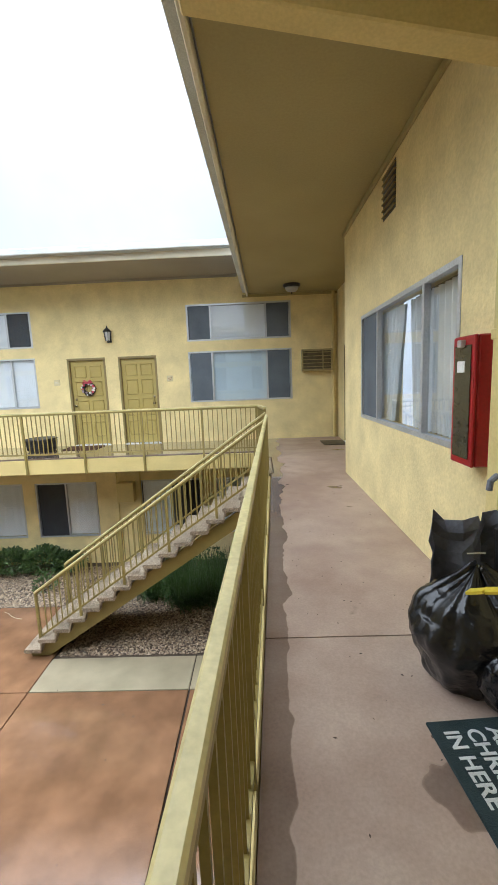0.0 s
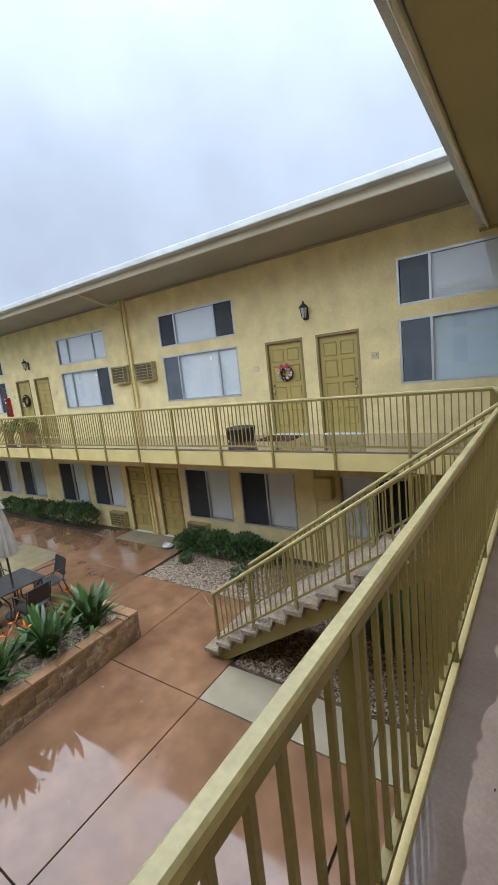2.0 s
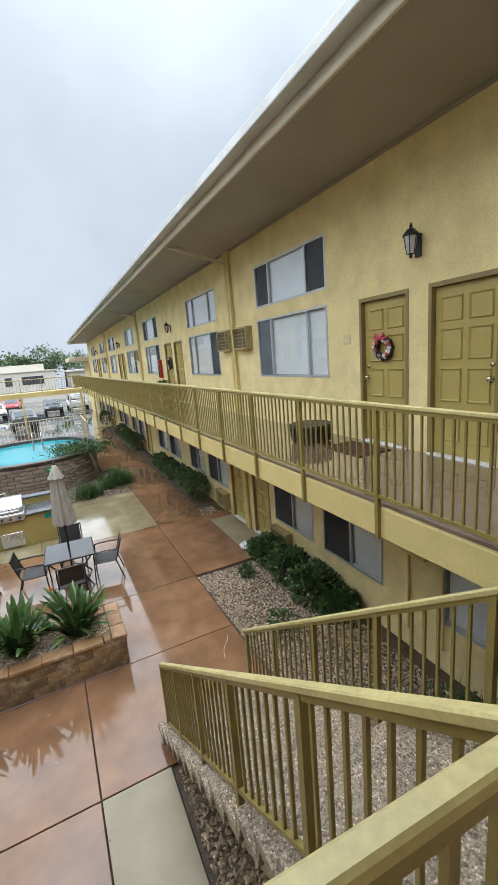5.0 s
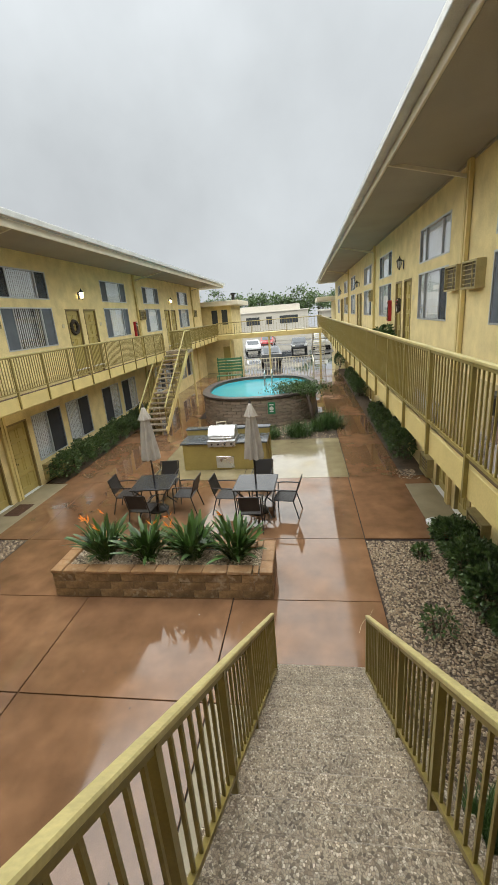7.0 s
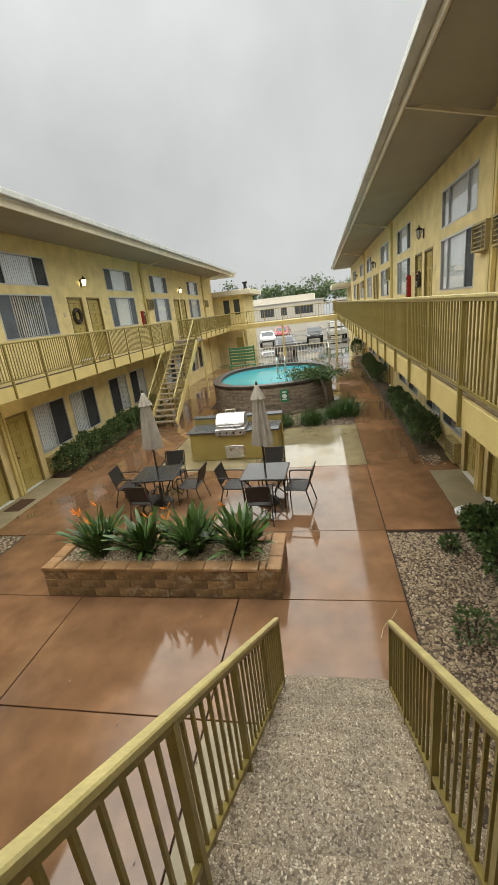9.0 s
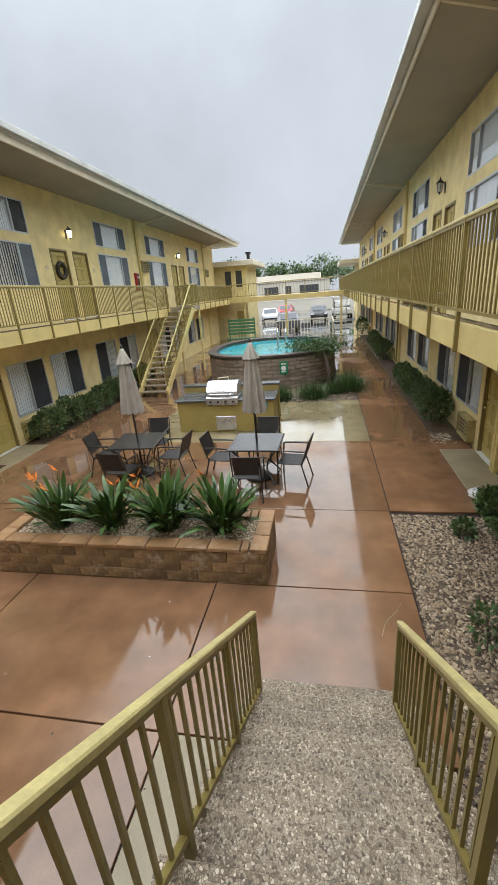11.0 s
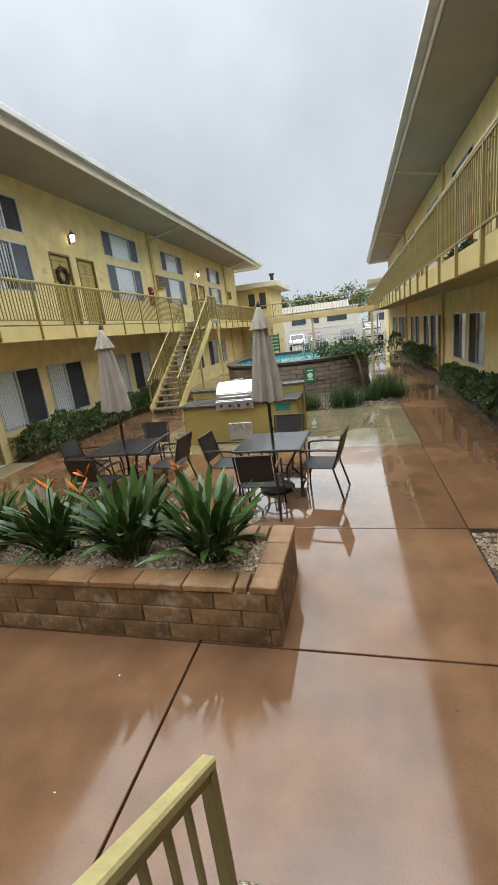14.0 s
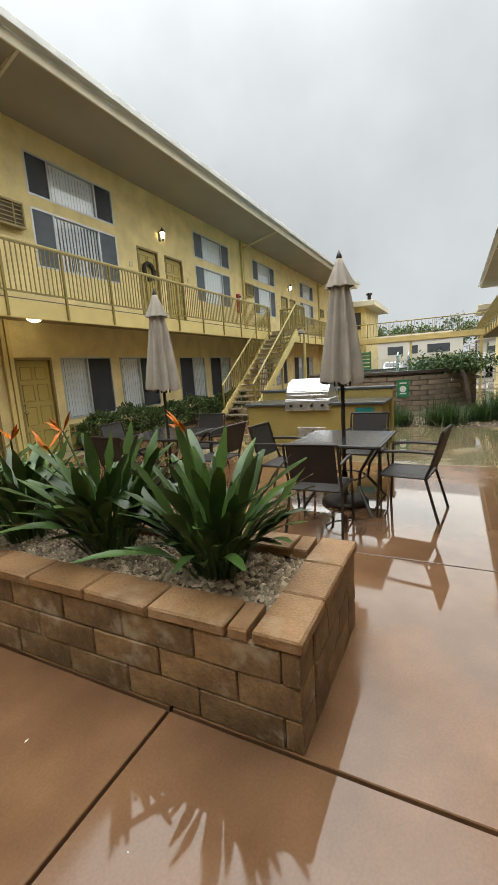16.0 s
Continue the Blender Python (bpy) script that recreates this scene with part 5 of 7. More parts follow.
def tuft(x, y, r0, seed, label="bright green grassy clump in the bed by the pool", group="grassy clumps by the pool"):
    """A mound of fine arching grass blades."""
    rg = np.random.default_rng(seed)
    k = 700
    a, tilt, ln = rg.uniform(0, 6.283, k), rg.uniform(0.1, 1.0, k), r0 * rg.uniform(0.8, 1.4, k)
    bx_, by_ = x + 0.35 * r0 * rg.normal(size=k), y + 0.35 * r0 * rg.normal(size=k)
    ca, sa = np.cos(a), np.sin(a)
    w = 0.008
    rows = []
    for q, ww in ((0.0, 1.0), (0.55, 0.8), (1.0, 0.05)):
        out, up = ln * tilt * q, ln * (q - 0.45 * tilt * q * q) * (1.15 - 0.5 * tilt)
        for sgn in (-1, 1):
            rows.append(np.stack([bx_ + ca * out - sgn * sa * w * ww, by_ + sa * out + sgn * ca * w * ww, np.maximum(up, 0.0) - 0.012], 1))
    V = np.stack(rows, 1).reshape(-1, 3)
    Fc = []
    for i in range(k):
        o = 6 * i
        Fc += [(o, o + 1, o + 3, o + 2), (o + 2, o + 3, o + 5, o + 4)]
    t = thing("grass_clump", (x, y, -0.012), label, "plant", group)
    raw("foliage", V, Fc, M_GRASS, t)


BOP = "bird-of-paradise plant with long wet green leaves in the planter"
for i, (y, fl) in enumerate(((2.56, ((0.14, -0.12, 0.76), (0.0, -0.28, 0.72), (0.22, 0.08, 0.66), (-0.1, 0.05, 0.8))), (3.33, ((0.16, 0.22, 0.72),)), (4.10, ((-0.05, -0.34, 0.74), (0.12, -0.28, 0.66))), (4.86, ((-0.1, -0.2, 0.74),)))):
    clump("bird_of_paradise", BOP, (-5.66, y, 0.445), 165, 0.13, 0.95, 100 + i, "plant", "planter plants", fl)
for i, (x, y, s) in enumerate(((-14.05, 4.72, 0.42), (-14.2, 5.78, 0.50), (-15.1, 6.95, 0.62), (-14.75, 6.45, 0.35))):
    tuft(x, y, s, 120 + i)
for i, (x, y, s) in enumerate(((-1.75, 7.75, 0.45), (-0.9, 7.35, 0.62), (-2.2, 7.5, 0.32), (-1.4, 7.2, 0.5), (-0.4, 7.5, 0.66), (0.4, 7.4, 0.6), (-1.1, 8.1, 0.55), (-0.2, 8.2, 0.6), (-1.9, 8.4, 0.45))):
    tuft(x, y, s, 140 + i, "green strappy grass clump in the shade below the stair", "plants below the stair")

# a small leaning tree that spills over the pool wall
tree = thing("small_tree", (-15.6, 6.35, -0.012), "small leaning tree with drooping green foliage over the pool wall", "tree")
part("trunk", tube(bmesh.new(), [(-15.75, 6.35, -0.012), (-15.85, 6.3, 0.5), (-16.05, 6.2, 0.95), (-16.3, 6.05, 1.25)], 0.09, 10, 0.05), M_BARK, tree, "", True)
for j, q in enumerate(((-16.8, 5.5, 1.42), (-16.4, 5.4, 1.36), (-16.8, 6.3, 1.42), (-16.4, 5.1, 1.32))):
    part("limb", tube(bmesh.new(), [(-16.3, 6.05, 1.22), q], 0.035, 6, 0.01), M_BARK, tree)
rng = np.random.default_rng(9)
nn = 3400
P = np.array((-16.55, 5.85, 1.33)) + rng.normal(size=(nn, 3)) * (0.35, 0.5, 0.13)
d = rng.normal(size=(nn, 3)) + (0, 0, -0.8)
d /= np.linalg.norm(d, axis=1)[:, None]
s_ = np.cross(d, rng.normal(size=(nn, 3)))
s_ /= np.linalg.norm(s_, axis=1)[:, None]
Lf = rng.uniform(0.07, 0.15, nn)[:, None]
V = np.stack([P, P + d * Lf * 0.5 + s_ * Lf * 0.16, P + d * Lf, P + d * Lf * 0.5 - s_ * Lf * 0.16], 1).reshape(-1, 3)
raw("crown", V, [(4 * k, 4 * k + 1, 4 * k + 2, 4 * k + 3) for k in range(nn)], M_GRASS, tree)

# ---- the block planter ----
pl_ = thing("planter", (-5.66, 3.64, 0.0), "raised planter of tan split-face blocks with terracotta cap stones", "planter")
PX0, PX1, PY0, PY1 = -6.12, -5.20, 1.80, 5.48
T = 0.16
part("core", bx(PX0 + 0.03, PX1 - 0.03, PY0 + 0.03, PY1 - 0.03, 0.0, 0.438), M_SOIL, pl_, "packed dark fill")
brng = random.Random(7)


def block_mesh(name, l, d, h, seed, material, r=0.006):
    rnd = random.Random(seed)
    bm = rbox(-l / 2, l / 2, -d / 2, d / 2, 0, h, r)
    for v in bm.verts:
        v.co += Vector((rnd.uniform(-1, 1), rnd.uniform(-1, 1), rnd.uniform(-0.5, 0.5))) * 0.0025
    me = bpy.data.meshes.new(name)
    bm.to_mesh(me)
    bm.free()
    me.materials.append(material)
    return me


def put_piece(name, me, parent, m):
    ob = new(name, me)
    ob.parent = parent
    ob.matrix_basis = Matrix.Translation(-origin_of(parent)) @ m
    return ob


CH = 0.146
BL = [block_mesh("block", 0.394, T, CH - 0.006, k, M_BLOCK) for k in range(5)]
BH = [block_mesh("block", 0.194, T, CH - 0.006, k, M_BLOCK) for k in range(3)]


def course(y0, y1, z, x, rz, offset, inward):
    L = y1 - y0
    cuts = [0.0]
    q = 0.20 if offset else 0.40
    while q < L - 0.05:
        cuts.append(q)
        q += 0.40
    cuts.append(L)
    for a, b in zip(cuts, cuts[1:]):
        me = BL[brng.randrange(5)] if b - a > 0.25 else BH[brng.randrange(3)]
        wob = brng.uniform(-0.004, 0.004)
        c = y0 + (a + b) / 2
        sc = (b - a - 0.006) / (0.394 if b - a > 0.25 else 0.194)
        m = (pose(x + wob, c, z, 0, 0, 90) if rz else pose(c, x + wob, z)) @ Matrix.Diagonal((sc, 1, 1, 1))
        put_piece("block", me, pl_, m)


for k in range(3):
    z = 0.002 + k * CH
    course(PY0, PY1, z, PX1 - T / 2, True, k % 2, -1)
    course(PY0, PY1, z, PX0 + T / 2, True, k % 2, 1)
    course(PX0 + T + 0.004, PX1 - T - 0.004, z, PY1 - T / 2, False, k % 2, -1)
    course(PX0 + T + 0.004, PX1 - T - 0.004, z, PY0 + T / 2, False, k % 2, 1)
CAPM = [block_mesh("cap_stone", 0.40, 0.205, 0.056, k, M_CAP, 0.009) for k in range(4)]
zc = 3 * CH + 0.004
n = 8
run = (PY1 - PY0 - 0.41 - 0.11) / n
for x in (PX1 - 0.088, PX0 + 0.088):
    for i in range(n):
        y = PY0 + 0.208 + run * (i + 0.5)
        put_piece("cap_stone", CAPM[brng.randrange(4)], pl_, pose(x, y, zc, 0, 0, 90 + brng.uniform(-0.6, 0.6)) @ Matrix.Diagonal(((run - 0.008) / 0.40, 1, 1, 1)))
    put_piece("cap_stone", CAPM[1], pl_, pose(x, PY1 - 0.258, zc - 0.002, 0, 0, 91) @ Matrix.Diagonal((0.085 / 0.40, 0.97, 1, 1)))
for y in (PY1 - 0.092, PY0 + 0.092):
    for i in range(3):
        w = (PX1 - PX0 + 0.03) / 3
        put_piece("cap_stone", CAPM[i], pl_, pose(PX0 - 0.015 + w * (i + 0.5), y, zc + 0.001, 0, 0, brng.uniform(-0.8, 0.8)) @ Matrix.Diagonal(((w - 0.007) / 0.40, 1, 1, 1)))
pebbles("planter_gravel", [(PX0 + T, PX1 - T, PY0 + T, PY1 - T)], 2700, 0.022, 0.440, "pale small gravel filling the block planter", 6, M_PALE_PEBBLE)

# ---- tables, umbrellas, chairs ----
def make_chair():
    r = thing("garden_chair", (0, 0, 0), "dark bronze metal garden armchair with woven sling, wet with rain", "chair", "chairs round the garden tables")
    w, d, sh, bh = 0.235, 0.22, 0.41, 0.84
    part("seat", rbox(-w + 0.02, w - 0.02, -d, d, sh - 0.012, sh + 0.006, 0.005), M_MESHSEAT, r)
    bm = bmesh.new()
    bar(bm, (0, -d - 0.02, sh + 0.08), (0, -d - 0.12, bh - 0.01), 2 * w - 0.05, 0.012)
    part("backrest", bm, M_MESHSEAT, r)
    for s in (-1, 1):
        part("back_post", tube(bmesh.new(), [(s * w, -d + 0.02, sh), (s * w, -d - 0.03, sh + 0.12), (s * w, -d - 0.12, bh)], 0.013, 6), M_IRON, r)
        part("rear_leg", tube(bmesh.new(), [(s * w, -d + 0.02, sh), (s * (w + 0.02), -d - 0.10, 0.0)], 0.013, 6), M_IRON, r)
        part("front_leg", tube(bmesh.new(), [(s * (w + 0.01), d + 0.02, 0.0), (s * w, d, sh), (s * w, d - 0.01, 0.62)], 0.013, 6), M_IRON, r)
        part("armrest", tube(bmesh.new(), [(s * w, d + 0.0, 0.62), (s * w, d - 0.06, 0.645), (s * w, 0, 0.655), (s * w, -d - 0.055, 0.65)], 0.016, 6), M_IRON, r)
        part("seat_rail", tube(bmesh.new(), [(s * w, -d, sh), (s * w, d, sh)], 0.012, 6), M_IRON, r)
    part("top_rail", tube(bmesh.new(), [(-w, -d - 0.12, bh), (w, -d - 0.12, bh)], 0.013, 6), M_IRON, r)
    part("front_rail", tube(bmesh.new(), [(-w, d, sh), (w, d, sh)], 0.012, 6), M_IRON, r)
    return r


def make_table():
    r = thing("garden_table", (0, 0, 0), "square dark metal garden table, its top wet with rain", "table", "garden tables")
    h = 0.72
    top = part("tabletop", rbox(-0.45, 0.45, -0.45, 0.45, h - 0.025, h, 0.008), M_TABLETOP, r)
    for a, b in (((-0.45, -0.45), (0.45, -0.45)), ((0.45, -0.45), (0.45, 0.45)), ((0.45, 0.45), (-0.45, 0.45)), ((-0.45, 0.45), (-0.45, -0.45))):
        part("rim", tube(bmesh.new(), [(*a, h - 0.02), (*b, h - 0.02)], 0.016, 6), M_IRON, r)
    for sx in (-1, 1):
        for sy in (-1, 1):
            part("leg", tube(bmesh.new(), [(sx * 0.40, sy * 0.40, h - 0.03), (sx * 0.22, sy * 0.22, 0.40), (sx * 0.20, sy * 0.20, 0.25), (sx * 0.36, sy * 0.36, 0.0)], 0.016, 6), M_IRON, r)
    R = [(0.22 * math.cos(6.283185 * k / 16), 0.22 * math.sin(6.283185 * k / 16), 0.30) for k in range(17)]
    part("ring", tube(bmesh.new(), R, 0.01, 5), M_IRON, r)
    return r


def make_umbrella():
    r = thing("patio_umbrella", (0, 0, 0), "closed grey-beige patio umbrella on a dark pole with a round base", "umbrella", "closed patio umbrellas")
    part("pole", tube(bmesh.new(), [(0, 0, 0.03), (0, 0, 2.5)], 0.021, 10), M_IRON, r)
    part("base", lathe(bmesh.new(), ((0.25, 0.0), (0.25, 0.03), (0.21, 0.06), (0.06, 0.085), (0.03, 0.10), (0.03, 0.34)), (0, 0, 0), 24), M_IRON, r, "", True)
    part("finial", lathe(bmesh.new(), ((0.02, 2.49), (0.03, 2.52), (0.022, 2.55), (0.005, 2.59)), (0, 0, 0), 10), M_IRON, r, "", True)
    # folded canopy: eight pleats that hang and flare to the hem
    bm = bmesh.new()
    nseg, rows = 64, 14
    rnd = random.Random(5)
    ph = [rnd.uniform(-0.25, 0.25) for _ in range(8)]
    rings = []
    for j in range(rows + 1):
        t = j / rows
        z = 2.50 - 1.20 * t
        base = 0.03 + 0.16 * t ** 0.75
        if t > 0.93:
            base *= 0.97
        ring = []
        for k in range(nseg):
            a = 6.283 * k / nseg
            fold = math.cos(8 * a + ph[int(8 * k / nseg) % 8] + 0.9 * t)
            rr = base * (1 + 0.26 * min(1, t * 3) * fold + 0.05 * math.sin(3 * a + 4 * t))
            ring.append(bm.verts.new((rr * math.cos(a), rr * math.sin(a), z + 0.02 * t * math.cos(8 * a))))
        rings.append(ring)
    for a, b in zip(rings, rings[1:]):
        for k in range(nseg):
            bm.faces.new((a[k], b[k], b[(k + 1) % nseg], a[(k + 1) % nseg]))
    bm.faces.new(rings[0])
    part("canopy", bm, M_FABRIC, r, "", True)
    bm = bmesh.new()
    fl = []
    for j in range(6):
        t = j / 5
        fl.append([bm.verts.new(((0.03 + 0.105 * t) * (1 + 0.18 * t * math.cos(8 * q)) * math.cos(q), (0.03 + 0.105 * t) * (1 + 0.18 * t * math.cos(8 * q)) * math.sin(q), 2.51 - 0.27 * t)) for q in (6.2832 * k / 64 for k in range(64))])
    for a, b in zip(fl, fl[1:]):
        for k in range(64):
            bm.faces.new((a[k], b[k], b[(k + 1) % 64], a[(k + 1) % 64]))
    bm.faces.new(fl[0])
    part("vent_flap", bm, M_FABRIC, r, "", True)
    for k in range(8):
        a = 6.283 * k / 8
        part("rib", tube(bmesh.new(), [(0.05 * math.cos(a), 0.05 * math.sin(a), 2.3), (0.085 * math.cos(a), 0.085 * math.sin(a), 1.26)], 0.008, 5), M_IRON, r)
    return r


CHAIR, TABLE, UMB = make_chair(), make_table(), make_umbrella()
for tx, ty, rz in ((-8.38, 2.50, 4), (-8.24, 4.92, -2)):
    place(TABLE, pose(tx, ty, 0, 0, 0, rz))
    place(UMB, pose(tx, ty, 0, 0, 0, rz * 3))
for x, y, rz in ((-8.42, 1.78, 3), (-9.12, 2.56, -86), (-8.38, 3.22, 176), (-7.66, 2.46, 86), (-8.28, 4.24, -4), (-9.02, 4.98, -92), (-8.12, 5.58, 172), (-7.50, 4.88, 92)):
    place(CHAIR, pose(x, y, 0, 0, 0, rz))

# ---- the barbecue island ----
bb = thing("barbecue_island", (-11.4, 3.68, 0), "olive stucco barbecue island with a slate counter and raised back ledge", "barbecue")
bX0, bX1, bY0, bY1 = -11.72, -10.92, 2.45, 4.92
part("base", rbox(bX0, bX1, bY0, bY1, 0.0, 0.80, 0.012), M_BBQ, bb)
for a, b in ((bY0 - 0.05, 3.22), (4.06, bY1 + 0.05)):
    part("counter", rbox(bX0 - 0.02, bX1 + 0.06, a, b, 0.803, 0.85, 0.008), M_COUNTER, bb, "wet slate counter")
part("counter", rbox(bX0 - 0.02, bX0 + 0.16, 3.22, 4.06, 0.803, 0.85, 0.008), M_COUNTER, bb)
part("back_ledge", rbox(bX0 - 0.24, bX0 - 0.02, bY0 - 0.05, bY1 + 0.05, 0.0, 1.0, 0.01), M_BBQ, bb)
part("ledge_cap", rbox(bX0 - 0.28, bX0 + 0.0, bY0 - 0.08, bY1 + 0.08, 1.003, 1.05, 0.008), M_COUNTER, bb)
part("access_door", rbox(bX1 + 0.002, bX1 + 0.03, 3.44, 3.96, 0.06, 0.42, 0.006), M_STEEL, bb, "stainless access door")
part("vent_plate", rbox(bX1 + 0.002, bX1 + 0.012, 4.48, 4.78, 0.62, 0.75, 0.003), M_TEAL, bb, "teal enamel plate")
gr_ = thing("gas_grill", (-11.2, 3.64, 0.80), "stainless steel built-in gas grill with its hood closed", "grill")
part("firebox", rbox(bX0 + 0.17, bX1 + 0.03, 3.23, 4.05, 0.803, 0.92, 0.008), M_STEEL, gr_)
part("control_panel", rbox(bX1 + 0.032, bX1 + 0.07, 3.23, 4.05, 0.72, 0.90, 0.008), M_STEEL, gr_)
bm = bmesh.new()
prof = [(bX1 + 0.02, 0.923), (bX1 + 0.01, 1.05), (bX1 - 0.10, 1.20), (bX1 - 0.28, 1.27), (bX0 + 0.20, 1.22), (bX0 + 0.18, 0.923)]
v0, v1 = [bm.verts.new((a, 3.25, z)) for a, z in prof], [bm.verts.new((a, 4.03, z)) for a, z in prof]
bm.faces.new(v0)
bm.faces.new(v1[::-1])
for i in range(len(prof)):
    j = (i + 1) % len(prof)
    bm.faces.new((v0[j], v0[i], v1[i], v1[j]))
bmesh.ops.recalc_face_normals(bm, faces=bm.faces)
bmesh.ops.bevel(bm, geom=bm.edges[:], offset=0.012, segments=2, affect="EDGES")
part("hood", bm, M_STEEL, gr_)
part("hood_handle", tube(bmesh.new(), [(bX1 + 0.055, 3.33, 0.985), (bX1 + 0.055, 3.95, 0.985)], 0.014, 8), M_STEEL, gr_)
for k in range(4):
    y = 3.36 + 0.19 * k
    bm = tube(bmesh.new(), [(bX1 + 0.07, y, 0.81), (bX1 + 0.105, y, 0.81)], 0.026, 12)
    part("knob", bm, M_BLACK, gr_, "black control knob")
cn = thing("spigot_frame", (-11.9, 3.45, 1.05), "cream metal frame standing on the back ledge", "frame")
part("hoop", tube(bmesh.new(), [(-11.86, 3.32, 1.05), (-11.86, 3.34, 1.20), (-11.86, 3.62, 1.22), (-11.86, 3.64, 1.05)], 0.02, 6), M_FASCIA, cn)

# ---- the raised pool ----
pool = thing("swimming_pool", (-18.4, 4.05, 0.0), "raised oval swimming pool behind a curved block wall, turquoise water", "pool")
PC, PRX, PRY, PH = (-18.4, 4.05), 2.95, 2.5, 1.13


def oval(a, k=1.0, grow=0.0):
    c, s = math.cos(a), math.sin(a)
    e = 0.82
    return (PC[0] + (PRX + grow) * k * math.copysign(abs(c) ** e, c), PC[1] + (PRY + grow) * k * math.copysign(abs(s) ** e, s))


def ringwall(bm, g0, g1, z0, z1, n=72):
    q = [[bm.verts.new((*oval(6.2832 * k / n, 1.0, g), z)) for k in range(n)] for g, z in ((g0, z0), (g1, z0), (g1, z1), (g0, z1))]
    for i in range(4):
        A, B = q[i], q[(i + 1) % 4]
        for k in range(n):
            bm.faces.new((A[k], A[(k + 1) % n], B[(k + 1) % n], B[k]))
    bmesh.ops.recalc_face_normals(bm, faces=bm.faces)
    return bm


part("shell", ringwall(bmesh.new(), -0.28, -0.075, 0.0, PH - 0.01), M_POOLBLOCK, pool)
part("coping", ringwall(bmesh.new(), -0.30, 0.04, PH, PH + 0.07), M_COPING, pool, "dark wet coping", False)
bm = bmesh.new()
bm.faces.new([bm.verts.new((*oval(6.2832 * k / 72, 1.0, -0.27), PH - 0.06)) for k in range(72)])
part("water", bm, M_WATER, pool, "turquoise water pocked by rain")
PB = [block_mesh("block", 0.385, 0.07, 0.122, 30 + k, M_POOLBLOCK, 0.012) for k in range(6)]
arc, prev, acc = [], None, 0.0
for k in range(-400, 401):
    a = k / 400 * 1.95
    p = oval(a, 1.0, -0.035)
    if prev:
        acc += math.dist(p, prev)
    prev = p
    arc.append((acc, a, p))
for rI in range(8):
    sdist = 0.2 if rI % 2 else 0.4
    while sdist < arc[-1][0] - 0.2:
        i = min(range(len(arc)), key=lambda q: abs(arc[q][0] - sdist))
        i = max(1, min(len(arc) - 2, i))
        p, q0, q1 = arc[i][2], arc[i - 1][2], arc[i + 1][2]
        ang = math.degrees(math.atan2(q1[1] - q0[1], q1[0] - q0[0]))
        put_piece("block", PB[brng.randrange(6)], pool, pose(p[0], p[1], 0.01 + rI * 0.1335, 0, 0, ang))
        sdist += 0.40
ladder = thing("pool_handrail", (-19.1, 4.4, PH), "curved steel handrail at the pool steps", "handrail")
for y in (4.2, 4.55):
    part("hoop", tube(bmesh.new(), [(-19.4, y, PH - 0.08), (-19.4, y, PH + 0.45), (-19.2, y, PH + 0.62), (-18.95, y, PH + 0.5), (-18.8, y, PH - 0.08)], 0.022, 8), M_STEEL, ladder)
sg = thing("pool_sign", (-15.46, 4.76, 0.52), "small green notice with a pale disc on the pool wall", "sign")
part("board", rbox(-15.49, -15.46, 4.61, 4.90, 0.52, 0.98, 0.004), M_GREENSIGN, sg)
part("disc", tube(bmesh.new(), [(-15.459, 4.755, 0.74), (-15.454, 4.755, 0.74)], 0.085, 16), M_WHITE, sg)
for z in (0.87, 0.60):
    part("marking", bx(-15.459, -15.456, 4.67, 4.84, z, z + 0.04), M_WHITE, sg)
fn = thing("pool_fence", (-22.6, 6.3, 0.0), "cream metal fence and gate beside the pool", "fence")
for k in range(14):
    part("picket", bx(-24.4 + 0.22 * k, -24.37 + 0.22 * k, 6.55, 6.58, 0.0, 1.75), M_FASCIA, fn)
for z in (0.25, 1.72):
    part("rail", bx(-24.5, -21.3, 6.54, 6.59, z, z + 0.045), M_FASCIA, fn)
fn = thing("pool_fence", (-26.0, 3.0, 0.0), "cream metal fence at the far side of the pool", "fence")
for k in range(30):
    part("picket", bx(-26.0, -25.97, 1.2 + 0.18 * k, 1.23 + 0.18 * k, 0.0, 1.6), M_FASCIA, fn)
for z in (0.25, 1.57):
    part("rail", bx(-26.01, -25.96, 1.2, 6.55, z, z + 0.045), M_FASCIA, fn)
bn = thing("slatted_bench", (-24.0, 1.7, 0.0), "green painted slatted bench beside the pool", "bench")
for k in range(5):
    part("back_slat", rbox(-24.1, -24.06, 0.95, 2.45, 1.15 + 0.17 * k, 1.27 + 0.17 * k, 0.004), M_GREENPAINT, bn)
for k in range(3):
    part("seat_slat", rbox(-24.0 + 0.14 * k, -23.88 + 0.14 * k, 0.95, 2.45, 0.95, 0.99, 0.004), M_GREENPAINT, bn)
for y in (1.0, 2.4):
    part("leg", bx(-24.14, -24.10, y - 0.03, y + 0.03, 0.0, 2.0), M_GREENPAINT, bn)
    part("leg", bx(-23.64, -23.60, y - 0.03, y + 0.03, 0.0, 0.95), M_GREENPAINT, bn)

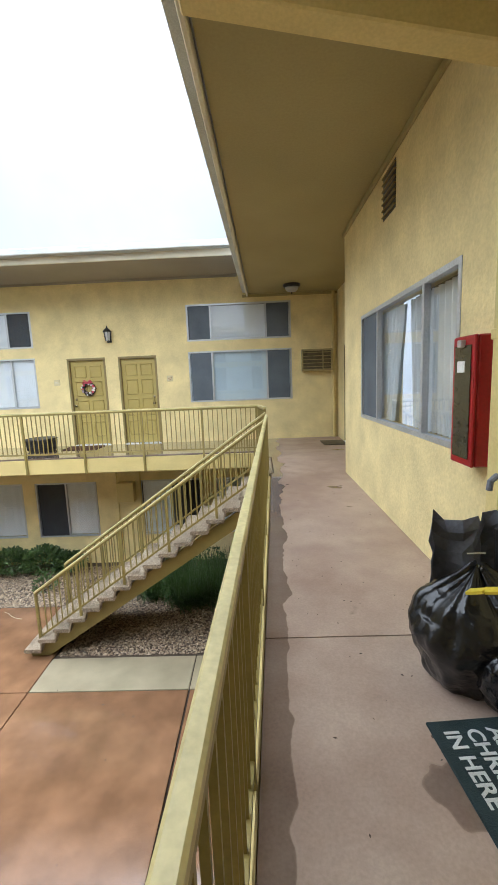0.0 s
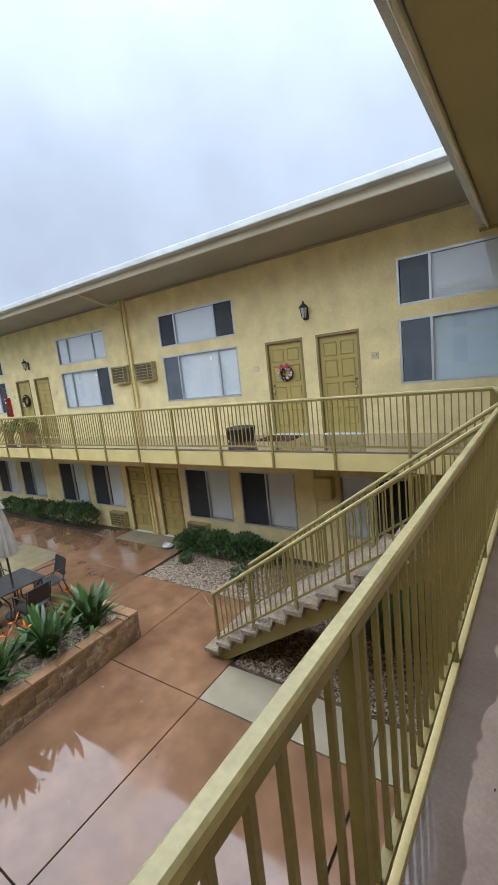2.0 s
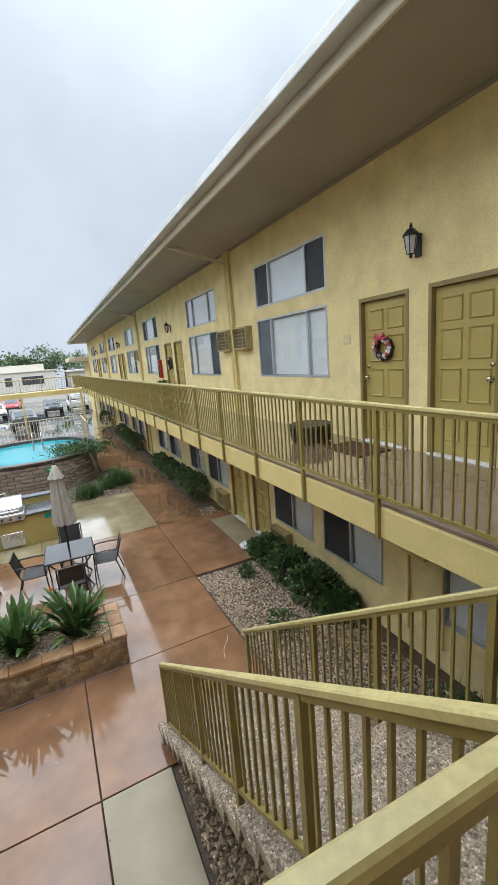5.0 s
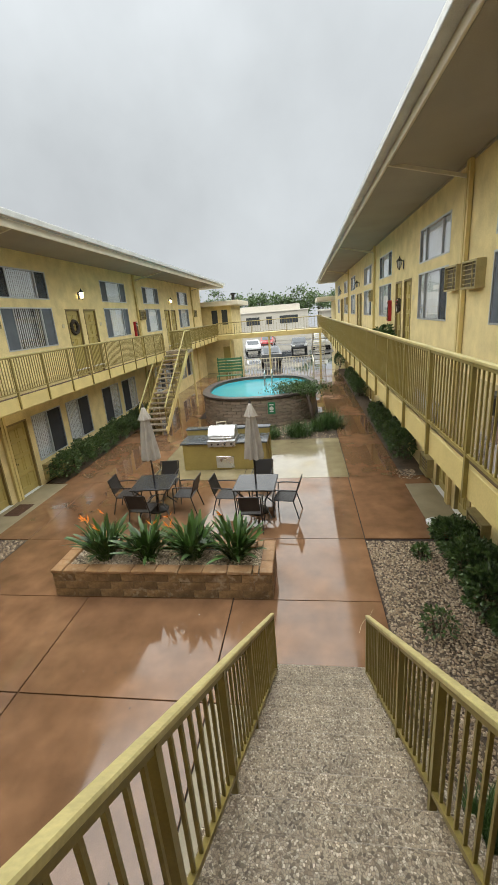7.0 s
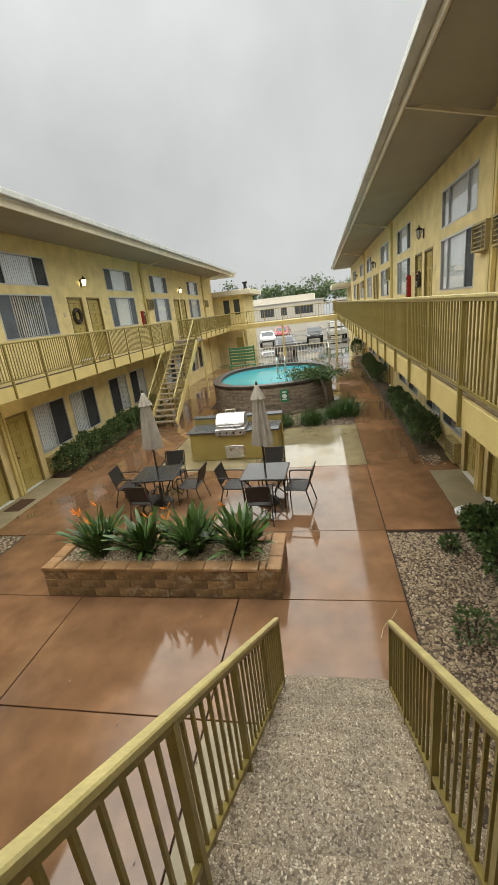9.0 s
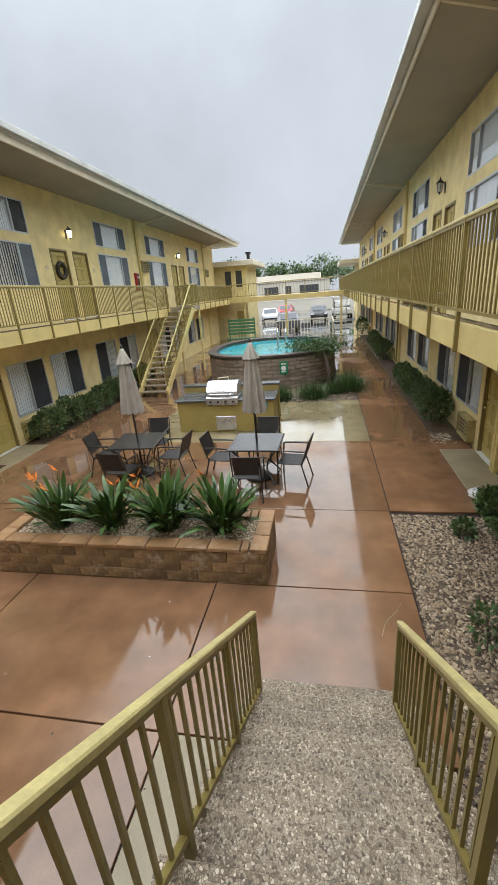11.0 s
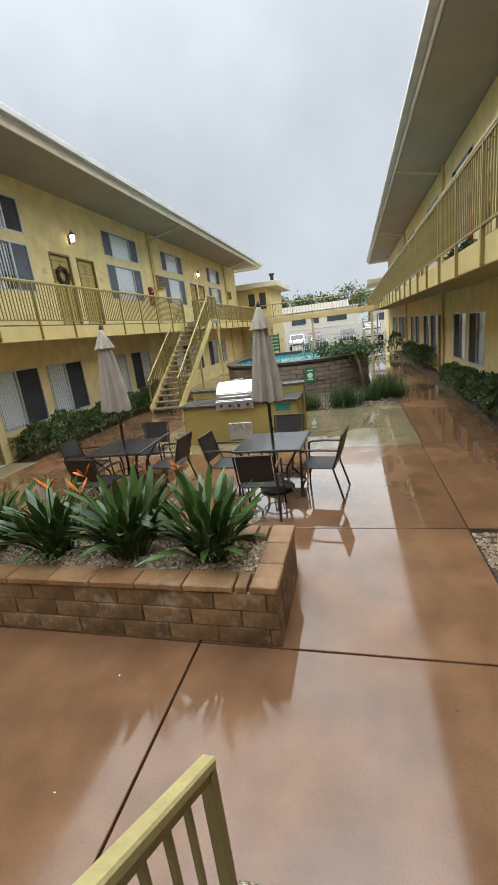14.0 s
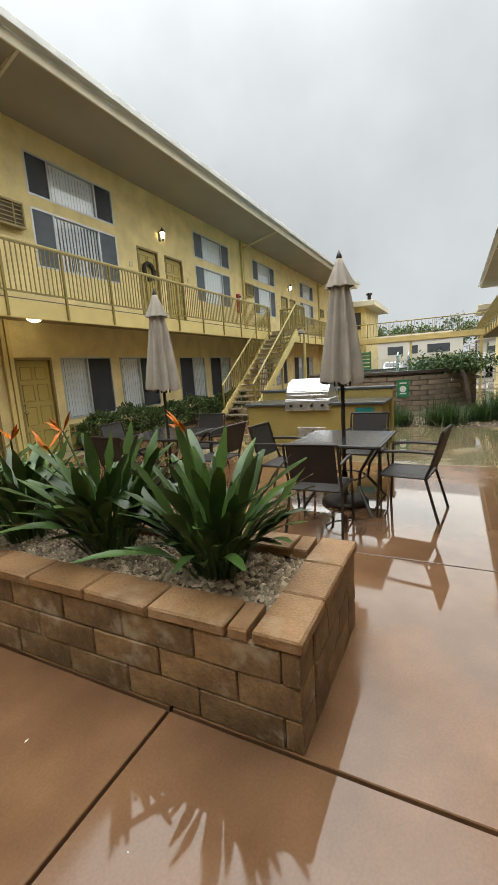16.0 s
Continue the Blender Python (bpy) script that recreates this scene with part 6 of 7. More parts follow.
# ---- things on the upper walkway ----
lt = thing("ceiling_light", (0.83, 8.3, 6.155), "dark bronze ceiling light with a milky bowl under the soffit", "ceiling light")
part("pan", lathe(bmesh.new(), ((0.17, 6.155), (0.175, 6.12), (0.15, 6.095)), (0.83, 8.3, 0), 24), M_BLACK, lt, "", True)
part("bowl", lathe(bmesh.new(), ((0.02, 6.0), (0.08, 6.015), (0.12, 6.05), (0.14, 6.094)), (0.83, 8.3, 0), 24), M_LAMPOFF, lt, "milky glass bowl", True)
part("finial", lathe(bmesh.new(), ((0.006, 5.965), (0.016, 5.98), (0.012, 5.998)), (0.83, 8.3, 0), 10), M_BLACK, lt)
for x in (-9.35,):
    l2 = thing("ceiling_light", (x, -1.1, F - 0.2), "lit round light under the south walkway", "ceiling light")
    part("bowl", lathe(bmesh.new(), ((0.03, -0.09), (0.09, -0.075), (0.13, -0.03), (0.14, -0.002)), (x, -1.1, F - 0.2), 20), M_LAMPGLASS, l2, "lit bowl", True)

mat_ = thing("doormat", (0.93, 0.80, F), "dark teal doormat with pale printed words", "doormat")
mm = pose(0.965, 0.735, F, 0, 0, -86)
bm = rbox(-0.36, 0.36, -0.26, 0.26, 0.0, 0.012, 0.004)
bmesh.ops.transform(bm, matrix=mm, verts=bm.verts)
part("pad", bm, M_MAT, mat_)
for txt, lx, ly in (("IN HERE", -0.31, -0.215), ("CHRIST", -0.31, -0.132), ("AS L", -0.31, -0.05), ("W", -0.31, 0.032)):
    cu = bpy.data.curves.new("lettering", "FONT")
    cu.body, cu.size, cu.extrude, cu.offset = txt, 0.080, 0.0008, 0.0018
    ob = new("lettering", cu)
    ob.data.materials.append(M_LETTER)
    ob.parent = mat_
    ob.matrix_basis = Matrix.Translation(-mat_.location) @ mm @ pose(lx, ly, 0.0132)


def sack(name, label, c, rx, ry, h, seed, material, neck=0.3, category="bag"):
    """A full, knotted plastic sack with pleats drawn up to its neck."""
    rnd = random.Random(seed)
    r = thing(name, (c[0], c[1], c[2]), label, category)
    bm = bmesh.new()
    n, rows, rings = 96, 40, []
    fr = [(rnd.randint(9, 24), rnd.uniform(0, 6.28), rnd.uniform(0.4, 1)) for _ in range(6)]
    for j in range(rows + 1):
        t = j / rows
        body = math.sin(math.pi * min(1, 0.16 + t * 0.78)) ** 0.55
        if t > 0.72:
            body *= 1 - 0.82 * ((t - 0.72) / 0.28) ** 1.1
        ring = []
        for k in range(n):
            a = 6.2832 * k / n
            pl = sum(w * math.sin(f * a + p + t * 2) for f, p, w in fr) * (0.008 + 0.05 * max(0, t - 0.4) ** 1.2)
            nz = noise.noise(Vector((math.cos(a) * 2.3 + seed, math.sin(a) * 2.3, t * 3.2))) * 0.13 + noise.noise(Vector((math.cos(a) * 6 + seed, math.sin(a) * 6, t * 9))) * 0.05
            q = max(0.05, body * (1 + nz) + pl)
            ring.append(bm.verts.new((c[0] + rx * q * math.cos(a), c[1] + ry * q * math.sin(a), c[2] + h * t + (0.02 * math.sin(5 * a) if t > 0.6 else 0))))
        rings.append(ring)
    for a, b in zip(rings, rings[1:]):
        for k in range(n):
            bm.faces.new((a[k], a[(k + 1) % n], b[(k + 1) % n], b[k]))
    bm.faces.new(rings[0][::-1])
    bm.faces.new(rings[-1])
    part("film", bm, material, r, "", True)
    return r


bag = sack("rubbish_bag", "full black plastic rubbish bag with a yellow drawstring, against the wall", (1.00, 1.34, F), 0.27, 0.23, 0.52, 3, M_BAG)
bm = bmesh.new()
pts = [(0.90, 1.22, F + 0.47), (0.94, 1.17, F + 0.50), (1.00, 1.13, F + 0.52), (1.10, 1.10, F + 0.53)]
for a, b in zip(pts, pts[1:]):
    bar(bm, a, b, 0.045, 0.012)
part("drawstring", bm, M_YELLOW, bag, "yellow plastic drawstring")
bag2 = sack("rubbish_bag", "second black plastic rubbish bag slumped beside the first", (1.12, 1.13, F), 0.20, 0.18, 0.36, 8, M_BAG)
gb = thing("paper_bag", (1.05, 1.42, F + 0.42), "crumpled slate grey shopping bag stuffed behind the rubbish bag", "bag")
bm = bmesh.new()
rnd = random.Random(4)
grid = [[bm.verts.new((0.84 + 0.36 * i / 8 + rnd.uniform(-0.01, 0.01), 1.46 + 0.06 * math.sin(i * 1.3) + rnd.uniform(-0.02, 0.02), F + 0.38 + 0.32 * j / 6 + 0.03 * math.sin(i * 2.1) * j / 6)) for i in range(9)] for j in range(7)]
for j in range(6):
    for i in range(8):
        bm.faces.new((grid[j][i], grid[j][i + 1], grid[j + 1][i + 1], grid[j + 1][i]))
sol = bmesh.ops.solidify(bm, geom=bm.faces[:], thickness=0.05)
part("paper", bm, M_GREYBAG, gb)
part("mark", bx(0.97, 1.05, 1.375, 1.38, F + 0.50, F + 0.505), M_WHITE, gb)
part("mark", bx(0.97, 1.05, 1.375, 1.38, F + 0.56, F + 0.565), M_WHITE, gb)
um = thing("folded_umbrella", (1.2, 1.50, F), "folded black umbrella with a crooked handle leaning on the wall", "umbrella")
part("shaft", tube(bmesh.new(), [(1.12, 1.36, F + 0.30), (1.14, 1.42, F + 0.80)], 0.01, 8), M_BLACK, um)
part("crook", tube(bmesh.new(), [(1.14, 1.42, F + 0.79), (1.145, 1.425, F + 0.85), (1.13, 1.42, F + 0.89), (1.10, 1.41, F + 0.90), (1.07, 1.40, F + 0.88), (1.065, 1.40, F + 0.84)], 0.014, 8), M_GREYBAG, um)
part("folded_cloth", tube(bmesh.new(), [(1.10, 1.30, F + 0.02), (1.12, 1.36, F + 0.35), (1.135, 1.40, F + 0.66)], 0.02, 10, 0.035), M_BLACK, um)
dm = thing("doormat", (1.62, 7.45, F), "dark rubber doormat in the recess before the door", "doormat")
part("pad", rbox(1.38, 1.86, 7.9, 8.5, F, F + 0.012, 0.004), M_BLACK, dm)
tub = thing("plant_tub", (-4.75, 8.55, F), "low ribbed black plastic tub beside the door", "tub")
part("body", lathe(bmesh.new(), ((0.27, 0.0), (0.29, 0.03), (0.31, 0.24), (0.33, 0.26), (0.32, 0.28), (0.27, 0.275)), (-4.75, 8.55, F), 28), M_PLANTER, tub)
for k in range(28):
    a = 6.283 * k / 28
    part("rib", tube(bmesh.new(), [(-4.75 + 0.292 * math.cos(a), 8.55 + 0.292 * math.sin(a), F + 0.03), (-4.75 + 0.312 * math.cos(a), 8.55 + 0.312 * math.sin(a), F + 0.24)], 0.012, 5), M_PLANTER, tub)
dm = thing("doormat", (-3.95, 8.6, F), "brown coir doormat before the wreathed door", "doormat")
part("pad", rbox(-4.28, -3.5, 8.42, 8.95, F, F + 0.016, 0.004), M_BROWNMAT, dm)


def potted_plant(x, y, h, r0, seed):
    """A clay pot with a loose leafy plant."""
    rg = np.random.default_rng(seed)
    t = thing("potted_plant", (x, y, F), "leafy green plant in a clay pot on the upper walkway", "plant", "potted plants on the walkway")
    part("pot", lathe(bmesh.new(), ((0.10, 0.0), (0.14, 0.22), (0.155, 0.225), (0.155, 0.26), (0.135, 0.26), (0.13, 0.23)), (x, y, F), 20), M_TERRA, t, "terracotta pot", True)
    k = 420
    a, up = rg.uniform(0, 6.283, k), rg.uniform(0.1, 1.0, k)
    q = r0 * np.sqrt(rg.uniform(0, 1, k)) * (0.45 + 0.75 * np.sin(3.0 * up))
    P = np.stack([x + q * np.cos(a), y + 0.6 * q * np.sin(a), F + 0.24 + (h - 0.26) * up], 1)
    d = np.stack([np.cos(a), np.sin(a), rg.uniform(-0.5, 0.7, k)], 1) + 0.4 * rg.normal(size=(k, 3))
    d /= np.linalg.norm(d, axis=1)[:, None]
    sd = np.cross(d, rg.normal(size=(k, 3)))
    sd /= np.linalg.norm(sd, axis=1)[:, None]
    ln = rg.uniform(0.07, 0.13, k)[:, None]
    V = np.stack([P, P + d * ln * 0.5 + sd * ln * 0.22, P + d * ln, P + d * ln * 0.5 - sd * ln * 0.22], 1).reshape(-1, 3)
    raw("foliage", V, [(4 * i, 4 * i + 1, 4 * i + 2, 4 * i + 3) for i in range(k)], M_GRASS, t)
    for i in range(5):
        b = 1.257 * i
        part("stem", tube(bmesh.new(), [(x, y, F + 0.2), (x + 0.5 * r0 * math.cos(b), y + 0.3 * r0 * math.sin(b), F + 0.75 * h)], 0.007, 5, 0.004), M_GRASS, t)


for i, (x, y, h, r0) in enumerate(((-14.75, 8.62, 0.62, 0.26), (-14.15, 8.78, 0.74, 0.30), (-13.55, 8.7, 0.58, 0.24))):
    potted_plant(x, y, h, r0, 300 + i)


def wreath(c, r0, label, balls, bow, out, seed):
    w = thing("door_wreath", c, label, "wreath", "door wreaths")
    rnd = random.Random(seed)
    bm = bmesh.new()
    n = 28
    pts = [(c[0] + r0 * math.cos(6.283 * k / n), c[1], c[2] + r0 * math.sin(6.283 * k / n)) for k in range(n + 1)]
    tube(bm, pts, r0 * 0.30, 8, cap=False)
    for v in bm.verts:
        v.co += Vector((rnd.uniform(-1, 1), rnd.uniform(-0.5, 0.5), rnd.uniform(-1, 1))) * 0.018
    part("ring", bm, M_DARKWREATH, w, "", False)
    for k in range(balls):
        a = rnd.uniform(0, 6.283)
        q = r0 * rnd.uniform(0.78, 1.22)
        p = (c[0] + q * math.cos(a), c[1] + out * r0 * 0.26, c[2] + q * math.sin(a))
        bm = bmesh.new()
        bmesh.ops.create_icosphere(bm, subdivisions=1, radius=rnd.uniform(0.018, 0.032), matrix=Matrix.Translation(p))
        part("bauble", bm, M_PINK if k % 6 == 0 else (M_PALEDECO if k % 3 == 1 else M_WHITEPLASTIC), w)
    if bow:
        for s in (-1, 1):
            part("bow_loop", tube(bmesh.new(), [(c[0], c[1] + out * 0.05, c[2] + r0), (c[0] + s * 0.07, c[1] + out * 0.07, c[2] + r0 + 0.06), (c[0] + s * 0.11, c[1] + out * 0.06, c[2] + r0 + 0.01), (c[0], c[1] + out * 0.05, c[2] + r0)], 0.02, 6), M_PINK, w, "pink bow loop")
    return w


wreath((-3.83, N + 0.01, F + 1.32), 0.128, "grey wreath with silver baubles and a pink bow on the door", 26, True, -1, 2)
wreath((-13.55, S - 0.01, F + 1.42), 0.20, "dark twig wreath on the olive door", 0, False, 1, 3)
wreath((-14.2, N + 0.01, F + 1.30), 0.17, "dark wreath with pale ornaments on the far door", 10, False, -1, 4)

# box and conduit on the ground-floor north wall, meter box
mb = thing("meter_box", (-3.1, N, 1.5), "yellow painted meter box with a conduit on the ground-floor wall", "electric box")
part("box", rbox(-3.32, -2.92, N - 0.22, N - 0.002, 1.56, 2.02, 0.008), M_BEAM, mb)
part("conduit", tube(bmesh.new(), [(-3.36, N - 0.03, 0.3), (-3.36, N - 0.03, 2.6)], 0.018, 8), M_BEAM, mb)
part("conduit", tube(bmesh.new(), [(-2.80, N - 0.03, 0.3), (-2.80, N - 0.03, 2.6)], 0.018, 8), M_BEAM, mb)
wb = thing("white_bag", (-7.55, 8.45, 0.0), "white plastic bag lying by the hedge", "bag")
bm = bmesh.new()
bmesh.ops.create_icosphere(bm, subdivisions=3, radius=0.12, matrix=Matrix.Translation((-7.5, 8.5, 0.075)) @ Matrix.Diagonal((1.3, 0.9, 0.6, 1)))
for v in bm.verts:
    v.co += Vector(noise.noise_vector(v.co * 14)) * 0.06
part("film", bm, M_WHITEPLASTIC, wb)
dmS = thing("doormat", (-8.4, S + 0.5, 0.0), "brown doormat before the south ground-floor door", "doormat")
part("pad", rbox(-8.75, -8.1, S + 0.2, S + 0.62, 0.0, 0.015, 0.004), M_BROWNMAT, dmS)

# ---- the bridge and the far wing ----
br = thing("footbridge", (-32.0, 3.6, 0.0), "yellow footbridge on posts linking the two upper walkways", "footbridge")
part("deck", rbox(-32.6, -31.5, S_EDGE + 0.05, N_EDGE - 0.08, 2.62, 2.95, 0.01), M_BEAM, br)
for y in (0.55, 3.5, 7.3):
    part("column", rbox(-31.75, -31.6, y - 0.07, y + 0.07, -0.05, 2.617, 0.006), M_BEAM, br)
railing("bridge_railing", "cream steel railing along the footbridge", (-31.5, S_EDGE + 0.1, 3.85), (-31.5, RY, 3.85), [0.05 + 1.3 * k for k in range(6)], step=0.2, drop=0.0)
wg = thing("far_wing", (-35.0, -1.6, 0.0), "two-storey yellow wing with a flat overhanging roof", "building")
part("wall", bx(-38.0, -33.0, -5.0, 0.55, -0.05, 5.1), M_STUCCO, wg)
part("roof", rbox(-38.6, -32.3, -5.5, 1.25, 5.103, 5.45, 0.02), M_FASCIA, wg)
for y in (-1.0, -0.2):
    w_ = part("window", bx(-32.998, -32.97, y, y + 0.45, 3.7, 4.8), M_FARGLASS, wg)
part("door", bx(-32.998, -32.96, -0.3, 0.4, 0.0, 2.0), M_DOOR, wg)
part("flue", lathe(bmesh.new(), ((0.12, 0.0), (0.12, 0.4), (0.2, 0.42), (0.2, 0.55)), (-33.4, 0.75, 5.452), 10), M_BLACK, wg)
an = thing("far_annex", (-46.0, 10.0, 0.0), "yellow annex beyond the north wing with a flat roof", "building")
part("wall", bx(-48.0, -43.0, 9.2, 14.0, -0.05, 5.0), M_STUCCO, an)
part("roof", rbox(-48.6, -42.4, 7.5, 14.5, 5.003, 5.4, 0.02), M_FASCIA, an)
ps = thing("steel_stair", (-40.0, 7.4, 0.0), "pale steel stair beyond the footbridge", "stairs")
for k in range(12):
    part("tread", bx(-40.6 + 0.2 * k, -40.35 + 0.2 * k, 6.9, 8.0, 0.2 + 0.19 * k, 0.24 + 0.19 * k), M_FASCIA, ps)
for y in (6.88, 8.02):
    part("stringer", bar(bmesh.new(), (-40.6, y, 0.1), (-38.2, y, 2.4), 0.05, 0.22), M_FASCIA, ps)


# ---- parked cars ----
def make_car(name, label, paint, tall=1.45, L=4.4, W=1.76, pickup=False):
    r = thing(name, (0, 0, 0), label, "car", "parked cars")
    h = tall
    side = [(-L / 2, 0.30), (-L / 2, 0.62), (-L / 2 + 0.10, 0.78), (-L * 0.24, 0.90), (-L * 0.11, h - 0.06), (L * 0.02, h), (L * 0.22, h - 0.05), (L * 0.40, 0.98), (L / 2 - 0.05, 0.92), (L / 2, 0.60), (L / 2, 0.32)]
    if pickup:
        side = [(-L / 2, 0.38), (-L / 2, 0.75), (-L / 2 + 0.08, 0.95), (-L * 0.22, 1.05), (-L * 0.12, h - 0.05), (L * 0.0, h), (L * 0.12, h - 0.04), (L * 0.16, 1.02), (L / 2 - 0.03, 1.0), (L / 2, 0.7), (L / 2, 0.4)]
    bm = bmesh.new()
    rows = []
    for s in (-1, 1):
        rows.append([bm.verts.new((s * (W / 2 - (0.17 if z > 1.0 else 0.0)), x, z)) for x, z in side])
    bm.faces.new(rows[0][::-1])
    bm.faces.new(rows[1])
    for i in range(len(side)):
        j = (i + 1) % len(side)
        bm.faces.new((rows[0][i], rows[0][j], rows[1][j], rows[1][i]))
    bmesh.ops.recalc_face_normals(bm, faces=bm.faces)
    bmesh.ops.bevel(bm, geom=bm.edges[:], offset=0.05, segments=2, affect="EDGES")
    body = part("body", bm, paint, r)
    part("windscreen", bar(bmesh.new(), (0, -L * 0.235, 0.955), (0, -L * 0.115, h - 0.10), W - 0.42, 0.03), M_FARGLASS, r)
    if not pickup:
        part("rear_window", bar(bmesh.new(), (0, L * 0.39, 1.03), (0, L * 0.235, h - 0.10), W - 0.42, 0.03), M_FARGLASS, r)
    for s in (-1, 1):
        part("side_window", bx(s * (W / 2 - 0.15), s * (W / 2 - 0.10), -L * 0.09, L * 0.15, 1.02, h - 0.12), M_FARGLASS, r)
        part("headlight", rbox(s * W * 0.28, s * W * 0.46, -L / 2 - 0.012, -L / 2 + 0.03, 0.60, 0.74, 0.01) if s > 0 else rbox(-W * 0.46, -W * 0.28, -L / 2 - 0.012, -L / 2 + 0.03, 0.60, 0.74, 0.01), M_WHITEPLASTIC, r)
        for y in (-L * 0.31, L * 0.30):
            wh = part("wheel", tube(bmesh.new(), [(s * (W / 2 - 0.20), y, 0.32), (s * (W / 2 + 0.01), y, 0.32)], 0.32, 20), M_TYRE, r)
            part("rim", tube(bmesh.new(), [(s * (W / 2 + 0.0), y, 0.32), (s * (W / 2 + 0.016), y, 0.32)], 0.2, 14), M_ALU, wh)
    part("bumper", rbox(-W / 2 + 0.08, W / 2 - 0.08, -L / 2 - 0.02, -L / 2 + 0.05, 0.34, 0.50, 0.02), M_BLACK, r)
    return r


GZ = -0.06
place(make_car("parked_car", "white car parked in the wet lot", M_CARWHITE), pose(-50.0, 0.0, GZ, 0, 0, 100))
place(make_car("parked_car", "grey estate car parked just beyond the footbridge", M_CARGREY, 1.5), pose(-38.2, 3.0, GZ, 0, 0, -82))
place(make_car("parked_car", "black car parked in the wet lot", M_CARDARK), pose(-49.0, 5.5, GZ, 0, 0, 92))
place(make_car("parked_car", "red car parked behind the white one", M_CARRED), pose(-57.5, 1.2, GZ, 0, 0, 88))
place(make_car("parked_truck", "white pickup truck parked at the end of the path", M_CARWHITE, 1.8, 5.2, 1.9, True), pose(-49.5, 8.0, GZ, 0, 0, 92))
place(make_car("parked_car", "dark car parked beside the white one", M_CARDARK), pose(-53.0, -3.2, GZ, 0, 0, 95))

# ---- across the lot ----
fb = thing("far_building", (-80.0, 0.0, 0.0), "low cream building across the parking lot", "building")
part("wall", bx(-90.0, -76.0, -14.0, 7.0, -0.05, 4.4), M_FARWHITE, fb)
part("upper_wall", bx(-90.0, -78.0, -13.5, 5.5, 4.4, 5.6), M_FARWHITE, fb)
part("parapet", rbox(-90.2, -75.8, -14.2, 7.2, 4.4, 4.6, 0.03), M_FARWHITE, fb)
for y0, y1 in ((-8.0, -6.4), (-4.0, -1.6), (-0.4, 0.6), (2.0, 5.2)):
    w_ = part("window", bx(-75.99, -75.95, y0, y1, 2.4, 3.7), M_FARGLASS, fb)
lw_ = thing("lot_wall", (-68.0, 0.0, 0.0), "long cream boundary wall at the back of the lot", "wall")
part("wall", rbox(-68.2, -68.0, -30.0, 30.0, GZ, 1.6, 0.02), M_FARWHITE, lw_)
part("cap", rbox(-68.25, -67.95, -30.0, 30.0, 1.603, 1.68, 0.02), M_FARWHITE, lw_)
f2 = thing("far_building", (-84.0, 16.0, 0.0), "second low cream building behind the lot", "building")
part("wall", bx(-92.0, -80.0, 9.5, 30.0, -0.05, 3.9), M_FARWHITE, f2)
part("roof", rbox(-92.5, -79.4, 9.0, 30.5, 3.9, 4.2, 0.03), M_FARWHITE, f2)
for y0 in (10.5, 13.0, 15.5):
    w_ = part("window", bx(-79.99, -79.95, y0, y0 + 1.4, 1.5, 2.8), M_FARGLASS, f2)


def far_tree(x, y, h, r, seed, palm=False):
    rng = np.random.default_rng(seed)
    t = thing("far_palm" if palm else "far_tree", (x, y, GZ), "distant palm in the haze" if palm else "distant leafy tree in the haze", "tree", "distant trees")
    part("trunk", tube(bmesh.new(), [(x, y, GZ), (x + 0.2, y + 0.1, h * 0.5), (x, y, h * 0.85)], 0.25, 8, 0.12), M_BARK, t)
    if palm:
        for k in range(18):
            a = 6.283 * k / 18
            dz = rng.uniform(-0.5, 0.9)
            bm = bmesh.new()
            c = Vector((x, y, h * 0.86))
            d = Vector((math.cos(a), math.sin(a), 0))
            sd = Vector((-math.sin(a), math.cos(a), 0))
            pts = [c + d * (r * q) + Vector((0, 0, dz * r * q - 0.9 * r * q * q)) for q in (0, 0.35, 0.7, 1.0)]
            wd = (0.1, 0.35, 0.3, 0.02)
            vs = [[bm.verts.new(p + sd * w + Vector((0, 0, -0.1 * w))), bm.verts.new(p - sd * w)] for p, w in zip(pts, wd)]
            for A, B in zip(vs, vs[1:]):
                bm.faces.new((A[0], A[1], B[1], B[0]))
            part("frond", bm, M_LEAF, t)
        return
    n = 1500
    blobs = rng.normal(size=(9, 3)) * (r * 0.5, r * 0.6, r * 0.28) + (x, y, h * 0.82)
    P = blobs[rng.integers(0, 9, n)] + rng.normal(size=(n, 3)) * (r * 0.26, r * 0.26, r * 0.2)
    for k in range(4):
        part("limb", tube(bmesh.new(), [(x, y, h * 0.5), tuple(blobs[k])], 0.12, 6, 0.04), M_BARK, t)
    d = rng.normal(size=(n, 3))
    d /= np.linalg.norm(d, axis=1)[:, None]
    s = np.cross(d, rng.normal(size=(n, 3)))
    s /= np.linalg.norm(s, axis=1)[:, None]
    L = rng.uniform(0.3, 0.6, n)[:, None]
    V = np.stack([P, P + d * L * 0.5 + s * L * 0.3, P + d * L, P + d * L * 0.5 - s * L * 0.3], 1).reshape(-1, 3)
    raw("crown", V, [(4 * k, 4 * k + 1, 4 * k + 2, 4 * k + 3) for k in range(n)], M_LEAF, t)


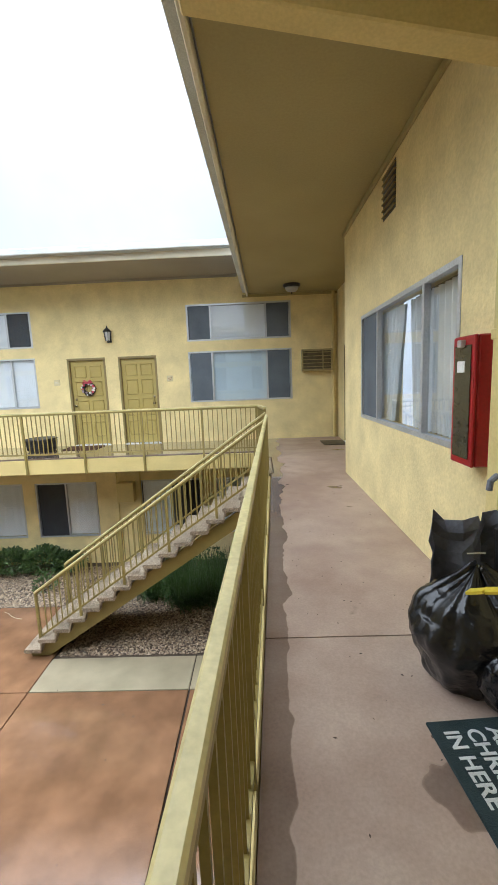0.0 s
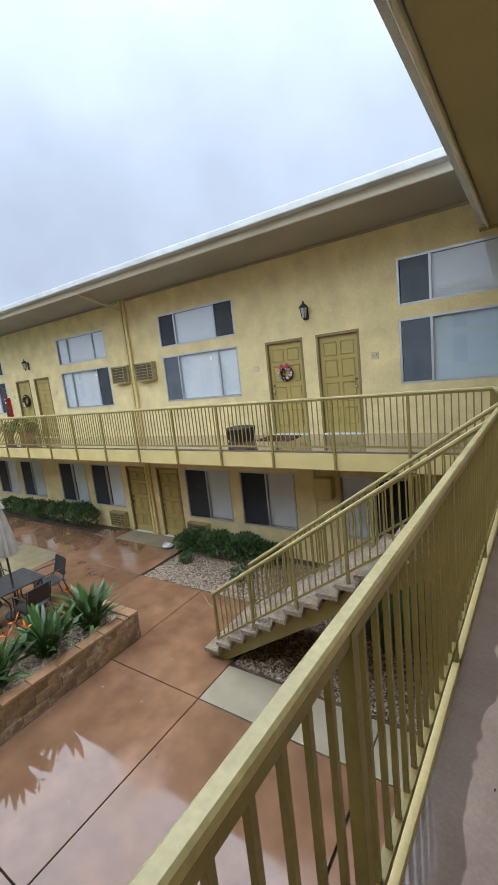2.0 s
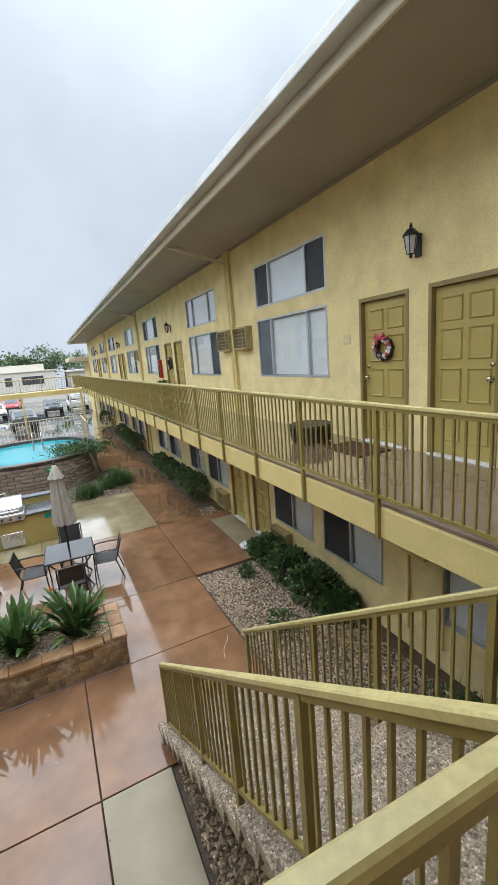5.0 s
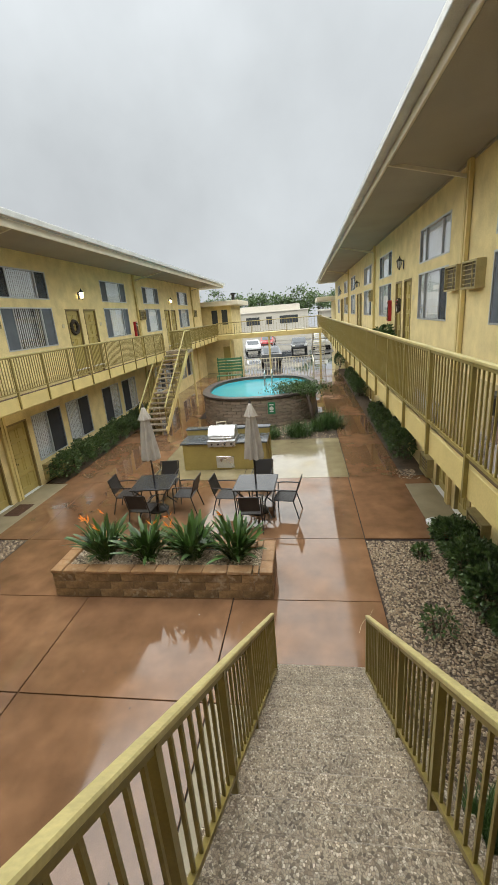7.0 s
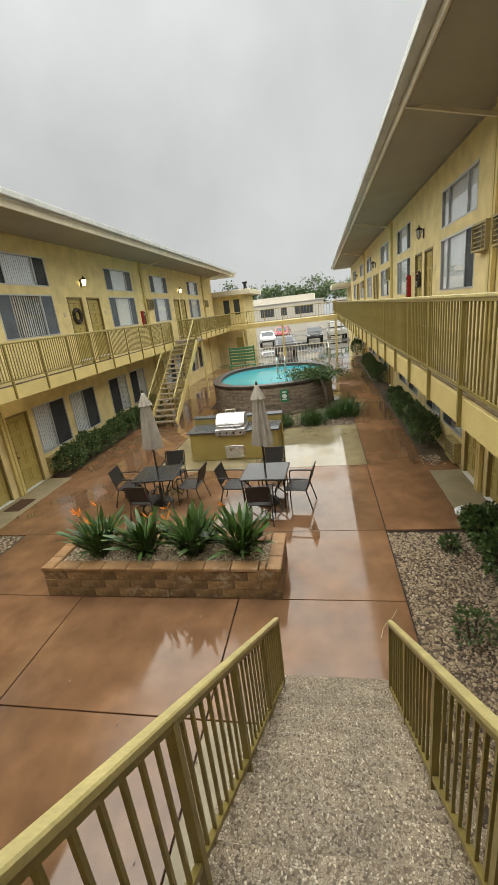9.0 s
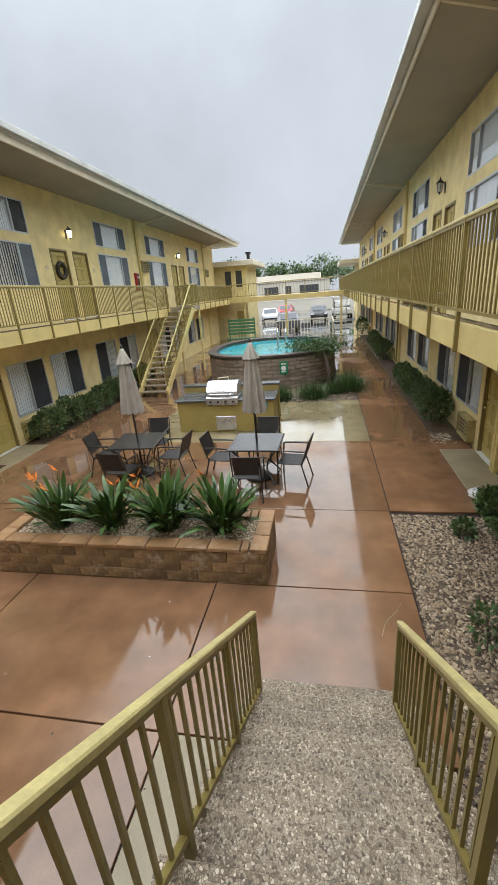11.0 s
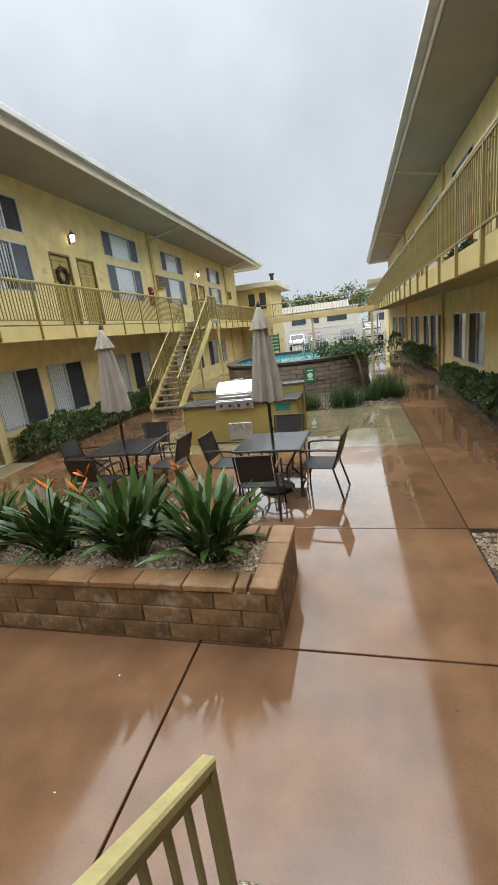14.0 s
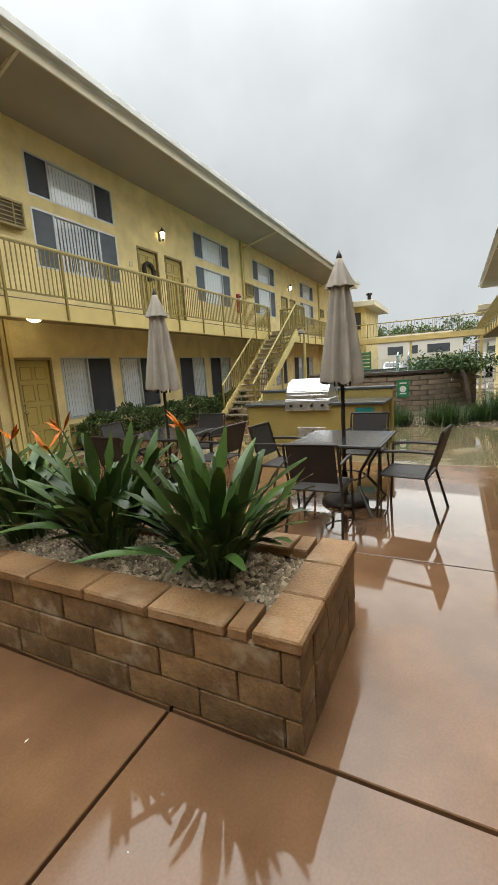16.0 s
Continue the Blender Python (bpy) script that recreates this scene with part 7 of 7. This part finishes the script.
for i, (x, y, h, r, pm) in enumerate(((-100, -14, 8.5, 3.0, False), (-98, -8.5, 8.2, 2.8, False), (-102, -4.0, 8.4, 2.6, False), (-99, 1.5, 6.8, 2.8, False), (-100, 6.0, 7.8, 3.2, False), (-97, 9.5, 6.6, 3.0, False),
                                       (-105, -22, 8.5, 3.5, False), (-110, 16, 7.0, 4.0, False), (-110, 24, 7.0, 4.0, False), (-98, -11.5, 7.2, 2.4, False), (-101, 3.5, 7.4, 2.4, False))):
    far_tree(x, y, h, r, 200 + i, pm)


# ---- fallen leaves, grit and petals ----
def litter(name, label, rects, n, size, seed, material, z):
    rg = np.random.default_rng(seed)
    V, Fc = [], []
    for k in range(n):
        x0, x1, y0, y1 = rects[k % len(rects)]
        x, y, a, s_ = rg.uniform(x0, x1), rg.uniform(y0, y1), rg.uniform(0, 6.28), size * rg.uniform(0.4, 1.4)
        c, si = math.cos(a), math.sin(a)
        o = len(V)
        for u, v, h in ((-1, 0, 0.0), (0, -0.45, 0.12), (1, 0, 0.05), (0, 0.45, 0.1)):
            V.append((x + s_ * (c * u - si * v), y + s_ * (si * u + c * v), z + s_ * h + 0.001))
        Fc.append((o, o + 1, o + 2, o + 3))
    return tagged(raw(name, V, Fc, material), label, "litter", kind="stuff")


litter("dark_grit", "dark grit and bits of leaf on the wet deck", [(0.25, 1.25, 0.2, 4.5)], 110, 0.008, 31, M_BARK, F)
litter("fallen_leaf_litter", "small fallen leaves on the wet court", [(-5.0, -1.2, 1.0, 7.0), (-10.0, -7.1, 0.2, 7.0)], 60, 0.016, 32, M_BARK, 0.0)
litter("pale_petals", "pale fallen petals on the wet court", [(-5.0, -3.4, 3.0, 7.0)], 5, 0.011, 33, M_WHITE, 0.0)
twig = thing("twig", (-4.78, 6.81, 0.0), "thin pale curved twig lying on the wet court", "twig")
part("stalk", tube(bmesh.new(), [(-4.53, 6.71, 0.007), (-4.67, 6.75, 0.007), (-4.78, 6.81, 0.007), (-4.88, 6.90, 0.007), (-5.02, 6.97, 0.007)], 0.0035, 5, 0.002), M_PLATE, twig)
